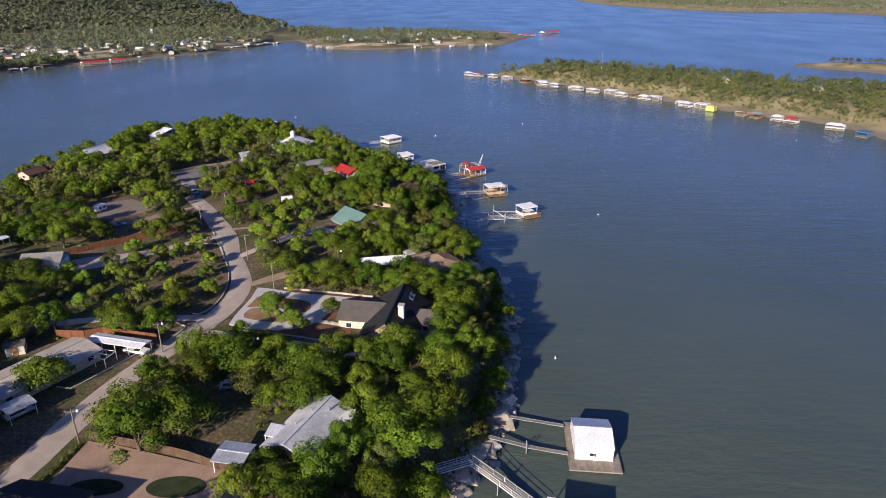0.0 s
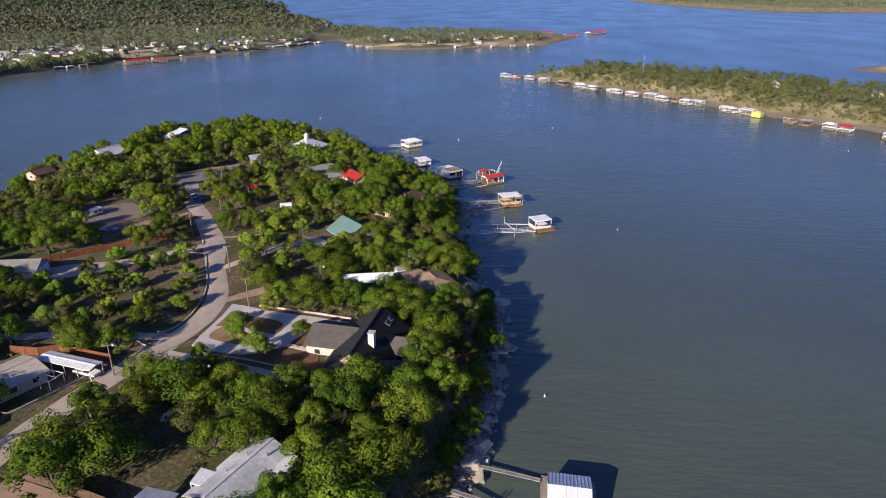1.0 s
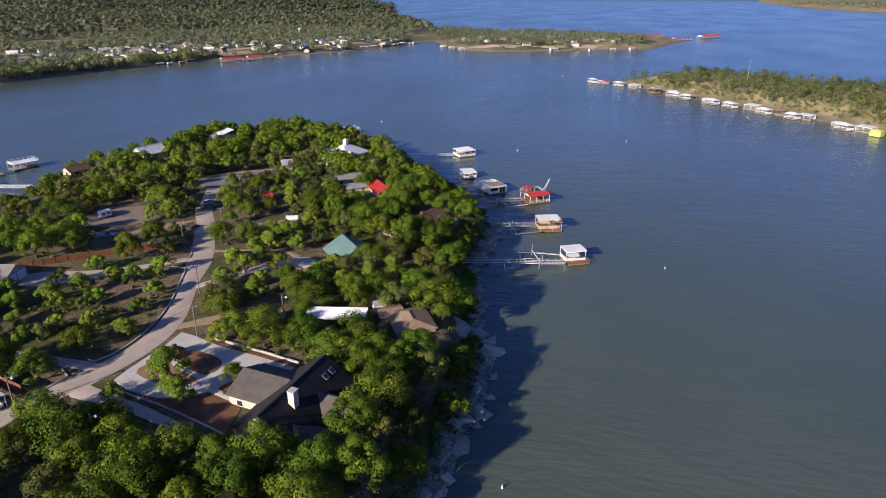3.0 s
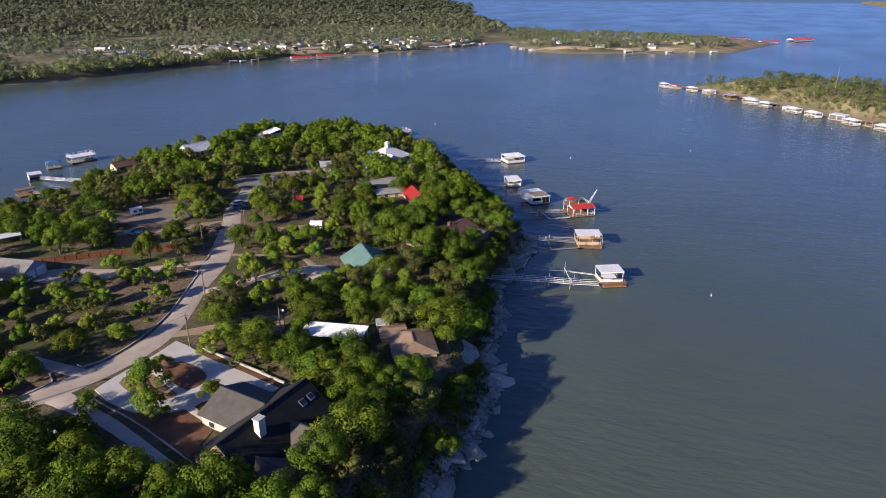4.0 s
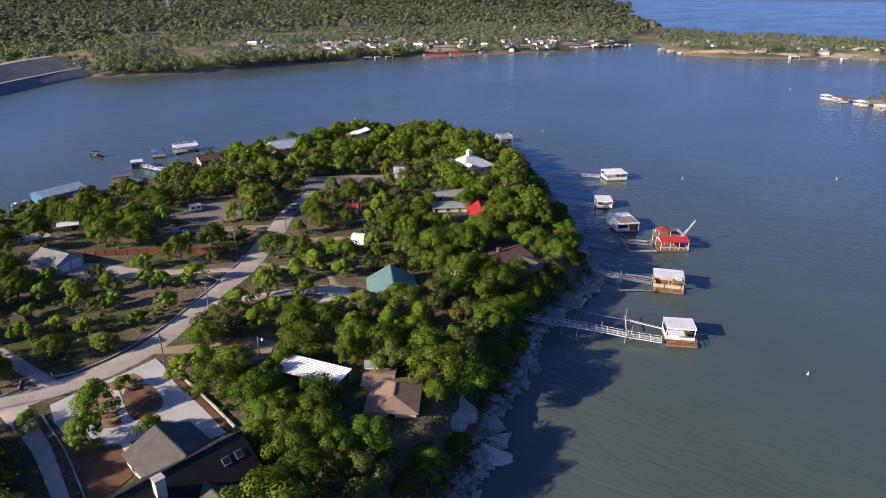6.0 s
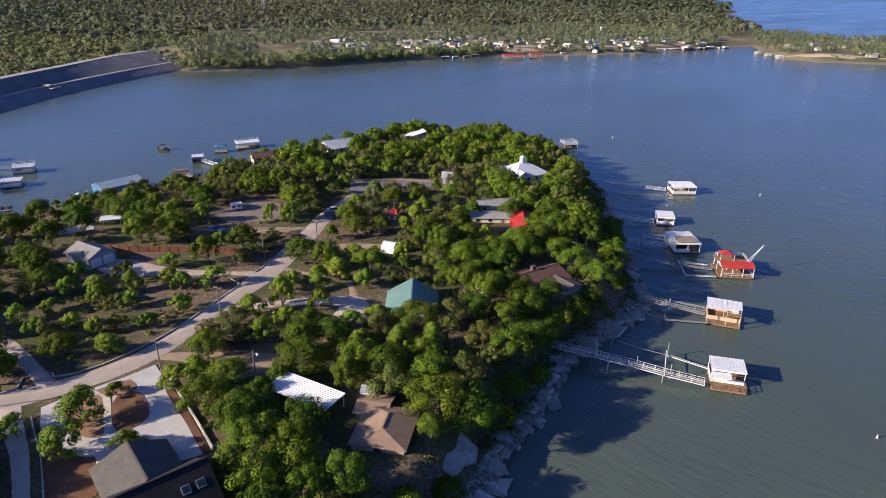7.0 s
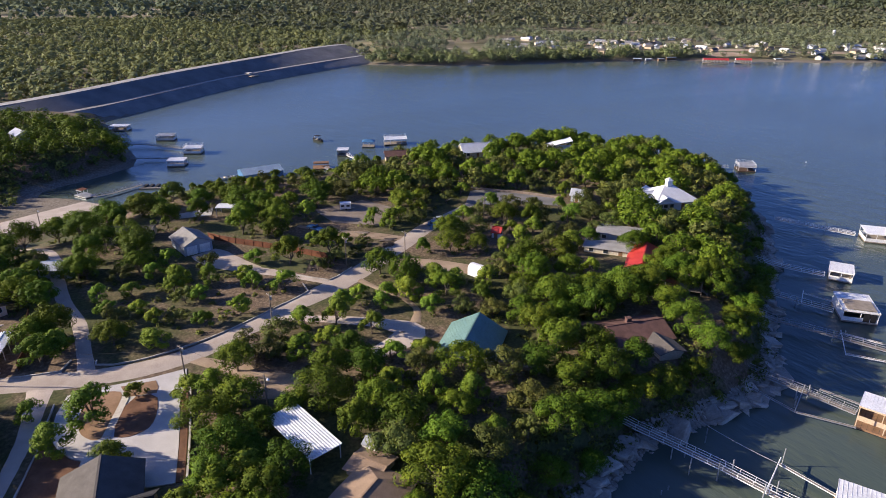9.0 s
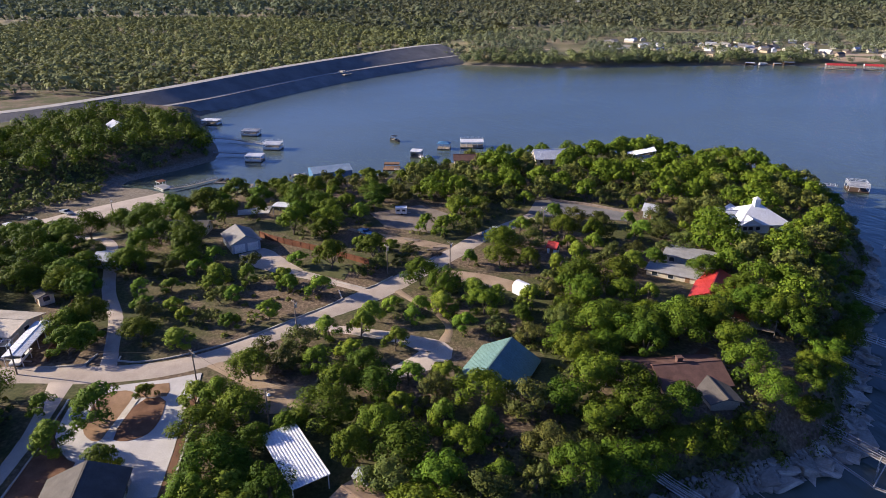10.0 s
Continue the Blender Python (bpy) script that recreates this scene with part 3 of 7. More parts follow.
DRIVE = [(-47.2, 148.4), (-47.2, 142.5), (-48.4, 133.2), (-48.4, 129.2), (-46.0, 128.4), (-43.6, 127.5), (-40, 126.9), (-36.6, 126.7), (-33.4, 127.6), (-30.4, 129.2), (-28.4, 131.2), (-27.2, 134.2), (-25.6, 136.4), (-23.6, 137), (-19, 136.6), (-17.4, 141.8), (-26.6, 143.8), (-37.0, 145.6), (-43.6, 147.8)]
plate("driveway", CONCRETE, DRIVE, 0.12, "smooth pale concrete horseshoe driveway", "driveway")
plate("garden_bed", ISLE_EARTH, rounded([(-46.8, 132.8), (-43.2, 131.2), (-40.4, 130.6), (-37.4, 130.4), (-35.2, 130.9), (-33.0, 132.4), (-33.3, 133.7), (-43.2, 137.4), (-45.8, 137.2)], 1), 0.2, "orange tan earth bed ringed by the driveway", "garden bed")
plate("garden_bed", ISLE_EARTH, [(-46.8, 137.4), (-43, 138.1), (-41.8, 142.6), (-43.5, 143.1), (-45.8, 143)], 0.19, "orange tan earth beside the road", "garden bed")
plate("garden_bed", SOIL, rounded([(-42.6, 138.3), (-33.0, 134.7), (-31.5, 136.6), (-31.6, 138.8), (-32.6, 140.6), (-36, 142.0), (-41.6, 142.7)], 1), 0.24, "raked red brown soil bed beside a stone path", "garden bed")
plate("garden_bed", SOIL, [(-44, 126.4), (-41, 126.1), (-35, 125.0), (-24.5, 122.2), (-19.5, 120.8), (-20.6, 127.4), (-22.2, 128.6), (-28.7, 130.5), (-30.6, 128.8), (-33.6, 127.3), (-36.6, 126.5), (-40, 126.7)], 0.09, "raked red brown soil bed before the house", "garden bed")
plate("garden_bed", SOIL, rounded([(-28, 131.9), (-21.6, 130), (-19.6, 133), (-20.0, 136.4), (-23.9, 136.7), (-25.8, 135.9), (-27, 134)], 1), 0.17, "dark soil bed against the garage wing", "garden bed")
plate("garden_bed", SOIL, [(-40.8, 146.5), (-26.6, 143.9), (-17.5, 141.9), (-17.3, 143), (-26.6, 145.0), (-40.3, 147.5)], 0.14, "narrow brown soil strip along a driveway", "garden bed")
plate("footpath", STONE_WALL, [(-29.2, 130.6), (-22.3, 128.5), (-21.8, 129.6), (-28.4, 131.8)], 0.2, "short pale stone footpath to the house", "footpath")
plate("footpath", STONE_WALL, [(-43.3, 137.4), (-33.5, 133.6), (-33.1, 134.7), (-42.8, 138.4)], 0.27, "narrow stone path across the soil bed", "footpath")
for c, r in (((-52.6, 78.2), (4.2, 1.8)), ((-40.4, 78.4), (4.6, 2.3))):
    plate("lawn", TURF, [(c[0] + r[0] * math.cos(a), c[1] + r[1] * math.sin(a)) for a in np.linspace(0, 2 * math.pi, 20, endpoint=False)], 0.16, "dark oval lawn set in the paving", "lawn")
plate("lawn", LAWN, [(-92, 178), (-84, 184.6), (-77, 181), (-86, 172.5)], 0.04, "dry green lawn inside a board fence", "lawn")


def kerb(pts, wide=0.24, tall=0.36, mat=KERBSTONE, label="low pale stone kerb along the road"):
    r = resample(pts, 2.4)
    z = height(r[:, 0], r[:, 1])
    k = tagged(new("kerb"), label, "kerb", kind="structure")
    for i, (a, b, za, zb) in enumerate(zip(r, r[1:], z, z[1:])):
        d = (b - a) * 0.985
        part("kerb_stone", Geo().beam((*a[:2], za + tall / 2 - 0.12 + 0.03 * (i % 3)), (*(a + d)[:2], zb + tall / 2 - 0.12 + 0.03 * (i % 3)), wide * (0.95 + 0.03 * (i % 4)), tall), mat, k)
    return k


kerb([(-58.5, 134.3), (-56.9, 134.0), (-55.2, 137), (-54.6, 143), (-55.4, 150), (-57.6, 158), (-62.6, 169.2), (-67.2, 178.4), (-71.6, 178.6)])
kerb([(-77, 178.6), (-73.6, 181.6), (-70.4, 184.8), (-74.6, 192.3)])
kerb([(-59.8, 120.4), (-58.4, 125), (-57.6, 128.2), (-61, 130.2)])
kerb([(-73.6, 104.6), (-70.6, 104), (-66.2, 111.8), (-62.4, 119)])
kerb([(-46.8, 127.2), (-41, 126.0), (-35, 124.9), (-24.6, 122), (-18.2, 120)])
kerb([(-40.3, 147.9), (-26.6, 145.4), (-17.3, 143.4)], 0.3, 0.6)


def dam():
    # rows: waterline x, y, then how far out the berm and the crest lie, and the crest's height
    line = resample([(-300, 60, 16, 34, 10), (-312, 90, 16, 33, 10.5), (-334, 127, 16, 32, 11.5), (-358, 162, 15, 31, 12.6), (-409, 214, 15, 31, 13.2), (-456, 266, 15, 31, 13.4), (-495, 324, 16, 37, 13.8), (-530, 388, 20, 50, 14.2), (-552, 432, 22, 52, 14.2)], 12)
    out = np.tile([[-0.797, -0.604]], (len(line), 1))
    root = tagged(new("dam"), "long straight earth dam faced with dark stone, a pale road along its berm", "dam", kind="structure")

    def face(name, i0, i1, mat, lift, label, rows=6):
        v = []
        for row, o in zip(line, out):
            prof = [(-5, -3), (0, 0.1), (row[2] - 3.5, 5.8), (row[2], 6.0), (row[3], row[4]), (row[3] + 7, row[4] + 0.2), (row[3] + 48, 1.5)]
            for k in range(rows + 1):
                t = k / rows * (i1 - i0)
                a, b = prof[min(i0 + int(t), i1 - 1)], prof[min(i0 + int(t) + 1, i1)]
                f = min(t - int(t) if t < i1 - i0 else 1.0, 1.0)
                v.append([*(row[:2] + o * (a[0] + (b[0] - a[0]) * f)), a[1] + (b[1] - a[1]) * f + lift])
        v = np.array(v)
        v[:, 2] += 0.12 * wave(v[:, 0], v[:, 1], 16, 3) * (lift == 0)
        a = np.array([j * (rows + 1) + i for j in range(len(line) - 1) for i in range(rows)])
        part(name, big_mesh(name, v, np.stack([a, a + rows + 1, a + rows + 2, a + 1], 1), mat, True), mat, root, label)

    face("lower_face", 0, 2, RIPRAP, 0, "dark stone facing down to the water")
    face("berm_road", 2, 3, DAM_ROAD, 0.1, "pale gravel road on the berm", 2)
    face("upper_face", 3, 4, RIPRAP, 0, "dark stone upper slope")
    face("crest_road", 4, 5, DAM_ROAD, 0.1, "gravel crest road", 2)
    face("back_slope", 5, 6, GROUND, 0, "grassy back slope")
    tower = thing("intake_tower", "small concrete intake structure at the foot of the dam", "intake", -474, 268, 0, 37)
    part("base", Geo().box(-5, -3, -3, 5, 3, 4.2), CONCRETE, tower)
    part("deck", Geo().box(-7, -5, 4.2, 7, 5, 4.8), TAN_WALL, tower)
    part("cabin", Geo().box(-2.5, -2, 4.8, 2.5, 2, 6.8), STONE_WALL, tower)


dam()


# ---------------------------------------------------------------- trees
rng = np.random.default_rng(7)


def sprigs(centres, normals, size, r):
    """Three-cornered leaf sprigs, one each at the centres, square to the normals."""
    n = len(centres)
    nrm = normals / np.maximum(np.linalg.norm(normals, axis=1), 1e-6)[:, None]
    t = np.cross(nrm, r.normal(size=(n, 3)))
    t /= np.maximum(np.linalg.norm(t, axis=1), 1e-6)[:, None]
    b = np.cross(nrm, t)
    s = size[:, None]
    a1, a2 = r.uniform(0.8, 1.3, (n, 1)), r.uniform(0.6, 0.95, (n, 1))
    v = np.stack([centres + t * s * a1, centres - t * s * 0.55 + b * s * a2, centres - t * s * 0.55 - b * s * a2 * r.uniform(0.6, 1.1, (n, 1))], 1).reshape(-1, 3)
    return v, np.arange(3 * n).reshape(n, 3)


def leaf_mesh(name, v, f, mat, soft):
    """A mesh of sprigs whose shading follows the round of their clump."""
    me = big_mesh(name, v, f, mat, True)
    soft = soft / np.maximum(np.linalg.norm(soft, axis=1), 1e-6)[:, None]
    me.normals_split_custom_set_from_vertices(np.repeat(soft, 3, 0).astype(np.float32).tolist())
    return me


def crown_points(r, R, H, base, lobes, leaves):
    """Sprig centres and outward directions over a crown of many uneven clumps."""
    a = r.uniform(0, 2 * math.pi, lobes)
    d = np.sqrt(r.uniform(0, 1, lobes)) * 0.88 * R
    cz = base + (H - base) * (0.2 + 0.5 * (1 - (d / R) ** 2.0) + r.uniform(-0.2, 0.15, lobes))
    c = np.stack([d * np.cos(a), d * np.sin(a), cz], 1)
    rad = R * r.uniform(0.16, 0.34, lobes)
    which = r.choice(lobes, leaves, p=rad ** 2 / (rad ** 2).sum())
    u = r.normal(size=(leaves, 3))
    u[:, 2] += 0.3
    u /= np.linalg.norm(u, axis=1)[:, None]
    shell = np.where(r.uniform(size=leaves) < 0.86, r.uniform(0.84, 1.05, leaves), r.uniform(0.9, 1.4, leaves))
    p = c[which] + u * (rad[which] * shell)[:, None] * [1, 1, 0.82]
    return p, u, c, rad


def tree_kind(seed, R, H, leaf, leaves, lobes, label, name="oak_tree"):
    r = np.random.default_rng(seed)
    base = H * 0.13
    leaves = int(leaves * 1.0)
    p, u, c, rad = crown_points(r, R, H, base, lobes, leaves)
    out = (p - [0, 0, H * 0.42]) / [R, R, H * 0.5]
    soft = u * 0.85 + out * 0.35
    v, f = sprigs(p, soft + r.normal(size=p.shape) * 0.26, r.uniform(0.12, 0.25, len(p)), r)
    t = thing(name, label, "tree", group="trees on the peninsula")
    trunk = Geo()
    lean = Vector((r.uniform(-0.5, 0.5), r.uniform(-0.5, 0.5), base * 1.1))
    trunk.tube((0, 0, -0.4), lean, 0.05 * R + 0.06, 0.035 * R + 0.03, 7)
    for k in range(min(7, lobes)):
        mid = lean.lerp(Vector(c[k]), 0.5) + Vector((0, 0, -0.25))
        k0 = len(trunk.v)
        trunk.tube(lean, mid, 0.024 * R + 0.02, 0.016 * R + 0.015, 5)
        trunk.tube(mid, Vector(c[k]) + Vector((0, 0, rad[k] * 0.3)), 0.016 * R + 0.015, 0.02, 5)
        trunk.f += [(7 + k % 7, k0, k0 + 1), (k0 + 5, k0 + 10, k0 + 11)]  # the limbs grow out of the trunk
    part("trunk", trunk, BARK, t)
    part("crown", leaf_mesh("crown", v, f, leaf, soft + r.normal(size=p.shape) * 0.1), leaf, t)
    return t


LABELS = ("broad leafy green oak with a rounded uneven crown", "bright green oak with a spreading crown", "tall dense dark green oak", "small light green mesquite with an open crown", "olive brown tree with sparse dry leaves")
KINDS = []
for k, (R, H, leaf, leaves, lobes, lab) in enumerate([
        (4.6, 8.6, LEAF_OAK, 5400, 30, 0), (5.2, 8.6, LEAF_OAK, 6200, 36, 0), (4.2, 7.6, LEAF_OAK, 4700, 26, 1), (4.8, 7.4, LEAF_OAK, 5400, 30, 1),
        (4.4, 9.4, LEAF_OAK, 5800, 32, 2), (3.4, 6.0, LEAF_PALE, 3400, 24, 3), (3.0, 5.4, LEAF_PALE, 2700, 20, 3), (4.3, 7.4, LEAF_DRY, 3800, 28, 4), (3.4, 6.0, LEAF_DRY, 2400, 18, 4)]):
    KINDS.append((tree_kind(40 + k, R, H, leaf, leaves, lobes, LABELS[lab], ("oak_tree", "oak_tree", "live_oak", "mesquite_tree", "olive_tree")[lab]), R))
USED = [False] * len(KINDS)
TREES = []


def plant(x, y, kind, size):
    ob, R = KINDS[kind]
    m = pose(x, y, gz(x, y), 0, 0, float(rng.uniform(0, 360))) @ Matrix.Diagonal((size * float(rng.uniform(0.86, 1.16)), size * float(rng.uniform(0.86, 1.16)), size * float(rng.uniform(0.82, 1.08)), 1))
    if USED[kind]:
        ob = copy_thing(ob, m)
        ob.matrix_basis = m
    else:
        ob.matrix_basis = m
        USED[kind] = True
    TREES.append((x, y, R * size))


FOOTPRINTS = [(-178, 197, 5), (-170, 196, 5), (-179, 205, 4), (-163, 194, 3.5), (-73, 232, 3.6), (-72, 228.6, 3), (-70, 230.4, 3.4), (-27, 252.6, 3.5), (-18, 251, 4.5), (-22, 248, 5), (-12, 246, 5), (-6, 246, 4.5), (-14, 252, 3.5), (-3, 240, 3), (-20, 217, 5), (-127, 173, 4.5), (-11, 157.5, 4.5), (-7, 155.6, 4.5), (7.4, 159.6, 5), (-9, 165.6, 3.5), (4, 158.6, 5), (-8, 159, 4), (-20, 203, 4), (-35, 249, 4.6), (-42, 246, 4.6), (-49, 245, 4.6), (-67, 291, 4), (-41, 100, 6), (-14, 154, 4.5), (-180, 198, 8), (-172, 194, 8), (-180, 190, 7), (-166, 190, 5), (-57.5, 71.5, 9), (-10.7, 129, 10.5), (-18, 132.5, 7), (-22, 91, 6), (-23.5, 86, 5), (-29, 89, 3.5), (-33, 81.5, 3.5), (-78, 108, 11), (-67, 118, 6), (-75, 96, 4), (-89, 117, 3), (-16.5, 160.3, 7.5), (0, 164, 7.2), (-9.8, 169, 2.2),
              (-29, 199, 8.5), (-24, 193, 6), (-11, 225, 8), (-16, 230, 7), (-40.5, 255, 6), (-46, 253, 6), (-51, 252, 6), (-71, 298, 10), (-78, 297, 5), (-107, 160, 6.5), (-106, 129, 4), (-130.5, 174.6, 3), (-124, 147, 6.5), (3, 221, 2.2), (3, 230, 2.4), (1, 238, 2.4), (-2.4, 247, 2.2), (-5, 254, 2), (-117, 207, 4), (-74, 236, 3), (-55.5, 217.5, 3), (-64.7, 203, 3),
              (-155, 280, 6.5), (-148, 276, 4.5), (-142, 272.5, 4), (-139, 311, 7), (-132, 307, 4), (-88, 277, 2.5), (-56, 264.5, 6), (-95, 264, 10), (-66, 276, 5), (9, 171, 5.5)]


def blocked(px, py):
    """Which of many spots lie on a road, a plate or a building."""
    bad = np.zeros(len(px), bool)
    for r in STRIPS:
        for rx, ry, rw in r:
            bad |= (px - rx) ** 2 + (py - ry) ** 2 < (rw / 2 + 1.3) ** 2
    for fx, fy, fr in FOOTPRINTS:
        bad |= (px - fx) ** 2 + (py - fy) ** 2 < (fr + 0.4) ** 2
    for poly in PLATES:
        bad |= inside_distance(px, py, poly) > -1.2
    return bad


def far_from_trees(x, y, gap):
    t = np.array(TREES)
    return bool(np.min((t[:, 0] - x) ** 2 + (t[:, 1] - y) ** 2) > gap * gap)


# trees that stand alone or beside the road: x, y, kind, size
# the nine oaks below y 67 are unseen, added to shade yard and road
LONE = [(-80, 62, 1, 1.0), (-86, 72, 0, 1.0), (-88, 82, 4, 0.95), (-84, 88, 1, 0.8), (-66, 60, 0, 1.0), (-56, 58, 4, 1.0), (-48, 57, 1, 1.0), (-41, 60, 0, 1.0), (-34, 58, 2, 1.0), (-27, 62, 4, 1.0), (-70, 56, 4, 1.0), (-21, 66, 1, 1.0),
        (-41.8, 156.4, 3, 0.8), (-35.6, 151.0, 2, 0.85), (-36.4, 147.6, 5, 0.9), (-27.4, 148, 1, 0.8), (-43.2, 163.6, 8, 1.0), (-40.1, 168.4, 5, 1.0), (-31.2, 170, 3, 0.8), (-35.8, 176, 2, 0.85), (-25.2, 166.4, 1, 0.85), (-30.6, 154, 3, 0.8),
        (-72.7, 127.6, 1, 0.8), (-73.2, 138.8, 8, 0.8), (-85.2, 137, 5, 0.85), (-75, 156, 6, 0.9), (-96.8, 153, 5, 0.9), (-67, 150, 8, 0.6), (-80, 167, 6, 0.9), (-91, 149, 6, 1.0),
        (-38.6, 133.2, 5, 1.2), (-42.4, 139.6, 6, 0.7), (-33.4, 127.4, 5, 0.95), (-26.6, 134.4, 5, 0.8), (-50, 115, 1, 0.75), (-45.6, 111.4, 0, 0.8), (-26.6, 81.2, 2, 0.7), (-37.6, 116, 3, 0.75), (-33, 113, 2, 0.85), (-63.1, 137.6, 3, 0.8), (-58.3, 144.8, 5, 0.85), (-61.8, 154.4, 6, 0.8), (-64, 161.9, 6, 0.9), (-74.3, 167.5, 5, 0.9),
        (-70.4, 174, 5, 1.0), (-89.3, 172.5, 6, 0.9), (-74.6, 143.7, 6, 0.9), (-85.9, 153.5, 5, 0.95), (-82.6, 160.2, 5, 0.9), (-77.4, 137.6, 6, 0.8), (-84.4, 143.4, 6, 0.9), (-84.4, 179.4, 2, 0.95), (-94.6, 189.6, 6, 0.9),
        (-90.1, 196.1, 6, 0.8), (-100.4, 209.9, 5, 0.9), (-94.3, 213.2, 5, 1.1), (-114, 193.6, 5, 1.1), (-68.0, 197.0, 3, 0.85), (-58.3, 187.6, 6, 0.9), (-48.9, 178.2, 5, 1), (-55.0, 181.8, 5, 0.9), (-52.1, 197.1, 5, 1),
        (-44.4, 198.6, 6, 1), (-46.4, 160.0, 8, 1.0), (-48.8, 166.4, 7, 0.85), (-51.6, 172.6, 5, 0.95), (-70, 124.4, 3, 0.9), (-62.6, 125.4, 2, 0.9), (-65.5, 128, 5, 0.9), (-95.5, 112, 3, 0.9), (-90, 121.6, 1, 0.9), (-99.4, 134.6, 1, 0.85),
        (-97.6, 146.1, 3, 0.85), (-103.6, 146.8, 0, 0.9), (-93, 142, 8, 0.9), (-111, 174.4, 0, 0.95), (-110.6, 184.2, 1, 0.9), (-104, 181.4, 2, 0.9), (-81, 151.6, 6, 0.9), (-90, 161, 8, 0.9), (-75, 153, 8, 0.7),
        (-68, 146, 6, 0.8), (-93.4, 221, 7, 0.8), (-75.6, 104.4, 3, 0.95), (-53.6, 93.2, 1, 1.12), (-49.6, 86.6, 0, 1.2), (-44.8, 91, 3, 1.05), (-29.2, 75.4, 0, 0.9), (-24.6, 77, 2, 0.9), (-18.6, 79.4, 1, 0.85), (-14.6, 84.6, 4, 0.85), (-82, 92.6, 0, 0.85), (-80.6, 84, 1, 0.95), (-78.6, 77.6, 4, 0.9), (-52.4, 101.6, 4, 0.9), (-46, 106.6, 0, 0.95), (-41.4, 110.8, 1, 0.95),
        (-34.6, 106.4, 2, 0.9), (-29.6, 103.6, 7, 0.9), (-41.8, 117, 5, 0.8), (-27.6, 108, 1, 0.9), (-22, 104, 0, 0.9), (-30, 97.4, 2, 0.8), (-43.6, 124.2, 5, 0.7),
        (-148, 134, 0, 0.95), (-144, 143, 1, 0.95), (-143, 152, 3, 1.0), (-153, 162, 0, 0.9), (-157, 153, 2, 0.9), (-134, 113, 0, 0.9), (-133, 121, 1, 0.95), (-136, 129, 3, 0.95), (-119, 110, 1, 0.95), (-122, 117, 4, 0.9), (-103, 113, 1, 1.0), (-97, 120.6, 3, 0.95), (-144, 106, 2, 0.85), (-149, 112, 3, 0.8),
        (-128, 136, 1, 0.9), (-116, 140, 0, 0.95), (-112, 147, 1, 0.9), (-127, 157, 0, 0.9), (-134, 180, 1, 0.95), (-127, 184, 0, 0.95), (-120, 186, 4, 0.9), (-100, 133, 3, 0.85), (-110, 136, 0, 0.9), (-9, 115, 1, 0.9), (-16, 112.6, 2, 0.9)]
for x, y, k, s in LONE:
    plant(x, y, k, s * (1.1 if k < 5 else 1.0))


def scatter(poly, gap, kinds, sizes, tries):
    lo, hi = np.min(poly, 0), np.max(poly, 0)
    pts = rng.uniform(lo, hi, (tries, 2))
    d = inside_distance(pts[:, 0], pts[:, 1], poly)
    m = inside_distance(pts[:, 0], pts[:, 1], MAINLAND)
    bad = blocked(pts[:, 0], pts[:, 1])
    for (x, y), a, b, c in zip(pts, d, m, bad):
        if a > 0 and b > 2.6 and not c and far_from_trees(x, y, gap * rng.uniform(0.85, 1.2)):
            s = float(rng.uniform(*sizes)) * (0.75 if b < 7 else 1.0)
            plant(float(x), float(y), int(rng.choice(kinds)), s)


LONE_BLUFF = [(-12, 146, 0, 0.82), (-4.6, 143.4, 1, 0.85), (-21, 149.4, 2, 0.75), (-2.6, 149.6, 3, 0.8), (-14.4, 151, 5, 0.9), (3.4, 145.6, 4, 0.8), (-8.4, 141.6, 5, 1.0), (-25, 212, 4, 1.0), (-13, 215, 1, 0.95), (-6.6, 220.6, 0, 0.85), (-26.4, 219, 3, 0.9), (-20.6, 191.2, 1, 1.0), (-18.4, 149.6, 1, 0.9), (-9, 147.6, 4, 0.9), (5, 151.4, 0, 0.9), (12.4, 156.6, 2, 0.85), (-3, 149, 3, 0.9), (6, 178, 1, 0.9), (-4, 178, 0, 0.9), (-10.4, 156, 1, 0.78), (-6.4, 151.4, 0, 0.82), (-15.6, 152, 3, 0.75), (5.4, 168.4, 3, 0.62), (-22.6, 155.6, 2, 0.7), (-24.4, 160.4, 3, 0.6), (-4.5, 237.7, 1, 0.72), (-5.5, 246.3, 4, 0.68), (-8.6, 255.3, 1, 0.75), (-1, 229.8, 0, 0.75), (-1.5, 223, 1, 0.75), (-14.2, 264, 2, 0.7), (-18.6, 272, 1, 0.7), (-2, 217, 3, 0.8), (-12, 258.6, 4, 0.7), (-9.4, 250.6, 3, 0.55), (-22, 279, 0, 0.75), (-27, 287, 1, 0.75)]
for x, y, k, s in LONE_BLUFF:
    plant(x, y, k, s)
EAST = [0, 1, 1, 2, 3, 4, 4, 7]
scatter([(-32, 40), (-4, 60), (20, 100), (24, 170), (-8, 176), (-9, 150), (2, 140), (0, 116), (-10, 112), (-28, 108), (-16, 100), (-8, 84), (-30, 72)], 5.8, EAST, (0.8, 1.15), 2600)
scatter([(-38, 111), (-8, 114), (-8, 108), (-14, 98), (-38, 98)], 6.0, EAST, (0.85, 1.2), 500)
scatter([(-40, 144), (-12, 142), (8, 150), (10, 176), (-8, 190), (-46, 190), (-50, 168)], 6.8, [0, 2, 3, 5, 5, 5, 6, 8], (0.75, 1.05), 1400)
scatter([(-30, 172), (16, 172), (8, 230), (0, 262), (-30, 262), (-30, 225), (-20, 205)], 5.7, EAST, (0.75, 1.1), 1900)
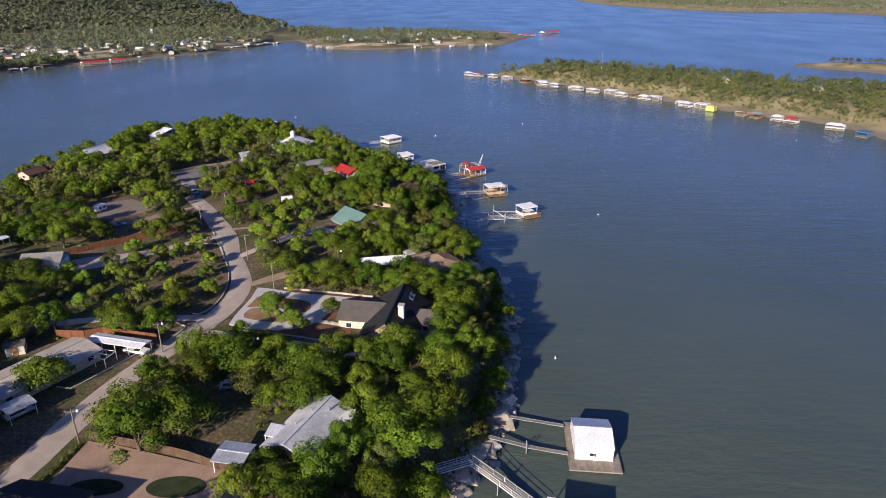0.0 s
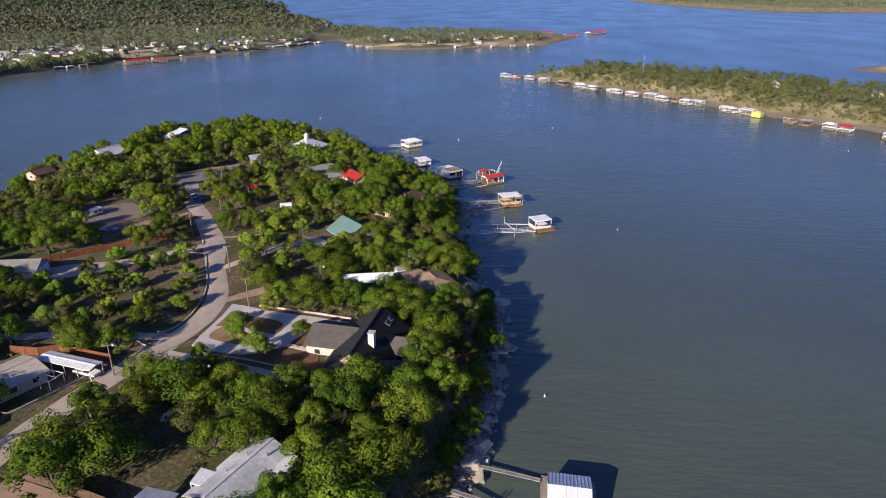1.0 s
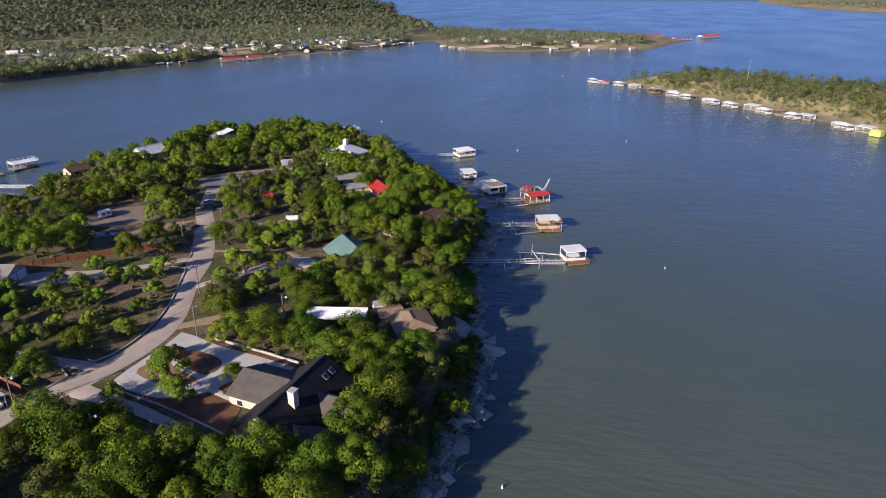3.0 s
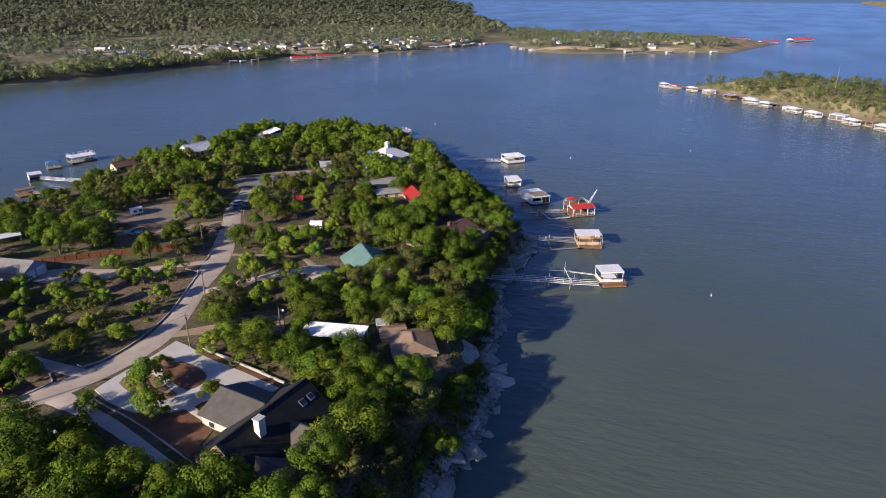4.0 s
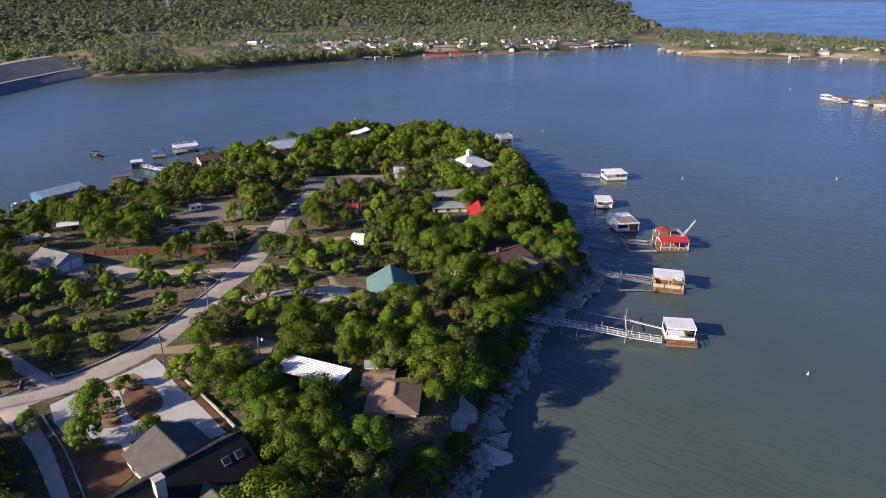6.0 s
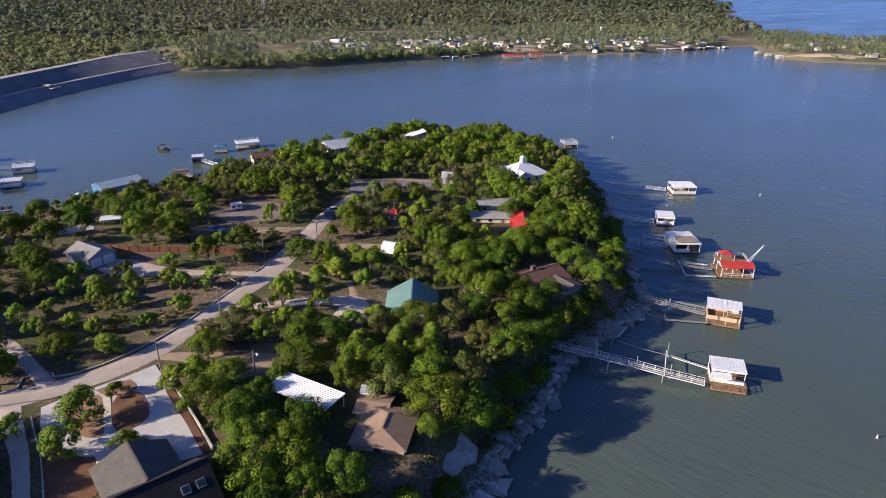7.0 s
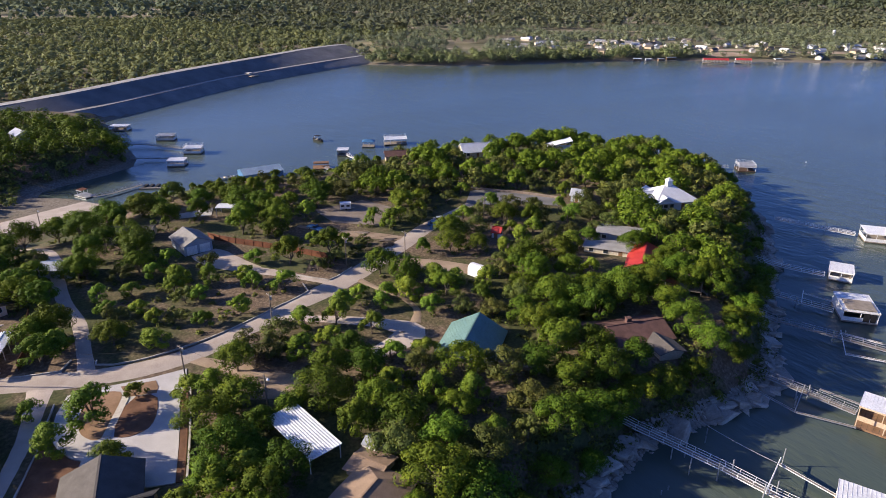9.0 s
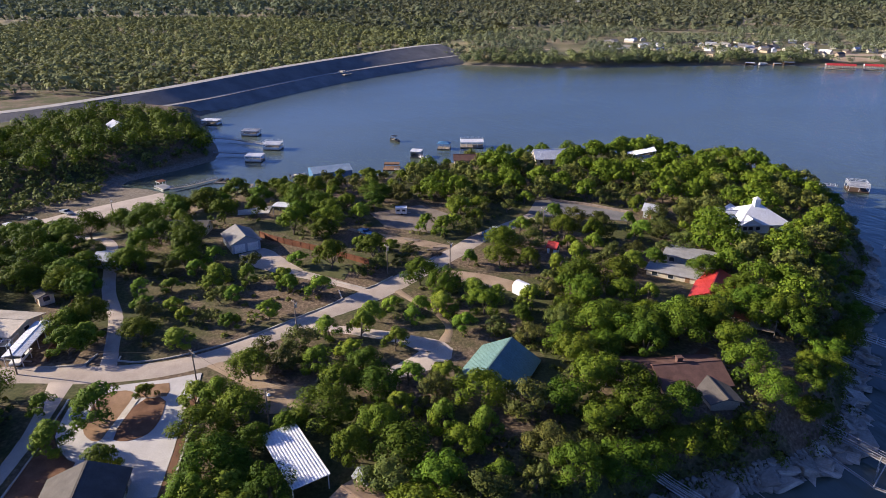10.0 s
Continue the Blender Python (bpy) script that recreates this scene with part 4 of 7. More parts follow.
scatter([(-62, 200), (-36, 204), (-22, 220), (-30, 262), (-60, 262), (-84, 226)], 5.6, [0, 1, 2, 3, 5, 5, 7, 8], (0.7, 1.02), 1500)
scatter([(-104, 222), (-120, 180), (-130, 150), (-120, 134), (-150, 140), (-140, 216)], 6.8, [0, 1, 2, 3, 5, 7, 8], (0.75, 1.0), 600)
scatter([(-176, 60), (-84, 60), (-82, 92), (-92, 108), (-84, 126), (-120, 126), (-150, 110), (-160, 96)], 5.8, [0, 1, 2, 3, 4, 7, 8], (0.78, 1.02), 1100)
scatter([(-110, 134), (-74, 134), (-62, 160), (-76, 172), (-94, 158), (-112, 152)], 7.5, [5, 6, 8], (0.45, 0.85), 260)


scatter([(-4, 60), (22, 100), (26, 170), (12, 205), (8, 262), (-50, 330), (-62, 318), (-14, 258), (-4, 205), (6, 165), (4, 120), (-6, 84)], 4.6, [2, 5, 5, 6, 7, 8], (0.55, 0.9), 2200)


def join_crowns(name, label, spots):
    """Many trees as one mesh: the crowns and trunks of the kinds above, turned and scaled."""
    vs, fs, ks, ns, n = [], [], [], [], 0
    mats = []
    for x, y, kind, size in spots:
        z, a = gz(x, y), float(rng.uniform(0, 2 * math.pi))
        rot = np.array([[math.cos(a), -math.sin(a), 0], [math.sin(a), math.cos(a), 0], [0, 0, 1]]) * size
        for child in KINDS[kind][0].children:
            me = child.data
            leafy_part = len(me.vertices) > 2000
            key = len(me.vertices), me.name
            if key not in CACHE:
                co = np.empty(len(me.vertices) * 3, np.float32)
                me.vertices.foreach_get("co", co)
                me.calc_loop_triangles()
                tri = np.empty(len(me.loop_triangles) * 3, np.int32)
                me.loop_triangles.foreach_get("vertices", tri)
                co, tri = co.reshape(-1, 3), tri.reshape(-1, 3)
                nr = np.empty(len(me.vertices) * 3, np.float32)
                if leafy_part:  # one sprig of three, made larger
                    nr = np.empty(len(me.loops) * 3, np.float32)
                    me.corner_normals.foreach_get("vector", nr)
                    keep = np.arange(len(co) // 3) % 3 < 1
                    nr = nr.reshape(-1, 3, 3)[keep].reshape(-1, 3)
                    tip = co.reshape(-1, 3, 3)[keep]
                    mid = tip.mean(1, keepdims=True)
                    co = (mid + (tip - mid) * 1.75).reshape(-1, 3)
                    tri = np.arange(len(co)).reshape(-1, 3)
                else:
                    me.vertices.foreach_get("normal", nr)
                    nr = nr.reshape(-1, 3)
                CACHE[key] = co, tri, nr
            co, tri, nr = CACHE[key]
            mat = me.materials[0]
            if mat not in mats:
                mats.append(mat)
            vs.append(co @ rot.T + [x, y, z])
            fs.append(tri + n)
            ns.append(nr @ rot.T / size)
            ks.append(np.full(len(tri), mats.index(mat), np.int32))
            n += len(co)
        TREES.append((x, y, KINDS[kind][1] * size))
    me = big_mesh(name, np.concatenate(vs), np.concatenate(fs), mats[0], True)
    me.normals_split_custom_set_from_vertices(np.concatenate(ns).astype(np.float32).tolist())
    for mat in mats[1:]:
        me.materials.append(mat)
    me.polygons.foreach_set("material_index", np.concatenate(ks))
    return tagged(new(name, me), label, "woodland", kind="stuff")


CACHE = {}


def spots_in(poly, gap, kinds, sizes, tries, shore=3.2):
    lo, hi = np.min(poly, 0), np.max(poly, 0)
    pts = rng.uniform(lo, hi, (tries, 2))
    d = inside_distance(pts[:, 0], pts[:, 1], poly)
    m = inside_distance(pts[:, 0], pts[:, 1], MAINLAND)
    got = []
    bad = blocked(pts[:, 0], pts[:, 1])
    for (x, y), a, b, c in zip(pts, d, m, bad):
        if a > 0 and b > shore and not c and far_from_trees(x, y, gap) and all((u - x) ** 2 + (v - y) ** 2 > gap * gap for u, v, _, _ in got):
            got.append((float(x), float(y), int(rng.choice(kinds)), float(rng.uniform(*sizes)) * (0.58 if x < -156 else 0.7 if b < 9 else 1.0)))
    return got


POINT = [(-116, 258), (-82, 286), (-58, 268), (-30, 262), (0, 262), (-50, 330), (-90, 356), (-150, 358), (-190, 290), (-184, 240), (-130, 216), (-112, 232)]
scatter([(-110, 222), (-84, 222), (-60, 240), (-56, 262), (-80, 285), (-118, 262)], 5.8, [2, 3, 5, 5, 7, 7, 8], (0.75, 1.02), 900)
join_crowns("point_woodland", "dense oaks covering the wooded point", spots_in(POINT, 5.3, [0, 1, 2, 4, 7, 7, 7, 8, 8], (0.78, 1.18), 2600))
join_crowns("cove_side_woodland", "oaks and olive trees along the cove side", spots_in([(-140, 216), (-184, 240), (-182, 150), (-165, 128), (-150, 140)], 5.0, [2, 3, 5, 7, 8], (0.6, 0.85), 1000, 6.0))

scatter([(-62, 178), (-70, 198), (-78, 214), (-64, 222), (-50, 200), (-50, 186)], 5.0, [0, 3, 5, 5, 6, 8], (0.6, 0.9), 500)
scatter([(-72, 184), (-86, 206), (-96, 222), (-104, 214), (-90, 196), (-80, 184)], 5.6, [0, 5, 6, 8], (0.6, 0.9), 260)


def undergrowth():
    """Low shrubs between the trees and down the bluff."""
    pts = np.concatenate([rng.uniform((-175, 60), (26, 356), (12000, 2)), rng.uniform((-30, 60), (20, 300), (3500, 2))])
    m = inside_distance(pts[:, 0], pts[:, 1], MAINLAND)
    t = np.array([(x, y) for x, y, _ in TREES])
    near = np.array([np.min((t[:, 0] - x) ** 2 + (t[:, 1] - y) ** 2) for x, y in pts])
    c, u, s = [], [], []
    k = 0
    bad = blocked(pts[:, 0], pts[:, 1])
    for (x, y), b, q, on in zip(pts, m, near, bad):
        want = 1.0 if (b < 14 and x > -70) else 0.45
        if b > 1.6 and q < (40 if b < 14 and x > -70 else 20) and rng.uniform() < want and not on:
            r = rng.uniform(0.8, 2.0) if (b < 14 and x > -70) else rng.uniform(0.5, 1.3)
            n = 26
            d = rng.normal(size=(n, 3))
            d[:, 2] = np.abs(d[:, 2])
            d /= np.linalg.norm(d, axis=1)[:, None]
            c.append(d * [r, r, r * 0.9] * rng.uniform(0.6, 1.0, (n, 1)) + [x, y, gz(x, y) + 0.1])
            u.append(d)
            s.append(rng.uniform(0.18, 0.36, n))
            k += 1
    v, f = sprigs(np.concatenate(c), np.concatenate(u) + rng.normal(size=(k * 26, 3)) * 0.5, np.concatenate(s), rng)
    tagged(new("undergrowth", leaf_mesh("undergrowth", v, f, LEAF_DRY, np.concatenate(u) + [0, 0, 0.3])), "olive green brush and low shrubs under the trees", "undergrowth", kind="stuff")


undergrowth()


def rocks():
    """Fallen limestone blocks along the lake shore."""
    kinds = []
    for seed in range(6):
        r = np.random.default_rng(90 + seed)
        bm = bmesh.new()
        bmesh.ops.create_cube(bm, size=1.7)
        for v in bm.verts:
            v.co += Vector(r.uniform(-0.32, 0.32, 3))
        edge = [e for e in bm.edges if r.uniform() < 0.5]
        bmesh.ops.bevel(bm, geom=edge, offset=0.2, segments=1, affect="EDGES")
        bmesh.ops.triangulate(bm, faces=bm.faces[:])
        me = bpy.data.meshes.new("rock")
        bm.to_mesh(me)
        bm.free()
        me.materials.append(LIMESTONE)
        kinds.append(me)
    line = resample([p for p in EAST_SHORE if 80 < p[1] < 340], 1.0)
    d = np.gradient(line, axis=0)
    d /= np.linalg.norm(d, axis=1)[:, None]
    inl = np.stack([-d[:, 1], d[:, 0]], 1)
    n = 285
    for k in range(n):
        i = int(rng.integers(0, len(line)))
        p = line[i] + inl[i] * rng.uniform(-1.5, 2.2)
        big = float(rng.choice([0.5, 0.7, 1.0, 1.4, 1.8], p=[0.2, 0.24, 0.26, 0.2, 0.1]))
        ob = new("rock", kinds[k % 6])
        ob.matrix_basis = pose(float(p[0]), float(p[1]), max(gz(*p), -0.2) + 0.15 * big, float(rng.uniform(-25, 25)), float(rng.uniform(-25, 25)), float(rng.uniform(0, 360))) @ Matrix.Diagonal((big * float(rng.uniform(0.8, 1.5)), big, big * float(rng.uniform(0.26, 0.5)), 1))
        tagged(ob, "fallen grey limestone block on the lake shore", "rock", "shore rocks")
    # broken stone between the blocks
    co = [np.array([v.co for v in me.vertices]) for me in kinds]
    tr = [np.array([p.vertices for p in me.polygons]) for me in kinds]
    vs, fs, k = [], [], 0
    heap = [i for i, q in enumerate(line) if 212 < q[1] < 262]
    for j in range(3300):
        i = int(rng.integers(0, len(line))) if j < 2700 else int(rng.choice(heap))
        p = line[i] + inl[i] * rng.uniform(-0.7, 3.2)
        s = float(rng.uniform(0.16, 0.5))
        a = float(rng.uniform(0, 6.28))
        rot = np.array([[math.cos(a), -math.sin(a), 0], [math.sin(a), math.cos(a), 0], [0, 0, rng.uniform(0.4, 0.9)]]) * s
        vs.append(co[j % 6] @ rot.T + [p[0], p[1], max(gz(*p), -0.1) + 0.1 * s])
        fs.append(tr[j % 6] + k)
        k += len(co[j % 6])
    tagged(new("rubble", big_mesh("rubble", np.concatenate(vs), np.concatenate(fs), LIMESTONE)), "broken grey limestone rubble along the waterline", "rubble", kind="stuff")


rocks()


def woods(name, poly, gap, R, leaves, size, mat, label, keep=1.0, lowest=1.0, seed=3, calm=0.0):
    """A far wood as one mesh: every tree a ragged heap of sprigs."""
    r = np.random.default_rng(seed)
    lo, hi = np.min(poly, 0), np.max(poly, 0)
    gx2, gy2 = np.meshgrid(np.arange(lo[0], hi[0], gap), np.arange(lo[1], hi[1], gap))
    x, y = gx2.ravel() + r.uniform(-0.5, 0.5, gx2.size) * gap, gy2.ravel() + r.uniform(-0.5, 0.5, gx2.size) * gap
    ok = inside_distance(x, y, poly) > 0
    x, y = x[ok], y[ok]
    thin = wave(x, y, gap * 14, seed) + 0.7 * wave(x, y, gap * 5, seed + 2) + r.uniform(-0.6, 0.6, len(x))
    h = height(x, y)
    ok = (h > lowest) & (thin > np.quantile(thin, 1 - keep))
    for cx, cy, cr in CLEARINGS:
        ok &= (x - cx) ** 2 + (y - cy) ** 2 > cr * cr
    x, y, h = x[ok], y[ok], h[ok]
    n = len(x)
    s = r.uniform(0.65, 1.25, (n, 1))
    lob = 5
    la, ld = r.uniform(0, 2 * math.pi, (n, lob)), r.uniform(0, 0.65, (n, lob)) * R * s
    lc = np.stack([ld * np.cos(la), ld * np.sin(la), R * s * r.uniform(0.7, 1.15, (n, lob))], 2)
    pick = r.integers(0, lob, (n, leaves))
    u = r.normal(size=(n, leaves, 3))
    u[..., 2] = u[..., 2] * 0.9 + 0.35
    u /= np.linalg.norm(u, axis=2)[..., None]
    c = np.take_along_axis(lc, pick[..., None], 1) + u * (R * 0.5 * s[..., None]) * r.uniform(0.7, 1.05, (n, leaves, 1))
    c += np.stack([x, y, h], 1)[:, None, :]
    sz = np.repeat(s * size, leaves, 1).ravel() * r.uniform(0.7, 1.3, n * leaves)
    mid = np.stack([x, y, h + R * 0.6 * s[:, 0]], 1)[:, None, :]
    out = (c - mid) / (R * s[..., None]) * 0.8 + u * 0.4 + [0, 0, 0.25]
    v, f = sprigs(c.reshape(-1, 3), out.reshape(-1, 3) + r.normal(size=(n * leaves, 3)) * 0.2, sz, r)
    tagged(new(name, leaf_mesh(name, v, f, mat, (out.reshape(-1, 3) + u.reshape(-1, 3) * 0.4) * (1 - calm) + np.array([0, 0, calm]))), label, "woodland", kind="stuff")
    return n


CLEARINGS = []


# ---------------------------------------------------------------- houses
def ribs(a, b, c, d, gap, tall=0.035, wide=0.07):
    """Standing seams from edge a-b to edge d-c of a roof slope (all corners as vectors), as a mesh collector."""
    g = Geo()
    a, b, c, d = (Vector(p) for p in (a, b, c, d))
    n = max(2, int((b - a).length / gap))
    up = Vector((0, 0, tall / 2))
    for k in range(n + 1):
        g.beam(a.lerp(b, k / n) + up, d.lerp(c, k / n) + up, wide, tall)
    return g


def window(parent, p, face, w, h, frame_mat=WHITE_PAINT):
    """A framed window on a wall at p, facing +x, -x, +y or -y."""
    x, y, z = p
    win = Geo()
    pane = Geo()
    if face[0] == "x":
        s = 1 if face[1] == "+" else -1
        for y0, y1, z0, z1 in ((y - w / 2 - 0.08, y + w / 2 + 0.08, z + h, z + h + 0.09), (y - w / 2 - 0.08, y + w / 2 + 0.08, z - 0.09, z), (y - w / 2 - 0.08, y - w / 2, z, z + h), (y + w / 2, y + w / 2 + 0.08, z, z + h)):
            win.box(min(x, x + s * 0.07), y0, z0, max(x, x + s * 0.07), y1, z1)
        pane.box(min(x, x + s * 0.03), y - w / 2, z, max(x, x + s * 0.03), y + w / 2, z + h)
    else:
        s = 1 if face[1] == "+" else -1
        for x0, x1, z0, z1 in ((x - w / 2 - 0.08, x + w / 2 + 0.08, z + h, z + h + 0.09), (x - w / 2 - 0.08, x + w / 2 + 0.08, z - 0.09, z), (x - w / 2 - 0.08, x - w / 2, z, z + h), (x + w / 2, x + w / 2 + 0.08, z, z + h)):
            win.box(x0, min(y, y + s * 0.07), z0, x1, max(y, y + s * 0.07), z1)
        pane.box(x - w / 2, min(y, y + s * 0.03), z, x + w / 2, max(y, y + s * 0.03), z + h)
    f = part("window", win, frame_mat, parent)
    part("pane", pane, GLASS, f)


def block(parent, L, W, eave, ridge, roof_mat, wall_mat, x=0.0, y=0.0, rot=0.0, hip=0.0, over=0.45, seams=0.0, windows=True, thick=0.16, open_sides=False, door=True):
    """One gabled or hipped block under parent: walls, two or four roof slopes, windows, door. The ridge runs along local x."""
    M = pose(x, y, 0, 0, 0, rot)

    def put(ob):
        ob.matrix_local = M
        return ob

    hx, hy = L / 2, W / 2
    if not open_sides:
        t = ridge - 0.12
        e = eave - 0.05
        pts = [(-hx, -hy, -0.5), (hx, -hy, -0.5), (hx, hy, -0.5), (-hx, hy, -0.5), (-hx, -hy, e), (hx, -hy, e), (hx, hy, e), (-hx, hy, e)]
        faces = [(0, 1, 5, 4), (1, 2, 6, 5), (2, 3, 7, 6), (3, 0, 4, 7), (3, 2, 1, 0)]
        if hip <= 0:
            pts += [(-hx, 0, t), (hx, 0, t)]
            faces += [(5, 6, 9), (7, 4, 8)]
        body = put(part("wall", Geo().add(pts, faces), wall_mat, parent))
        if windows:
            n = max(1, int(L / 3.4))
            for k in range(n):
                wx = -hx + (k + 0.5) * L / n
                for s in (-1, 1):
                    if door and s == -1 and k == n // 2:
                        dg = Geo().box(wx - 0.5, -hy - 0.06, 0, wx + 0.5, -hy, 2.05)
                        part("door", dg, BROWN_WOOD, body)
                    else:
                        window(body, (wx, s * hy, 0.95), "y+" if s > 0 else "y-", 1.2, 1.1)
            for s in (-1, 1):
                window(body, (s * hx, 0, 0.95), "x+" if s > 0 else "x-", 1.3, 1.1)
    else:
        n = max(2, int(L / 3.2) + 1)
        for k in range(n):
            for s in (-1, 1):
                px = -hx + 0.15 + k * (L - 0.3) / (n - 1)
                put(part("post", Geo().box(px - 0.06, s * (hy - 0.1) - 0.06, -0.3, px + 0.06, s * (hy - 0.1) + 0.06, eave), WHITE_PAINT, parent))
    ox, oy = hx + over, hy + over
    slope = (ridge - eave) / hy
    ez = eave - over * slope
    rx = ox - hip if hip > 0 else ox
    for s in (-1, 1):
        low = [(-ox, s * oy, ez), (ox, s * oy, ez)]
        top = [(rx, 0, ridge), (-rx, 0, ridge)]
        q = low + top if s < 0 else [low[1], low[0], top[1], top[0]]
        r = put(part("roof_slope", Geo().slab(q, thick), roof_mat, parent))
        if seams:
            if hip > 0:
                continue
            part("roof_seams", ribs(q[0], q[1], q[2], q[3], seams), roof_mat, r)
    if hip > 0:
        for s in (-1, 1):
            q = [(s * ox, -s * oy, ez), (s * ox, s * oy, ez), (s * rx, 0, ridge)]
            put(part("roof_slope", Geo().slab(q, thick), roof_mat, parent))
    put(part("ridge_cap", Geo().beam((-rx, 0, ridge + 0.02), (rx, 0, ridge + 0.02), 0.3, 0.09), roof_mat, parent))


def flat_roof(parent, pts, z, mat, posts=True, seams=0.0, thick=0.14, base=-0.3):
    """A flat or tilted sheet roof over given corners x, y, or x, y, z, on corner posts."""
    q = [(p[0], p[1], z + (p[2] if len(p) > 2 else 0)) for p in pts]
    r = part("roof", Geo().slab(q, thick), mat, parent)
    if seams:
        part("roof_seams", ribs(q[0], q[1], q[2], q[3], seams), mat, r)
    if posts:
        c = np.mean(q, 0)
        for p in q:
            a = np.array(p) + (c - p) * 0.05
            part("post", Geo().box(a[0] - 0.06, a[1] - 0.06, base, a[0] + 0.06, a[1] + 0.06, p[2] - thick), WHITE_PAINT, parent)
    return r


def dwelling(name, label, x, y, rot, category="house", z=None):
    return thing(name, label, category, x, y, gz(x, y) if z is None else z, rot)


def dark_house():
    h = dwelling("house", "stone and tan house with steep shingle roof and a lower wing", -10.7, 129, 81.7, z=gz(-10.7, 129) - 0.8)
    block(h, 19, 12, 2.7, 6.9, SHINGLE_MAIN, TAN_WALL)
    block(h, 9.4, 10, 3.1, 5.2, SHINGLE_GREY, STONE_WALL, 2.6, 7.8, 90, windows=True, door=False)
    block(h, 6, 6, 2.8, 4.6, SHINGLE_GREY, TAN_WALL, 2.0, -7.0, 90)
    block(h, 5, 5.4, 2.6, 4.0, SHINGLE_GREY, TAN_WALL, -6.6, -6.6, 90)
    ch = part("chimney", Geo().box(-4.0, -2.8, 2.5, -2.7, -1.6, 8.0), STONE_WALL, h, "pale stone chimney")
    part("chimney_cap", Geo().box(-4.1, -2.9, 8.0, -2.6, -1.5, 8.18), CONCRETE, ch)
    for k in (6.0, 8.0):
        a, b = 3.0, 2.0
        sk = part("skylight", Geo().slab([(k - 0.6, -a, 6.9 - a * 0.7 + 0.1), (k + 0.6, -a, 6.9 - a * 0.7 + 0.1), (k + 0.6, -b, 6.9 - b * 0.7 + 0.1), (k - 0.6, -b, 6.9 - b * 0.7 + 0.1)], 0.14), STEEL, h, "steel framed skylight")
        part("pane", Geo().slab([(k - 0.5, -a + 0.12, 6.9 - (a - 0.12) * 0.7 + 0.12), (k + 0.5, -a + 0.12, 6.9 - (a - 0.12) * 0.7 + 0.12), (k + 0.5, -b - 0.12, 6.9 - (b + 0.12) * 0.7 + 0.12), (k - 0.5, -b - 0.12, 6.9 - (b + 0.12) * 0.7 + 0.12)], 0.03), GLASS, sk)


def white_metal_house():
    h = dwelling("house", "long low house with a weathered white ribbed metal roof", -22.2, 89.8, 67.5)
    block(h, 13.4, 8.6, 2.6, 4.3, STREAKED, CREAM_WALL)
    for vx, vy in ((2.6, 1.2), (-1.4, 1.6), (4.0, -1.5)):
        part("vent", Geo().tube((vx, vy, 3.5), (vx, vy, 4.4), 0.14, 0.14, 8), STEEL, h)
    a = thing("awning", "flat white metal patio awning on posts against the house", "awning", -26.8, 88.4, gz(-26.8, 88.4), 0)
    flat_roof(a, [(-2.2, -1.2), (1.8, -2.2), (2.4, 0.9), (-1.9, 2.1)], 2.9, WHITE_METAL, seams=0.5)
    b = thing("awning", "small white flat porch awning beside the metal roofed house", "awning", -16.4, 92.6, gz(-16.4, 92.6), 0)
    flat_roof(b, [(-1.2, -1.9), (1.2, -1.9), (1.4, 1.7), (-1.3, 2.2)], 2.9, WHITE_METAL, seams=0.5)
    s = dwelling("shed", "open shed with a flat pale metal roof by a board fence", -32.9, 83.4, -10, "shed")
    block(s, 5, 4.6, 2.6, 2.85, GREY_METAL, GREY_WALL, seams=0.6, open_sides=True, over=0.2)


def west_compound():
    h = dwelling("house", "long low house under a faded tan and grey metal roof", -78.6, 107.6, 62)
    block(h, 20, 9, 2.5, 3.5, CREAM_METAL, CREAM_WALL, over=0.6)
    c = dwelling("carport", "narrow white metal carport roof on thin posts", -67.6, 118, -13.5, "carport")
    block(c, 13, 3.2, 2.5, 2.75, WHITE_METAL, WHITE_PAINT, open_sides=True, seams=0.6, over=0.1)
    c2 = dwelling("carport", "small grey metal carport on posts beside the road", -75.2, 95.9, 55, "carport")
    block(c2, 4.6, 4, 2.4, 2.7, GREY_METAL, WHITE_PAINT, open_sides=True, seams=0.6, over=0.1)
    s = dwelling("shed", "small cream shed with a brown flat roof", -88.9, 117, 26, "shed")
    block(s, 3.4, 3.0, 2.3, 2.7, SHINGLE_GREY, CREAM_WALL, over=0.3)
    a = dwelling("pergola", "bare white pipe frame beside a carport", -69.4, 113.4, -13.5, "pergola")
    for k in range(3):
        part("rail", Geo().beam((-2.4 + 2.4 * k, -1.6, 2.0), (-2.4 + 2.4 * k, 1.6, 2.0), 0.1), WHITE_PAINT, a)
        for s2 in (-1.6, 1.6):
            part("post", Geo().box(-2.45 + 2.4 * k, s2 - 0.05, -0.3, -2.35 + 2.4 * k, s2 + 0.05, 2.0), WHITE_PAINT, a)
    for s2 in (-1.6, 0, 1.6):
        part("rail", Geo().beam((-2.6, s2, 2.08), (2.6, s2, 2.08), 0.1), WHITE_PAINT, a)


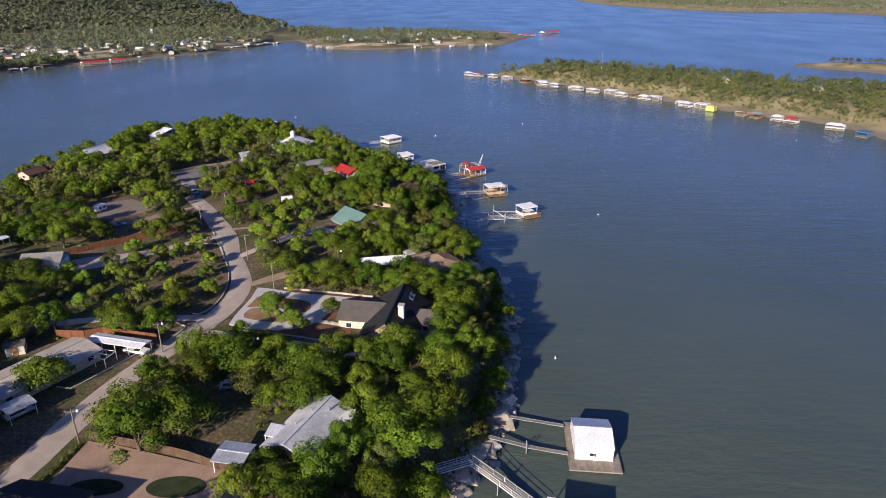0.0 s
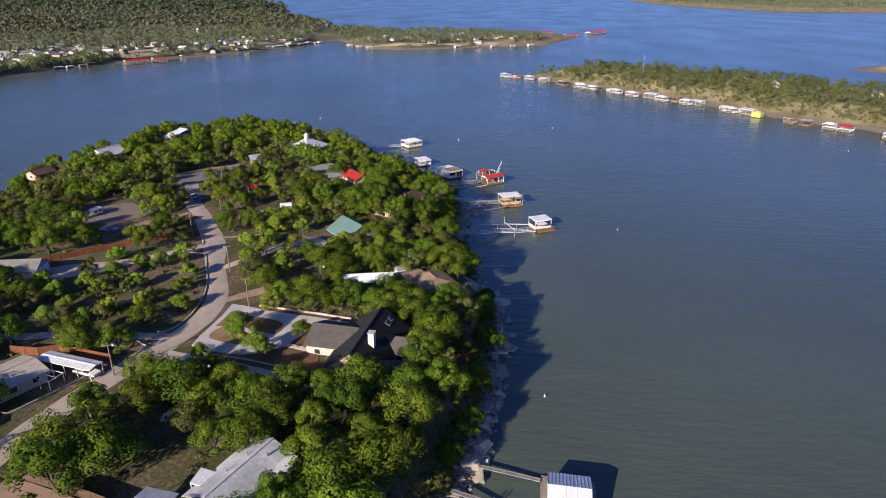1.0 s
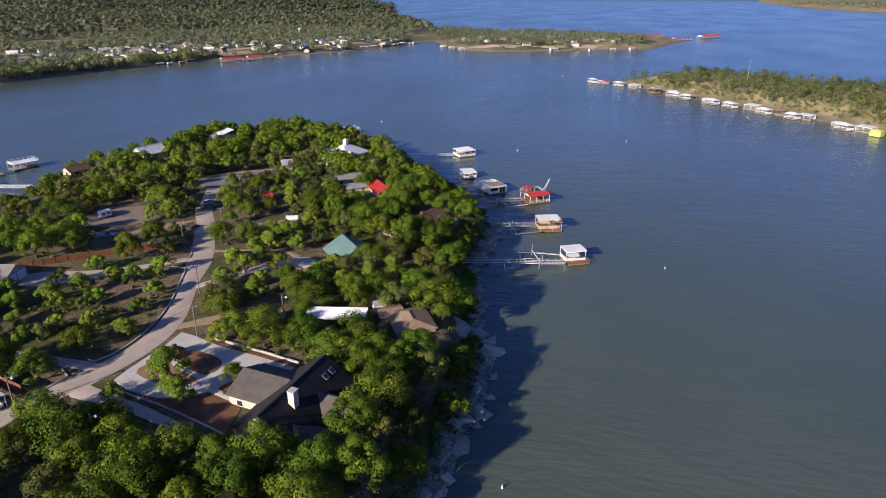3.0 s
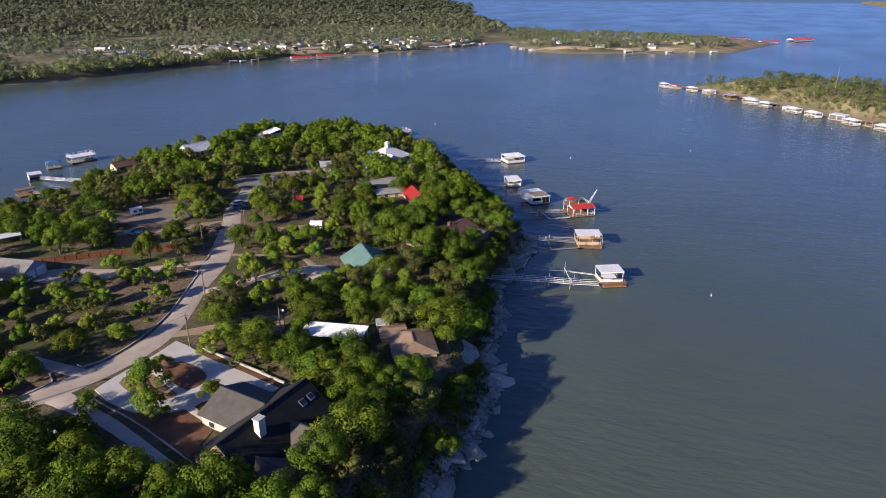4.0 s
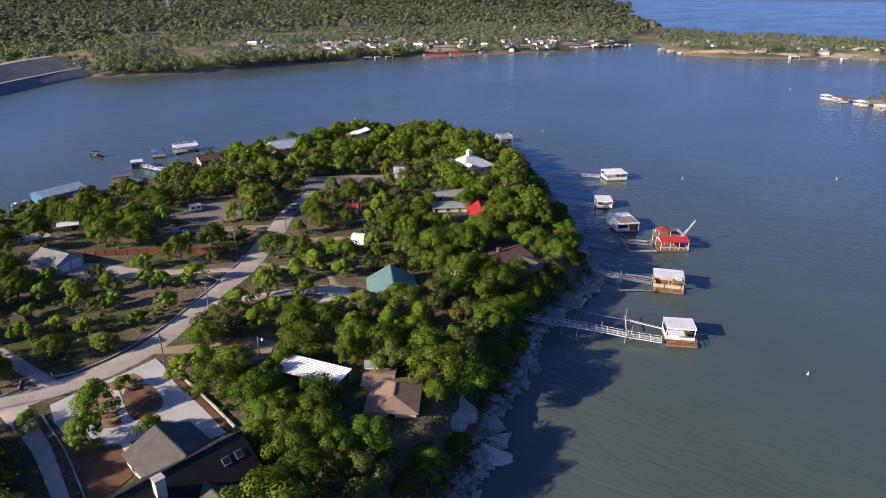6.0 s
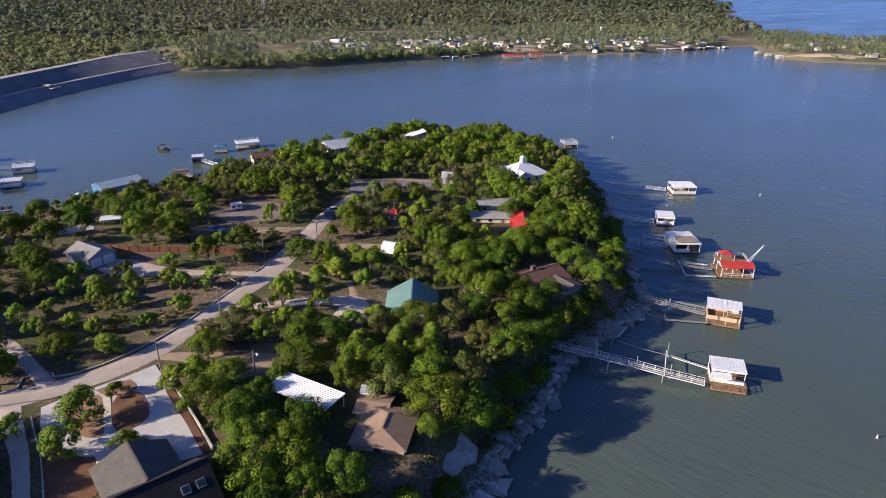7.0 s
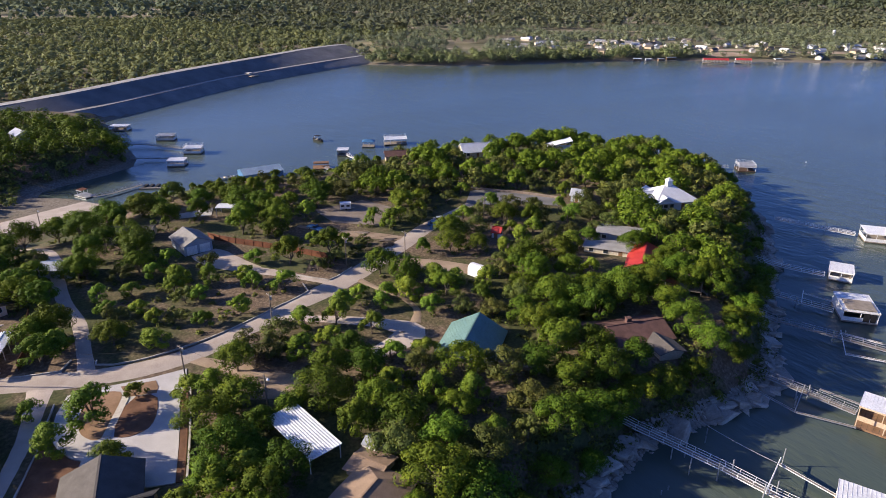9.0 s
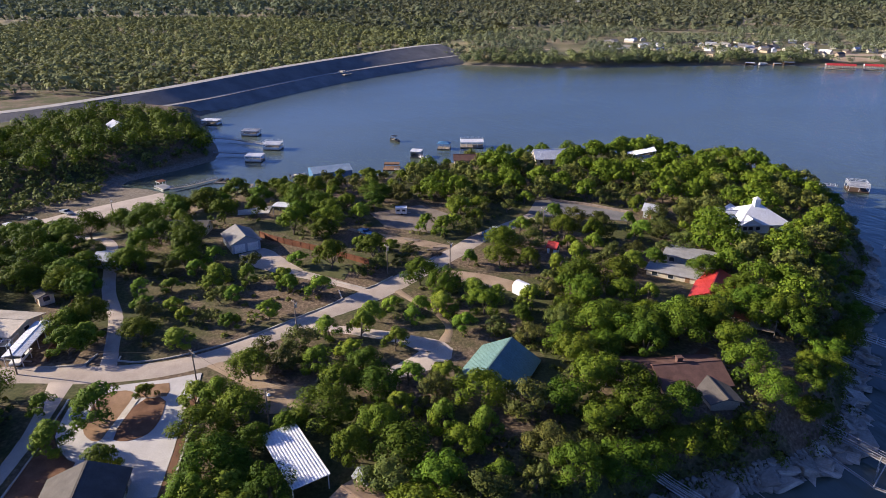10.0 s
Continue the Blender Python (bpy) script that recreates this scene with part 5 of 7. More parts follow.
def middle_houses():
    c = dwelling("carport", "wide white corrugated metal carport roof, ribbed and streaked", -16.5, 160.3, 12, "carport", gz(-16.5, 160.3))
    flat_roof(c, [(-6.6, -2.7, -0.1), (6.6, -2.7, -0.1), (6.6, 2.7, 0.0), (-6.6, 2.7, 0.0)][::1], 2.75, WHITE_METAL, thick=0.08)
    rr = c.children[0]
    g = ribs((-6.6, -2.7, 2.65), (-6.6, 2.7, 2.75), (6.6, 2.7, 2.75), (6.6, -2.7, 2.65), 0.45, 0.1, 0.16)
    part("roof_seams", g, WHITE_METAL, rr)
    b = dwelling("house", "low brown shingle hip roofed house among oaks", -0.8, 164.4, -58, z=gz(-6, 164) - 1.0)
    block(b, 9.8, 8.4, 2.3, 3.4, SHINGLE_TAN, TAN_WALL, hip=3.4)
    block(b, 5, 5, 2.3, 2.8, SHINGLE_TAN, TAN_WALL, -5.2, -3.4, 90, windows=False)
    s = dwelling("shed", "little silver metal garden shed", -9.8, 169, 35, "shed")
    block(s, 2.6, 2.4, 1.9, 2.4, GREY_METAL, WHITE_METAL, over=0.1, windows=False)
    g2 = dwelling("house", "tall gabled house with a blue green metal roof", -28.8, 198.6, 133, z=gz(-29.6, 199.4) - 0.9)
    block(g2, 11.2, 11, 1.8, 4.9, GREEN_METAL, GREY_WALL, seams=0.6, windows=False)
    w = dwelling("house", "dark house with red brown shingles and a brick chimney", -15.4, 228.6, 76, z=gz(-17, 226) - 0.8)
    block(w, 12, 9.4, 2.3, 4.0, SHINGLE_BROWN, TAN_WALL)
    block(w, 11, 7.6, 2.4, 3.7, SHINGLE_BROWN, TAN_WALL, -10, 1.8, -10)
    block(w, 6, 5, 2.3, 3.0, SHINGLE_GREY, TAN_WALL, 2.5, -6.4, 90, windows=False)
    chm = part("chimney", Geo().box(-1.6, 0.3, 2.5, -0.6, 1.2, 4.7), SHINGLE_BROWN, w, "square brick chimney")
    part("chimney_cap", Geo().box(-1.7, 0.2, 4.7, -0.5, 1.3, 4.82), SHINGLE_BROWN, chm)
    r = dwelling("house", "house with a bright red metal roof joined to a grey wing", -40.4, 257.4, -51, z=gz(-39.6, 256.6) - 0.7)
    block(r, 14, 7.4, 2.3, 4.0, RED_METAL, CREAM_WALL, seams=0.6)
    block(r, 15, 6.4, 2.3, 2.6, FLAT_GREY, CREAM_WALL, -6.0, -8.0, 91)
    v = dwelling("house", "large white metal roofed house with a cupola and several gables", -71.6, 300, 72)
    block(v, 15, 13, 2.8, 6.4, WHITE_METAL, WHITE_PAINT, hip=6.6)
    block(v, 11, 6.4, 2.7, 4.6, WHITE_METAL, WHITE_PAINT, -9.5, 0.5, 0)
    block(v, 13, 5.6, 2.7, 4.4, WHITE_METAL, WHITE_PAINT, -4.0, 0, 90)
    cu = part("cupola", Geo().box(-0.8, -0.8, 5.6, 0.8, 0.8, 7.9), WHITE_PAINT, v, "square white cupola")
    part("cupola_roof", Geo().add([(-1.0, -1.0, 7.9), (1.0, -1.0, 7.9), (1.0, 1.0, 7.9), (-1.0, 1.0, 7.9), (0, 0, 8.8)], [(3, 2, 1, 0), (0, 1, 4), (1, 2, 4), (2, 3, 4), (3, 0, 4)]), WHITE_METAL, cu)
    p = dwelling("shelter", "flat white metal porch shelter", -77.6, 297.4, 50, "shelter")
    block(p, 8, 5, 2.6, 2.9, WHITE_METAL, WHITE_PAINT, open_sides=True, seams=0.6, over=0.1)
    ga = dwelling("garage", "grey garage with a pale shingle roof and two white doors", -107.9, 160.2, 10.6)
    block(ga, 9.6, 7.4, 2.8, 4.5, SHINGLE_PALE, GREY_WALL, windows=False)
    for s in (-1, 1):
        d = part("garage_door", Geo().box(4.8, s * 1.7 - 1.35, 0, 4.87, s * 1.7 + 1.35, 2.3), WHITE_PAINT, ga, "white panelled garage door")
        for k in range(4):
            part("door_panel", Geo().box(4.87, s * 1.7 - 1.25, 0.08 + 0.56 * k, 4.9, s * 1.7 + 1.25, 0.58 + 0.56 * k), WHITE_PAINT, d)
    bl = dwelling("house", "low blue grey roofed house under oaks", -106.2, 129.4, 60)
    block(bl, 7.6, 5.4, 2.4, 3.2, GREY_METAL, GREY_WALL, over=0.5)
    rw = dwelling("house", "low house with a brown grey shingle roof under trees", -124, 147, 68)
    block(rw, 12, 5.6, 2.4, 3.3, SHINGLE_GREY, TAN_WALL)
    wp = dwelling("shelter", "small flat white shelter roof", -130.5, 174.6, 60, "shelter")
    block(wp, 5.6, 4.4, 2.9, 3.1, WHITE_METAL, WHITE_PAINT, open_sides=True, over=0.1)
    for x, y, rot, L, W, roof, wall, lab in ((-155, 280, 75, 12, 8, WHITE_METAL, CREAM_WALL, "white roofed lakeside house half hidden by trees"), (-139, 311, 60, 11, 8, WHITE_METAL, CREAM_WALL, "house under a tilted white roof plane at the point"),
                                             (-88, 277, 35, 3.8, 3.2, GREY_METAL, GREY_WALL, "small house with a pale grey roof"), (-56, 264.5, 40, 12, 7, FLAT_GREY, GREY_WALL, "long outbuilding with a flat grey roof"),
                                             (-128, 262, 60, 8, 6, SHINGLE_GREY, TAN_WALL, "small brown roofed cabin behind a court"), (-164, 248, 70, 8, 6, SHINGLE_BROWN, TAN_WALL, "brown cabin among dense trees")):
        o = dwelling("house", lab, x, y, rot)
        block(o, L, W, 2.6, 2.8 if roof == FLAT_GREY else 5.2 if x == -155 else 4.0, roof, wall, seams=0.6 if roof in (WHITE_METAL, GREY_METAL) else 0)
        if y == 311:
            flat_roof(o, [(-5, -3.4, -0.8), (5, -3.4, 1.7), (5, 3.4, 1.7), (-5, 3.4, -0.8)], 4.9, WHITE_METAL)


def small_buildings():
    w = dwelling("well_house", "tiny white hut with a bright red roof", -74, 235.6, 35, "hut")
    block(w, 2.4, 2.2, 2.0, 3.1, RED_METAL, WHITE_PAINT, over=0.3, windows=True)
    t = dwelling("storage_hut", "white storage hut with an arched roof", -55.6, 217.2, 20, "hut")
    n = 10
    arch = [(1.5 * math.cos(a), 1.5 + 1.3 * math.sin(a)) for a in np.linspace(0, math.pi, n)]
    prof = [(1.5, -0.3), *arch, (-1.5, -0.3)]
    k = len(prof)
    part("shell", Geo().add([(-1.9, y, z) for y, z in prof] + [(1.9, y, z) for y, z in prof], [tuple(range(k - 1, -1, -1)), tuple(range(k, 2 * k))] + [(i, (i + 1) % k, (i + 1) % k + k, i + k) for i in range(k)][::1]), WHITE_METAL, t)
    part("door", Geo().box(1.9, -0.6, 0, 1.96, 0.6, 2.0), GREY_WALL, t)
    r = dwelling("shed", "low dark red shed", -64.7, 203.2, 95, "shed")
    block(r, 3.6, 2.6, 1.8, 2.3, SHINGLE_BROWN, BROWN_WOOD, over=0.2, windows=False)
    tr = dwelling("trailer", "small white camping trailer", -116.8, 207.6, 70, "trailer")
    part("body", Geo().box(-1.7, -1.0, 0.5, 1.7, 1.0, 2.3), WHITE_PAINT, tr)
    part("roof", Geo().box(-1.75, -1.05, 2.3, 1.75, 1.05, 2.42), WHITE_METAL, tr)
    for s in (-1, 1):
        part("wheel", Geo().tube((0.2, s * 1.02, 0.35), (0.2, s * 0.75, 0.35), 0.35, n=12), RUBBER, tr)
        for kx in (-0.9, 0.8):
            part("window", Geo().box(kx - 0.5, min(s * 1.0, s * 1.03), 1.3, kx + 0.5, max(s * 1.0, s * 1.03), 1.9), GLASS, tr)
    part("drawbar", Geo().beam((1.7, 0, 0.6), (2.8, 0, 0.5), 0.12), STEEL, tr)
    top = [(6.5, 175), (6.3, 170.8), (8.4, 166), (11.4, 166.8), (10.5, 170.8), (10.9, 173.2), (9.6, 175.2)]
    tagged(part("slab", Geo().slab([(x, y, 0.5 * gz(x, y) + 0.5 * gz(9, 171) + 0.6) for x, y in top], 0.7), LIMESTONE), "broken tilted concrete slab on the bluff", "slab", kind="structure")


dark_house()
white_metal_house()
west_compound()
middle_houses()
small_buildings()


# ---------------------------------------------------------------- docks and boats
def rail(parent, pts, tall=1.0, gap=1.6, mat=WHITE_PAINT, bars=2, thick=0.07):
    """A handrail: posts and bars along points x, y, z."""
    for a, b in zip(pts, pts[1:]):
        a, b = Vector(a), Vector(b)
        n = max(1, int((b - a).length / gap))
        for k in range(n + 1):
            p = a.lerp(b, k / n)
            part("rail_post", Geo().beam(p, p + Vector((0, 0, tall)), thick), mat, parent)
        for j in range(bars):
            u = Vector((0, 0, tall * (j + 1) / bars))
            part("rail_bar", Geo().beam(a + u, b + u, thick), mat, parent)


def boards(parent, x0, y0, x1, y1, z, mat=DECK_WOOD, step=0.9, thick=0.1):
    """Deck boards across y, with open joints."""
    n = max(1, int((x1 - x0) / step))
    w = (x1 - x0) / n
    for k in range(n):
        part("deck_board", Geo().box(x0 + k * w + 0.02, y0, z - thick, x0 + (k + 1) * w - 0.02, y1, z), mat, parent)


def gangway(pts, wide=1.2, label="white steel gangway with handrails from the shore", posts=(), mat=WHITE_PAINT, name="gangway", railed=True):
    g = thing(name, label, "gangway", group="gangways")
    for a, b in zip(pts, pts[1:]):
        a, b = Vector(a), Vector(b)
        d = (b - a).normalized()
        s = d.cross(Vector((0, 0, 1))).normalized() * (wide / 2)
        part("walkway", Geo().beam(a, b, wide, 0.1), DECK_WOOD, g)
        for k in (-1, 1):
            part("truss", Geo().beam(a + s * k, b + s * k, 0.08, 0.16), mat, g)
            if railed:
                rail(g, [a + s * k, b + s * k], 1.0, 2.2, mat, 2, 0.06)
    for x, y, z0, z1 in posts:
        part("piling", Geo().tube((x, y, z0), (x, y, z1), 0.11), STEEL, g)
    return g


def cable(p, q, sag=0.3, r=0.05, mat=STEEL, name="mooring_pipe", label="thin pipe strut bracing a dock to the shore"):
    c = thing(name, label, "strut", group="dock struts")
    p, q = Vector(p), Vector(q)
    last = p
    for k in range(1, 9):
        t = k / 8
        nxt = p.lerp(q, t) - Vector((0, 0, sag * 4 * t * (1 - t)))
        part("pipe", Geo().tube(last, nxt, r, n=6), mat, c)
        last = nxt


def dock(x, y, rot, L, W, label, roof="flat", roof_mat=WHITE_METAL, wall_mat=WHITE_PAINT, deck_mat=DECK_WOOD, tall=2.9, walls=(), upper=False, over=0.2, base_mat=None, name="boat_dock", roof_rect=None, group="boat docks"):
    """A floating dock: floats, joists, boards, corner posts, roof; walls name the closed sides w, e, s, n; upper adds a railed sun deck on the roof."""
    d = thing(name, label, "dock", x, y, 0, rot, group)
    hx, hy = L / 2, W / 2
    for k in range(3):
        fy = -hy + 0.5 + k * (W - 1.0) / 2
        part("float", Geo().box(-hx + 0.1, fy - 0.45, -0.35, hx - 0.1, fy + 0.45, 0.22), base_mat or RUBBER, d)
    part("joist_frame", Geo().box(-hx, -hy, 0.2, hx, -hy + 0.12, 0.5).box(-hx, hy - 0.12, 0.2, hx, hy, 0.5).box(-hx, -hy + 0.12, 0.2, -hx + 0.12, hy - 0.12, 0.5).box(hx - 0.12, -hy + 0.12, 0.2, hx, hy - 0.12, 0.5), deck_mat, d)
    boards(d, -hx + 0.13, -hy + 0.13, hx - 0.13, hy - 0.13, 0.5, deck_mat)
    rx0, ry0, rx1, ry1 = roof_rect or (-hx + 0.15, -hy + 0.15, hx - 0.15, hy - 0.15)
    z = 0.5 + tall
    nx2, ny2 = max(2, int((rx1 - rx0) / 2.6) + 1), max(2, int((ry1 - ry0) / 3.2) + 1)
    for i in range(nx2):
        for j in range(ny2):
            if i in (0, nx2 - 1) or j in (0, ny2 - 1):
                px, py = rx0 + (rx1 - rx0) * i / (nx2 - 1), ry0 + (ry1 - ry0) * j / (ny2 - 1)
                part("post", Geo().box(px - 0.07, py - 0.07, 0.5, px + 0.07, py + 0.07, z), wall_mat, d)
    for side in walls:
        low, high = 0.5, z - 0.05
        half = side.isupper()
        if half:
            high = 1.5
        c = {"w": (rx0 - 0.03, ry0, rx0 + 0.03, ry1), "e": (rx1 - 0.03, ry0, rx1 + 0.03, ry1), "s": (rx0, ry0 - 0.03, rx1, ry0 + 0.03), "n": (rx0, ry1 - 0.03, rx1, ry1 + 0.03)}[side.lower()]
        part("wall", Geo().box(c[0], c[1], low, c[2], c[3], high), wall_mat, d)
    if roof == "flat":
        r = part("roof", Geo().slab([(rx0 - over, ry0 - over, z), (rx1 + over, ry0 - over, z), (rx1 + over, ry1 + over, z + 0.15), (rx0 - over, ry1 + over, z + 0.15)], 0.16), roof_mat, d)
        part("roof_seams", ribs((rx0 - over, ry0 - over, z), (rx1 + over, ry0 - over, z), (rx1 + over, ry1 + over, z + 0.15), (rx0 - over, ry1 + over, z + 0.15), 0.55, 0.035, 0.07), roof_mat, r)
        part("fascia", Geo().box(rx0 - over, ry0 - over - 0.04, z - 0.34, rx1 + over, ry0 - over, z - 0.02), wall_mat, d)
    elif roof in ("gable", "hip"):
        hipw = (ry1 - ry0) * 0.42 if roof == "hip" else 0.0
        cx, cy = (rx0 + rx1) / 2, (ry0 + ry1) / 2
        ox, oy = (rx1 - rx0) / 2 + over, (ry1 - ry0) / 2 + over
        rz = z + oy * 0.32
        k = ox - hipw
        for s in (-1, 1):
            q = [(cx - ox, cy - oy, z), (cx + ox, cy - oy, z), (cx + k, cy, rz), (cx - k, cy, rz)] if s < 0 else [(cx + ox, cy + oy, z), (cx - ox, cy + oy, z), (cx - k, cy, rz), (cx + k, cy, rz)]
            rs = part("roof_slope", Geo().slab(q, 0.12), roof_mat, d)
            if not hipw:
                part("roof_seams", ribs(*q, 0.55), roof_mat, rs)
            q = [(cx + s * ox, cy - s * oy, z), (cx + s * ox, cy + s * oy, z), (cx + s * k, cy, rz)]
            part("roof_slope" if hipw else "gable", Geo().slab(q, 0.1) if hipw else Geo().add([*q, (q[2][0] - s * 0.05, q[2][1], q[2][2] - 0.02)], [(0, 1, 2)]), roof_mat if hipw else wall_mat, d)
    if upper:
        u = [(rx0, ry0, z + 0.1), (rx1, ry0, z + 0.1), (rx1, ry1, z + 0.1), (rx0, ry1, z + 0.1), (rx0, ry0, z + 0.1)]
        rail(d, u, 1.0, 1.6, wall_mat, 2, 0.07)
    return d


def boat(x, y, rot, L, label, hull=WHITE_PAINT, z=0.0, canopy=False, name="motor_boat"):
    b = thing(name, label, "boat", x, y, z, rot)
    w = L * 0.36
    st = [(-0.5, 0.85), (-0.2, 1.0), (0.15, 0.95), (0.38, 0.6), (0.5, 0.04)]
    v, f = [], []
    for s, k in st:
        for q, zz in ((-k * w / 2, 0.75), (-k * w * 0.36, 0.0), (0, -0.2), (k * w * 0.36, 0.0), (k * w / 2, 0.75)):
            v.append((s * L, q, zz * L / 6 + (0.12 if s > 0.3 else 0)))
    for i in range(len(st) - 1):
        for j in range(4):
            a = i * 5 + j
            f.append((a, a + 5, a + 6, a + 1))
    f.append((0, 1, 2, 3, 4))
    part("hull", Geo().add(v, f), hull, b)
    part("deck", Geo().add([(-0.5 * L, -0.38 * w, 0.085 * L), (-0.2 * L, -0.45 * w, 0.085 * L), (0.15 * L, -0.42 * w, 0.085 * L), (0.4 * L, -0.2 * w, 0.11 * L), (0.4 * L, 0.2 * w, 0.11 * L), (0.15 * L, 0.42 * w, 0.085 * L), (-0.2 * L, 0.45 * w, 0.085 * L), (-0.5 * L, 0.38 * w, 0.085 * L)], [(0, 1, 2, 3, 4, 5, 6, 7)]), STEEL, b)
    part("windscreen", Geo().box(0.06 * L, -0.3 * w, 0.085 * L, 0.09 * L, 0.3 * w, 0.2 * L), GLASS, b)
    part("outboard_motor", Geo().box(-0.56 * L, -0.08 * w, 0.0, -0.49 * L, 0.08 * w, 0.19 * L), RUBBER, b)
    part("seat", Geo().box(-0.2 * L, -0.3 * w, 0.085 * L, -0.1 * L, 0.3 * w, 0.15 * L), CREAM_WALL, b)
    if canopy:
        for sx in (-0.25, 0.1):
            for sy in (-0.4, 0.4):
                part("canopy_post", Geo().beam((sx * L, sy * w, 0.08 * L), (sx * L, sy * w, 0.36 * L), 0.05), STEEL, b)
        part("canopy", Geo().box(-0.3 * L, -0.46 * w, 0.36 * L, 0.15 * L, 0.46 * w, 0.375 * L), canopy, b)
    return b


def east_docks():
    d = dock(27.6, 97.6, -5, 9.2, 13.4, "wide plank dock carrying a white metal boathouse", roof="gable", walls="wesn", tall=2.6, roof_rect=(-3.4, -3.9, 3.2, 4.6), over=0.15)
    part("window", Geo().box(-0.9, -3.97, 1.4, 0.2, -3.93, 2.0), GLASS, d)
    gangway([(23.4, 103.2, 0.7), (11.6, 105.6, 1.2)], 0.7, "narrow plank gangway on pipes", mat=STEEL, railed=False)
    gangway([(22.9, 95.2, 0.7), (15.8, 96.8, 0.9), (8.6, 98.2, 2.0)], 0.8, "narrow plank gangway on pipes", [(15.4, 96.0, -2, 2.4), (15.6, 97.6, -2, 1.6)], STEEL, railed=False)
    dock(20.0, 76.4, -12, 8, 9, "white roofed boat dock at the end of a trussed gangway", tall=2.8)
    gangway([(15.6, 81.2, 1.0), (10.2, 86.4, 1.6), (5, 90.6, 2.6), (-1, 86, 4.4)], 1.3, "white trussed steel gangway", [(9.4, 85.6, -2, 2.6), (10.8, 87.2, -2, 2.6)])
    # six docks in a row
    d6 = dock(31.2, 228.2, 27, 6.6, 7.6, "two level brown decked boat dock with white roof", deck_mat=BROWN_WOOD, wall_mat=WHITE_PAINT, walls="WS", tall=3.0, roof_rect=(-3.1, -1.0, 3.1, 3.6))
    part("side_roof", Geo().slab([(-3.2, -3.2, 2.8), (0.4, -3.2, 2.8), (0.4, -1.3, 3.0), (-3.2, -1.3, 3.0)], 0.12), WHITE_METAL, d6, "small white lean-to roof")
    rail(d6, [(-3.2, -3.7, 0.5), (3.2, -3.7, 0.5), (3.2, 3.7, 0.5)], 1.0, 1.4, BROWN_WOOD, 2, 0.08)
    gangway([(28.6, 223.4, 0.9), (21.8, 220.8, 1.3), (15.1, 218.6, 1.8), (8.4, 215.9, 2.3), (1.6, 213.0, 2.8), (-1.2, 211.8, 3.2), (-10.4, 210.6, 6.6)], 1.3, "long white trussed steel gangway climbing to the bluff",
            [(21.6, 219.6, -3, 3.4), (22.2, 221.9, -3, 3.4), (15.2, 217.2, -3, 3.6), (15.8, 219.8, -3, 3.6), (8, 214.8, -3, 3.4), (8.8, 217.2, -3, 3.4)])
    gangway([(27.4, 229.6, 0.9), (18.8, 227.6, 1.6)], 0.5, "narrow white pipe catwalk beside a dock", railed=False)
    cable((18.8, 227.6, 1.6), (6, 224.5, 2.4))
    cable((18.1, 228.9, 1.9), (22.0, 219.2, 2.2), 0.0, 0.1, WHITE_PAINT)
    d5 = dock(20.8, 254.4, 20, 7.6, 7.6, "tan boarded boat dock with white roof and sun deck", deck_mat=BROWN_WOOD, wall_mat=TAN_WALL, walls="WNS", tall=3.1, roof_rect=(-3.7, -1.4, 3.7, 3.7))
    part("upper_deck", Geo().box(0.6, -3.6, 3.3, 3.7, -1.3, 3.5), BROWN_WOOD, d5)
    part("upper_bench", Geo().box(1.6, -2.6, 3.5, 3.0, -1.8, 4.2), WHITE_PAINT, d5)
    rail(d5, [(0.6, -3.6, 3.5), (3.6, -3.6, 3.5), (3.6, -1.4, 3.5)], 0.9, 1.2, TAN_WALL, 2)
    for px in (-3.6, 0.6, 3.6):
        part("post", Geo().box(px - 0.07, -3.67, 0.5, px + 0.07, -3.53, 3.4), TAN_WALL, d5)
    gangway([(16.9, 253.2, 0.8), (8.2, 250.6, 1.2), (-0.2, 247.6, 1.8), (-6.4, 243.8, 3.6)], 1.3, "railed wooden gangway to a dock", [(8.2, 248.4, -3, 3.0), (9, 251, -3, 3.0)], STEEL)
    gangway([(19.2, 249.0, 0.8), (11.3, 243.6, 1.0), (3.0, 242.4, 1.6)], 0.45, "narrow grey pipe catwalk beside a dock", mat=STEEL, railed=False)
    cable((11.4, 243.0, 1.5), (7.4, 252.3, 1.7), 0.0, 0.09)
    gangway([(15.8, 256.6, 0.8), (9.2, 254.4, 1.0)], 0.45, "narrow grey pipe catwalk beside a dock", mat=STEEL, railed=False)
    d4 = dock(12.2, 284.6, 36, 9.0, 9.4, "large two level boat dock with red metal roofs", roof="gable", roof_mat=RED_METAL, wall_mat=WHITE_PAINT, deck_mat=BROWN_WOOD, walls="", tall=2.7, roof_rect=(-4.1, -4.5, 4.3, 0.2))
    rail(d4, [(-4.3, -4.6, 0.5), (4.4, -4.6, 0.5), (4.4, 4.4, 0.5)], 1.0, 1.4, WHITE_PAINT, 2)
    part("upper_deck", Geo().box(-4.2, 0.3, 3.0, 4.3, 4.5, 3.2), BROWN_WOOD, d4)
    rail(d4, [(-3.8, 4.2, 3.2), (3.9, 4.2, 3.2), (3.9, -0.1, 3.2)], 1.0, 1.5, WHITE_PAINT, 2)
    for px in (-3.7, 0, 3.8):
        part("post", Geo().box(px - 0.07, 4.13, 0.5, px + 0.07, 4.27, 3.0), WHITE_PAINT, d4)
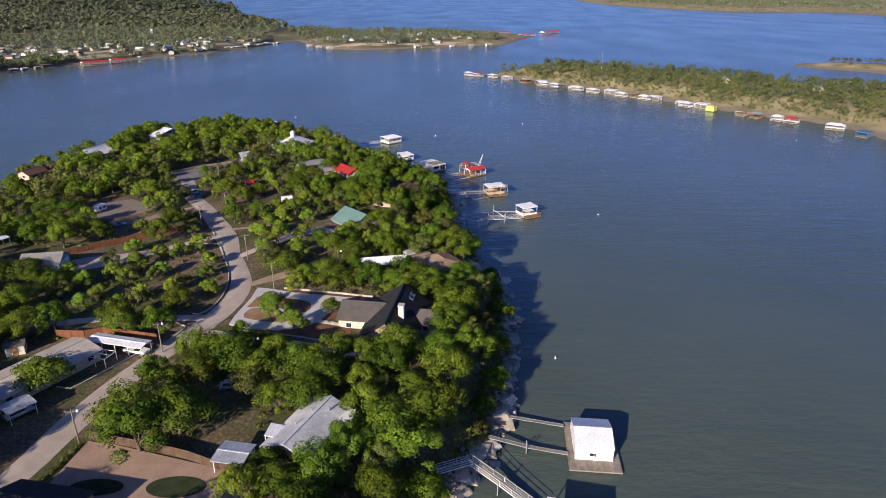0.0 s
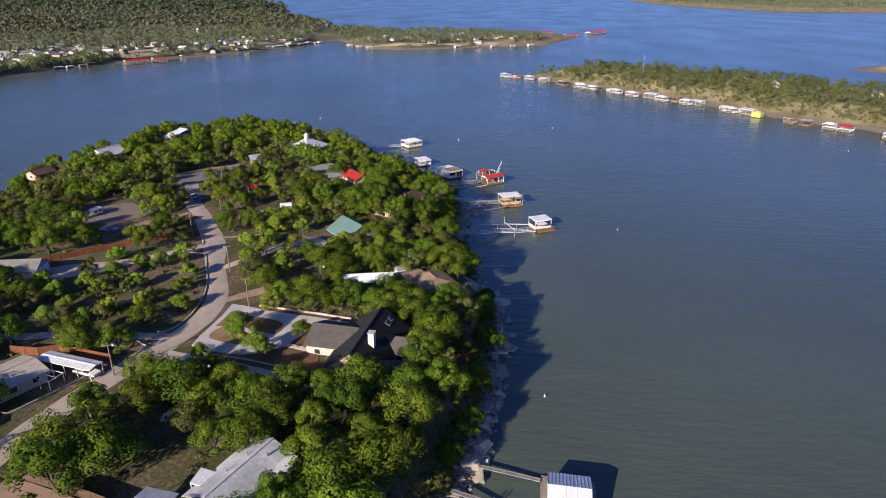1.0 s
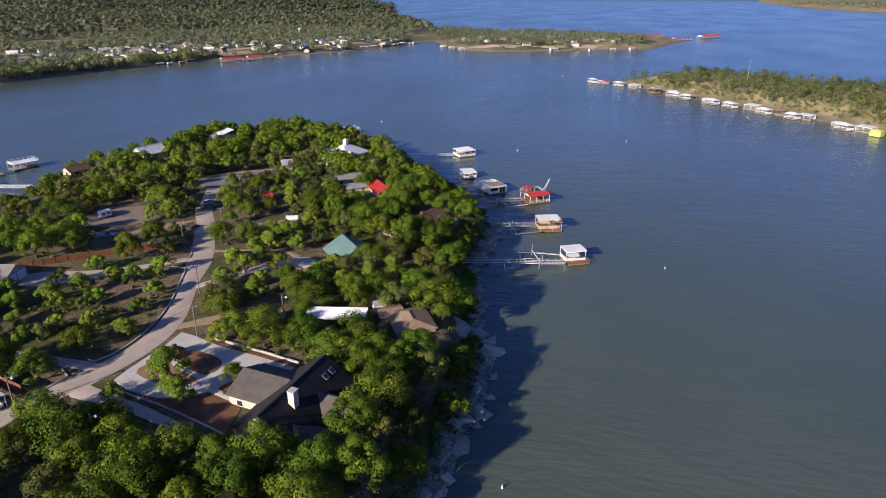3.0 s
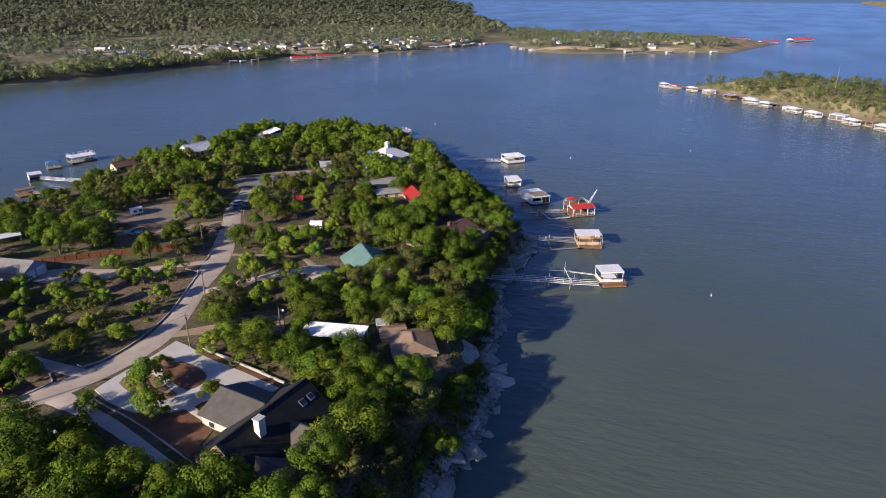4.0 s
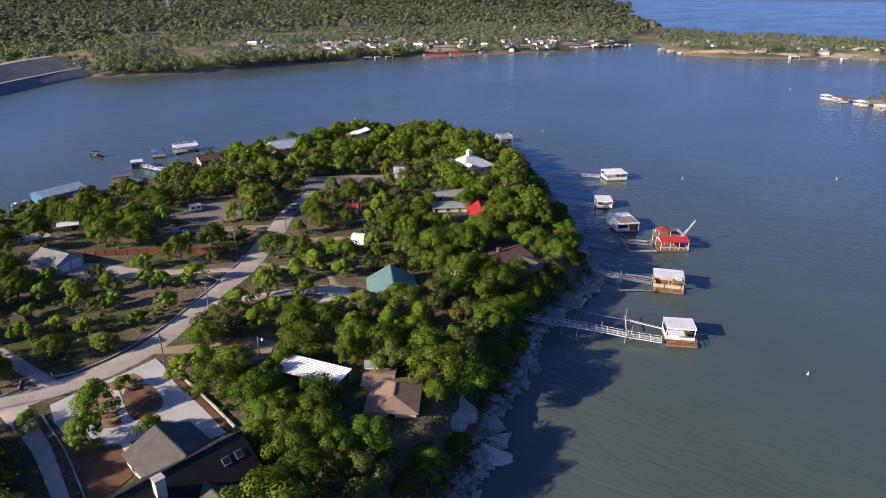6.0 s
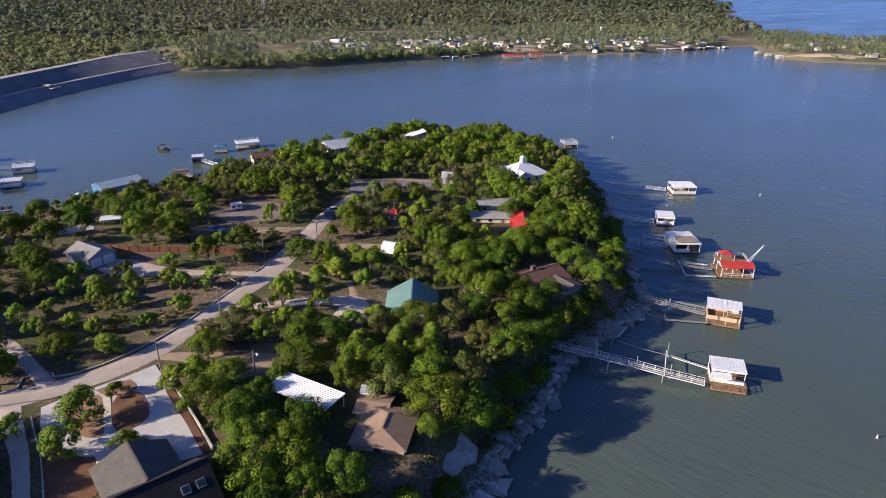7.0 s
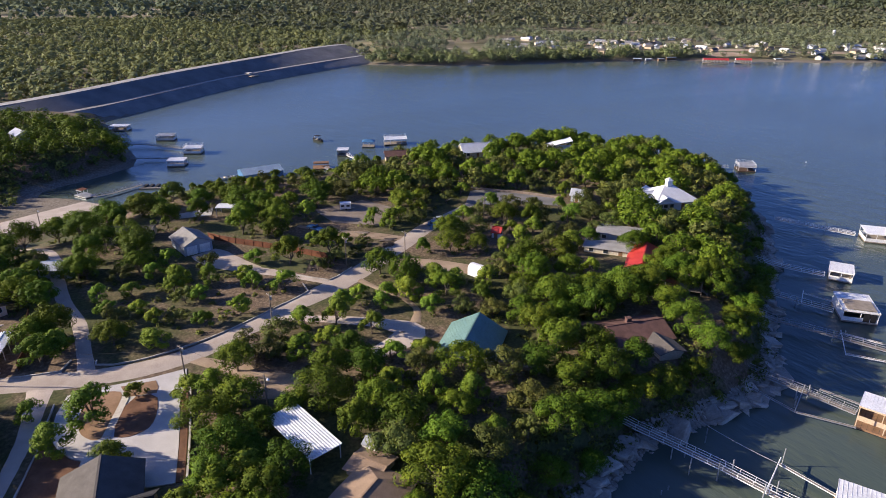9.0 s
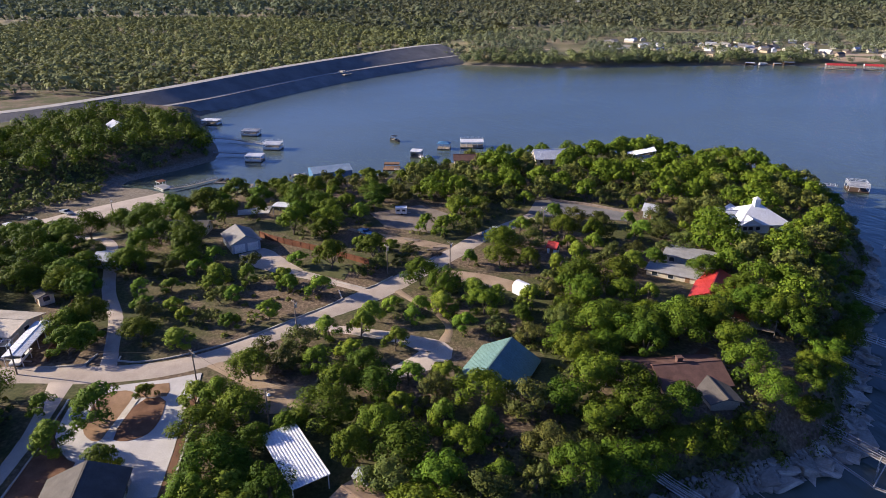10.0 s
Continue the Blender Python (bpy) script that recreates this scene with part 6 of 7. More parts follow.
    part("umbrella_roof", Geo().add([(-3.4, 0.4, 4.9), (0.4, 0.4, 4.9), (0.4, 3.8, 4.9), (-3.4, 3.8, 4.9), (-1.5, 2.1, 5.8)], [(0, 1, 4), (1, 2, 4), (2, 3, 4), (3, 0, 4), (3, 2, 1, 0)]), RED_METAL, d4, "red pyramid shade roof on the upper deck")
    for px, py in ((-3.3, 0.5), (0.3, 0.5), (0.3, 3.7), (-3.3, 3.7)):
        part("post", Geo().box(px - 0.06, py - 0.06, 3.2, px + 0.06, py + 0.06, 4.9), WHITE_PAINT, d4)
    part("boom", Geo().beam((3.9, 0.6, 3.2), (8.6, 3.0, 7.4), 0.14), WHITE_PAINT, d4, "white lifting boom")
    part("boom", Geo().beam((3.9, -0.6, 3.2), (8.6, 3.0, 7.4), 0.12), WHITE_PAINT, d4, "white lifting boom")
    gangway([(8.0, 281.0, 0.8), (-0.3, 276.8, 1.2), (-11.1, 270.6, 1.8), (-17, 266, 4)], 1.2, "grey steel gangway to the red roofed dock", [(-0.8, 275.6, -3, 2.8), (0.3, 278, -3, 2.8)], STEEL)
    gangway([(10.8, 276.8, 0.8), (4.3, 271.6, 1.0)], 0.5, "narrow white pipe catwalk beside a dock", railed=False)
    gangway([(5.8, 283.2, 0.8), (-1.4, 279.5, 1.0)], 0.5, "narrow white pipe catwalk beside a dock", railed=False)
    cable((-1.8, 280.3, 1.3), (4.9, 270.6, 1.3), 0.0, 0.1, WHITE_PAINT)
    d3 = dock(-5.9, 293, 43, 7.6, 10, "white boxy boathouse with a flat roof and grey sun deck", walls="wenS", tall=2.7)
    part("sun_deck", Geo().box(-3.0, -4.6, 3.36, 3.2, 0.8, 3.5), DECK_WOOD, d3)
    # near-black plates paint the shade of two open boat bays
    part("door", Geo().box(0.6, -4.95, 0.6, 1.9, -4.9, 2.7), DARK, d3)
    part("door", Geo().box(2.1, -4.95, 0.6, 3.3, -4.9, 2.7), DARK, d3)
    gangway([(-8.4, 288.6, 0.8), (-14.8, 285.4, 1.2), (-22.8, 281.4, 1.8), (-28, 279, 4)], 1.1, "white gangway to a boathouse", [(-15.2, 284.4, -3, 2.8)])
    gangway([(-9.8, 294.0, 0.8), (-17.8, 291.3, 1.0)], 0.45, "narrow white pipe catwalk beside a boathouse", railed=False)
    cable((-18.2, 292.0, 1.3), (-14.2, 285.0, 1.3), 0.0, 0.1, WHITE_PAINT)
    dock(-19.6, 310.8, 31, 5.6, 6.6, "small white boathouse with a flat tilted roof", walls="WENS", tall=2.5)
    gangway([(-21.6, 306.8, 0.8), (-28.4, 302, 1.2), (-36, 297, 2.4)], 1.0, "thin white gangway to a small boathouse")
    dock(-29.8, 348.6, 42, 8.8, 7.4, "white boathouse with a wide pale roof", walls="WENS", tall=2.7)
    gangway([(-34.6, 344.6, 0.8), (-42.6, 340, 1.2), (-54, 332, 2.4)], 1.0, "white gangway to a wide boathouse", [(-42.2, 341.2, -3, 3)])
    fd = dock(-103, 384, 50, 7, 7.4, "open boat dock with a dark low roof and white rails", tall=1.9, walls="", roof_mat=STEEL, deck_mat=DARK_WOOD, upper=True)
    gangway([(-107.6, 379, 0.8), (-111, 366, 1.8)], 1.0, "short gangway off the point")


def west_docks():
    dock(-194.6, 227.4, 70, 7, 6, "brown wooden deck dock with low benches", deck_mat=BROWN_WOOD, wall_mat=BROWN_WOOD, roof_mat=BROWN_WOOD, tall=1.6, roof_rect=(-3, 0.4, 3, 2.6))
    gangway([(-191, 228, 0.7), (-181, 227, 2.2)], 1.0, "plank gangway to a deck", mat=STEEL)
    dock(-211, 244, 60, 5, 5, "small white boathouse at the end of a gangway", walls="wn", tall=2.4)
    gangway([(-208.6, 244.6, 0.7), (-198, 244.6, 1.0), (-184, 244, 2.2)], 1.0, "long white gangway with rails")
    dock(-220.6, 261, 60, 6, 5, "boat dock with a faded blue roof", roof="hip", roof_mat=BLUE_METAL, tall=2.3)
    dock(-219.8, 275, 70, 11, 6.5, "long boat dock with a flat white roof deck", tall=2.4, upper=True)
    dock(-191.4, 200.6, 92, 16, 9.6, "long blue metal boathouse with a pale blue roof", roof="gable", roof_mat=PALE_BLUE, wall_mat=BLUE_METAL, walls="wesn", tall=3.0)
    boat(-197.6, 188.6, 100, 6.5, "white cabin boat moored beside a blue boathouse")
    boat(-181, 211, 80, 5.0, "red and white speed boat at the bank", RED_METAL)
    dock(-319.8, 160, 60, 9.5, 5.6, "white pontoon houseboat with a pink roof", roof_mat=WHITE_METAL, walls="WEN", tall=2.2, name="houseboat", group="houseboats")
    dock(-283.4, 178, 65, 8.6, 6, "white houseboat with a dark flat roof", roof_mat=STEEL, walls="WENS", tall=2.3, name="houseboat", group="houseboats")
    dock(-249, 185, 65, 8, 6.4, "two level white houseboat with a railed roof", walls="WENS", tall=2.4, upper=True, name="houseboat", group="houseboats")
    dock(-229, 174.6, 65, 7.4, 5.6, "white boat shelter with a flat roof", walls="S", tall=2.3, name="houseboat", group="houseboats")
    j = thing("jet_ski_dock", "dark floating dock with slips at the ramp", "dock", -200.6, 161.4, 0, 65)
    for k in range(4):
        part("finger", Geo().box(-4 + 2.3 * k, -2.6, -0.2, -2.9 + 2.3 * k, 2.6, 0.4), RUBBER, j)
    part("walkway", Geo().box(-4.4, -3.8, -0.2, 5.2, -2.6, 0.45), DECK_WOOD, j)
    gangway([(-203, 157.6, 0.6), (-196, 146, 0.7), (-194, 140, 1.0)], 1.1, "low floating walkway from the ramp", mat=STEEL)
    b = dock(-200, 137.6, 30, 7, 4, "moored work barge with a cabin frame", deck_mat=STEEL, wall_mat=STEEL, roof_mat=FENCE_WOOD, tall=2.0, roof_rect=(-2.4, -1.4, 0.2, 1.0), name="work_barge")
    boat(-170.5, 98.5, 50, 6, "white boat on a trailer beside the ramp", z=1.6)
    boat(-244, 244, 20, 7, "small dark motor boat with a raised mast", RUBBER, canopy=DARK)
    gangway([(-238, 176, 0.8), (-244, 164, 1.0), (-246, 158, 1.4)], 1.0, "pipe gangway to a houseboat", mat=STEEL)
    gangway([(-256, 182, 0.8), (-272, 168, 1.0), (-278, 157, 1.4)], 1.0, "pipe gangway to houseboats", mat=STEEL)
    dock(-184.5, 172, 70, 8, 3, "low plank landing on posts", tall=1.2, roof_mat=DECK_WOOD, roof_rect=(-3.8, -1.3, -2.6, 1.3))


east_docks()
west_docks()


# ---------------------------------------------------------------- across the lake
def field(x, y, rx, ry, rot, mat, label):
    """An open field draped on the land, with a wavy outline."""
    n, k = 28, 6
    a = np.linspace(0, 2 * math.pi, n, endpoint=False)
    v, f = [], []
    edge = 1 + 0.16 * np.sin(3 * a + x) + 0.1 * np.sin(5 * a + y)
    for j in range(k + 1):
        s = edge * j / k
        px, py = rx * s * np.cos(a), ry * s * np.sin(a)
        c, d = math.cos(radians(rot)), math.sin(radians(rot))
        gx3, gy3 = x + px * c - py * d, y + px * d + py * c
        v.append(np.stack([gx3, gy3, np.array([gz(p, q) for p, q in zip(gx3, gy3)]) + 0.35 - 0.5 * (j == k)], 1))
    for j in range(k):
        for i in range(n):
            f.append((j * n + i, j * n + n + i, j * n + n + (i + 1) % n, j * n + (i + 1) % n))
    tagged(new("field", big_mesh("field", np.concatenate(v), np.array(f), mat, True)), label, "field", kind="structure")
    CLEARINGS.append((x, y, min(rx, ry) * 1.02))
    for s in (-1, 1):
        if rx > ry * 1.3:
            CLEARINGS.append((x + s * math.cos(radians(rot)) * (rx - ry), y + s * math.sin(radians(rot)) * (rx - ry), ry))


for x, y, rx, ry, rot in ((-766, 513, 34, 16, 60), (-894, 598, 46, 18, 50), (-736, 572, 26, 12, 50), (-650, 480, 30, 12, 50), (-1280, 834, 90, 26, 40), (-1400, 1670, 230, 60, 10), (-675, 1031, 40, 12, 30), (-542, 1221, 36, 12, 30), (-1047, 2602, 160, 60, 20), (-595, 513, 18, 8, 50),
                          (-1000, 900, 50, 16, 40), (-880, 1100, 40, 14, 35), (-1700, 1200, 140, 40, 30), (-2400, 2000, 260, 70, 25), (-2300, 900, 200, 60, 30), (-1600, 400, 90, 26, 60), (-660, 905, 34, 12, 40)):
    field(x, y, rx, ry, rot, HAY, "pale tan hay field among the woods")
for x, y, rx, ry, rot in ((-522, 715, 50, 15, 50), (-470, 760, 40, 14, 50), (-420, 790, 42, 14, 60), (-590, 780, 36, 12, 50), (-400, 752, 22, 9, 60), (-352, 850, 46, 7, 62), (-300, 945, 50, 7, 68), (-575, 600, 30, 9, 50), (-620, 640, 24, 8, 50), (-190, 1020, 34, 10, 130), (-120, 935, 40, 8, 10), (-20, 968, 50, 8, 24)):
    field(x, y, rx, ry, rot, BANK, "bare tan ground between lakeside houses")
CLEARINGS += [(-420, 760, 26), (-470, 700, 30), (-400, 820, 24), (-560, 520, 30), (-620, 640, 40), (-700, 800, 60), (-640, 440, 26)]
CLEARINGS += [(-268, 118, 6), (-260, 117, 4.5), (-480, 640, 22), (-455, 690, 20), (-520, 700, 30), (-440, 760, 26), (-505, 590, 18), (-560, 620, 26), (-380, 850, 20), (-345, 900, 18), (-500, 800, 34), (-600, 560, 30)]
woods("cove_woodland", [(-215, 86), (-222, 112), (-234, 130), (-244, 156), (-262, 158), (-290, 146), (-312, 118), (-306, 88), (-288, 66), (-250, 58)], 6.4, 4.6, 260, 0.4, LEAF_OAK, "dense green trees on the bank of the cove", 0.95, 0.5, 5)
woods("cove_brush", [(-166, 40), (-164, 80), (-180, 100), (-196, 117), (-204, 115), (-216, 119), (-230, 145), (-240, 156), (-262, 156), (-300, 150), (-312, 100), (-270, 30)], 2.7, 2.0, 36, 0.5, LEAF_DRY, "low brush along the cove bank", 0.95, 0.5, 6)
# leaves here and along the far waterline are painted pale for haze
woods("valley_woodland", [(-420, 60), (-410, 130), (-480, 210), (-540, 290), (-590, 370), (-760, 560), (-1250, 640), (-1250, -300), (-420, -300)], 10.0, 6.2, 46, 1.35, LEAF_VALLEY_HAZED, "thick green woodland below the dam, paled for haze", 0.95, 0.4, 8, 0.5)
# town, spit, inland and farthest-shore leaves have haze mixed into their green
woods("town_woodland", [(-560, 392), (-520, 425), (-490, 470), (-474, 520), (-460, 580), (-444, 645), (-420, 700), (-388, 735), (-300, 880), (-270, 1000), (-300, 1180), (-620, 1180), (-820, 700), (-760, 430)], 9.0, 5.4, 80, 0.85, LEAF_FAR_HAZED, "green trees among lakeside houses, greyed for haze", 0.74, 1.0, 4, 0.5)
woods("shoreline_woodland", [(-534, 400), (-514, 423), (-483, 468), (-470, 517), (-456, 578), (-440, 642), (-408, 706), (-420, 716), (-460, 660), (-482, 580), (-494, 520), (-510, 474), (-540, 430), (-556, 408)], 6.4, 6.4, 120, 0.75, LEAF_VALLEY_HAZED, "dark belt of trees at the far waterline, leaves paled for haze", 0.97, 0.4, 14)
woods("spit_woodland", [(-230, 1050), (-205, 990), (-150, 928), (-110, 915), (0, 965), (70, 1010), (90, 1080), (20, 1180), (-200, 1230), (-300, 1250)], 9.0, 5.2, 70, 0.8, LEAF_FAR_HAZED, "trees on the sandy spit", 0.7, 1.4, 6)
woods("inland_woodland", [(-760, 430), (-820, 700), (-620, 1180), (-300, 1180), (-320, 1380), (-520, 1740), (-1000, 1900), (-1900, 1500), (-2100, 500), (-1250, 300)], 16, 8.4, 24, 2.8, LEAF_FAR_HAZED, "green woodland rolling inland, greyed for haze", 0.74, 1.6, 9, 0.5)
woods("inland_woodland", [(-520, 1740), (-640, 2020), (-740, 2420), (-940, 2850), (-1400, 3640), (-4200, 4200), (-4600, 300), (-2100, 300), (-1900, 1500), (-1000, 1900)], 34, 15, 18, 5.0, LEAF_FAR_HAZED, "green woodland towards the horizon, greyed for haze", 0.74, 1.6, 10, 0.5)
woods("inland_woodland", [(-1250, 640), (-2100, 500), (-4600, 400), (-4600, -480), (-1250, -480)], 30, 13, 18, 4.4, LEAF_FAR_HAZED, "woodland far down the valley, paled for haze", 0.75, 0.4, 15, 0.5)
woods("island_woodland", ISLAND, 7.0, 4.3, 130, 0.5, LEAF_SCRUB, "grey olive low trees along the island", 0.6, 2.6, 11)
woods("island_brush", ISLAND, 3.6, 1.8, 26, 0.44, LEAF_DRY, "olive brush on the island slopes", 0.62, 1.5, 17)
woods("islet_woodland", ISLET, 8.0, 3.6, 60, 0.6, LEAF_SCRUB, "low olive scrub on a sandy islet", 0.5, 1.8, 12)
woods("shore_woodland", [(840, 3650), (900, 3010), (1070, 2550), (1290, 2560), (1440, 2480), (1420, 2180), (2400, 1900), (3200, 3200), (1500, 3900)], 26, 6, 14, 3.2, LEAF_FAR_HAZED, "dim woodland on the farthest shore, greyed for haze", 0.7, 1.6, 13)


def town():
    r = np.random.default_rng(21)
    palette = ((WHITE_METAL, CREAM_WALL, "small cream house with a white metal roof across the lake"), (SHINGLE_GREY, TAN_WALL, "small tan house with a brown grey roof across the lake"), (GREY_METAL, WHITE_PAINT, "small white house with a pale metal roof across the lake"), (SHINGLE_PALE, CREAM_WALL, "small cream house with a grey roof across the lake"), (SHINGLE_PALE, STONE_WALL, "small tan house across the lake"))
    made = []
    for k, (roof, wall, lab) in enumerate(palette):
        for L, W in ((9, 6), (11.5, 4.6)):
            h = thing("lake_house", lab, "house", group="houses of the far town")
            block(h, L, W, 2.7, 4.2, roof, wall, over=0.4, windows=False)
            made.append(h)
    used = [False] * len(made)
    spots = []
    for poly, n in (([(-500, 520), (-470, 560), (-452, 640), (-430, 690), (-396, 730), (-350, 800), (-420, 900), (-620, 820), (-640, 640)], 72), ([(-340, 810), (-285, 920), (-270, 1010), (-330, 1030), (-400, 900)], 26),
                    ([(-190, 985), (-150, 935), (-50, 955), (60, 1000), (40, 1100), (-120, 1120)], 20), ([(-470, 690), (-560, 660), (-610, 760), (-540, 800), (-440, 760)], 30), ([(150, 560), (230, 500), (280, 480), (260, 580)], 3)):
        lo, hi = np.min(poly, 0), np.max(poly, 0)
        p = r.uniform(lo, hi, (n * 8, 2))
        d = inside_distance(p[:, 0], p[:, 1], poly)
        got = 0
        for (x, y), a in zip(p, d):
            if a > 0 and got < n and all((x - u) ** 2 + (y - v) ** 2 > 13 ** 2 for u, v in spots):
                spots.append((x, y))
                got += 1
    for x, y in spots:
        k = int(r.integers(0, len(made)))
        m = pose(x, y, gz(x, y), 0, 0, float(r.uniform(0, 180)))
        if used[k]:
            copy_thing(made[k], m)
        else:
            made[k].matrix_basis = m
            used[k] = True


town()


def far_docks():
    spec = [(25, 638, 8, 0), (34, 632, 10, 1), (47, 622, 9, 0), (75, 590, 8, 2), (88, 572, 11, 0), (96, 562, 10, 0), (112, 544, 10, 0), (122, 532, 11, 0), (140, 512, 9, 0), (154, 498, 11, 0), (175, 468, 12, 0), (187, 452, 10, 3), (201, 435, 9, 4), (207, 427, 8, 2),
            (216, 417, 9, 0), (222, 411, 11, 5), (238, 390, 14, 0), (243, 370, 8, 6)]
    for x, y, L, k in spec:
        roof, wall, lab = ((WHITE_METAL, WHITE_PAINT, "white boathouse moored along the island"), (RED_METAL, WHITE_PAINT, "boathouse with a faded red roof"), (GREY_METAL, BROWN_WOOD, "brown boathouse with a grey roof"), (YELLOW_PAINT, YELLOW_PAINT, "bright lime yellow boathouse"),
                           (SHINGLE_TAN, TAN_WALL, "tan boathouse by the island beach"), (RED_METAL, WHITE_PAINT, "red and white boathouse"), (BLUE_METAL, BLUE_METAL, "blue covered boat dock"))[k]
        dock(x - 3.4, y - 2.4, -46 + (x * 7.3) % 26 - 13, L * (0.6 if k == 3 else 0.72 + (y * 3.7) % 0.3), 6 if k != 3 else 4.6, lab, roof="hip" if k in (0, 3, 5) else "flat", roof_mat=roof, wall_mat=wall, walls="WEN" if k != 3 else "wesn", tall=2.8, name="boathouse", group="boathouses along the island")
    r = np.random.default_rng(5)
    kinds = []
    for roof, wall, lab in ((WHITE_METAL, WHITE_PAINT, "white roofed boathouse on a far shore"), (GREY_METAL, BROWN_WOOD, "brown boathouse with a grey roof on a far shore"), (WHITE_METAL, BROWN_WOOD, "brown boathouse with a white roof on a far shore"), (SHINGLE_TAN, TAN_WALL, "tan boathouse on a far shore")):
        b = thing("boathouse", lab, "boathouse", group="boathouses along the far shores")
        part("deck", Geo().box(-5, -3.4, -0.3, 5, 3.4, 0.5), DECK_WOOD, b)
        part("roof", Geo().slab([(-4.6, -3.2, 3.3), (4.6, -3.2, 3.3), (4.6, 3.2, 3.6), (-4.6, 3.2, 3.6)], 0.3), roof, b)
        part("wall", Geo().box(-4.4, 2.9, 0.5, 4.4, 3.0, 3.2), wall, b)
        part("wall", Geo().box(-4.4, -3.0, 0.5, -4.3, 2.9, 3.2), wall, b)
        for px, py in ((-4.3, -3.0), (0, -3.0), (4.3, -3.0), (4.3, 2.8)):
            part("post", Geo().box(px - 0.12, py - 0.12, 0.5, px + 0.12, py + 0.12, 3.1), wall, b)
        kinds.append(b)
    used = set()
    spots = []
    for line, off, turn in (([(-366, 776), (-352, 812), (-340, 846), (-322, 880), (-298, 908), (-280, 942), (-267, 978), (-250, 1020)], 9.5, 62), ([(-436, 640), (-426, 668), (-412, 706)], 11, 60), ([(40, 628), (84, 580), (120, 540), (160, 495), (196, 446)], 17, -46),
                            ([(-206, 972), (-180, 938), (-142, 908)], 17, -50), ([(-64, 930), (10, 960), (86, 996)], 26, 22)):
        for x, y in resample(line, off)[1:-1]:
            spots.append((float(x + r.uniform(-2, 2)), float(y + r.uniform(-2, 2)), turn + float(r.uniform(-14, 14)), float(r.uniform(0.7, 1.1))))
    for x, y, a, s in spots:
        k = int(r.choice(4, p=[0.45, 0.2, 0.2, 0.15]))
        m = pose(x, y, 0, 0, 0, a) @ Matrix.Diagonal((s, s * 0.95, s * 0.9, 1))
        ob = copy_thing(kinds[k], m) if k in used else kinds[k]
        ob.matrix_basis = m
        used.add(k)
    for x, y, rot, L in ((-386, 712, 45, 24), (-372, 736, 45, 15)):
        dock(x + 8, y - 2, rot, L, 9, "long marina shed with a red metal roof", roof="gable", roof_mat=RED_METAL, tall=3.2, name="marina_shed", group="marina sheds")
    for x, y, rot, L, W in ((190, 1252, 55, 60, 13), (96, 1236, 20, 40, 9), (140, 1180, 40, 36, 8), (60, 1246, 10, 30, 8)):
        dock(x, y, rot, L, W, "long floating marina roof in bright red metal", roof="gable", roof_mat=RED_METAL, tall=3.4, name="marina_shed", group="marina sheds")
    mast = thing("radio_mast", "thin white radio mast on the island", "mast", 138, 590, gz(138, 590))
    part("shaft", Geo().tube((0, 0, -0.5), (0, 0, 19), 0.12, 0.05, 6), STEEL, mast)
    part("base", Geo().box(-0.5, -0.5, -0.4, 0.5, 0.5, 0.4), CONCRETE, mast)
    pylon = thing("lattice_pylon", "pale lattice power pylon standing over far woods", "pylon", -1446, 1091, gz(-1446, 1091))
    for sx in (-1, 1):
        for sy in (-1, 1):
            part("leg", Geo().beam((5 * sx, 5 * sy, -1), (0.6 * sx, 0.6 * sy, 44), 0.7), WHITE_PAINT, pylon)
    for h, w in ((30, 9), (36, 11), (42, 8)):
        part("crossarm", Geo().beam((-w, 0, h), (w, 0, h), 0.6), WHITE_PAINT, pylon)
    t = thing("water_tank", "white standpipe water tank above the trees", "water tank", -454, 1038, gz(-454, 1038))
    part("tank", Geo().tube((0, 0, 0), (0, 0, 10.5), 2.0, n=18), WHITE_METAL, t)
    part("tank_roof", Geo().tube((0, 0, 10.5), (0, 0, 11.2), 2.1, 0.4, n=18), WHITE_METAL, t)


far_docks()


# ---------------------------------------------------------------- fences, poles, vehicles and small things
def fence(pts, tall, mat, label, name="board_fence"):
    """Upright boards on two rails between posts."""
    f = thing(name, label, "fence", group="fences")
    r = resample(pts, 2.4)
    for i, (a, b) in enumerate(zip(r, r[1:])):
        za, zb = gz(*a), gz(*b)
        part("fence_post", Geo().box(a[0] - 0.07, a[1] - 0.07, za - 0.3, a[0] + 0.07, a[1] + 0.07, za + tall + 0.08), mat, f)
        top = tall * (1 + 0.02 * math.sin(3.1 * i))
        part("fence_panel", Geo().beam((*(a + (b - a) * 0.03), za + top / 2 + 0.03), (*(b - (b - a) * 0.03), zb + top / 2 + 0.03), 0.04, top), mat, f)
        part("fence_rail", Geo().beam((*a, za + tall * 0.8), (*b, zb + tall * 0.8), 0.09, 0.09), mat, f)
    return f


fence([(-113, 165.4), (-107, 169.4), (-96.9, 178.1), (-91.1, 182.8), (-82.1, 189.4)], 1.6, FENCE_WOOD, "orange stained board fence along a lawn")
fence([(-84, 123.2), (-77.8, 122.9), (-74.5, 124.4), (-61.4, 121.7)], 1.9, FENCE_WOOD, "orange stained board fence behind a carport")
fence([(-59.2, 89.4), (-47, 86.4), (-40.8, 84.6), (-35.6, 82.4), (-30.3, 81.2)], 1.8, DARK_WOOD, "brown board fence round a paved yard")


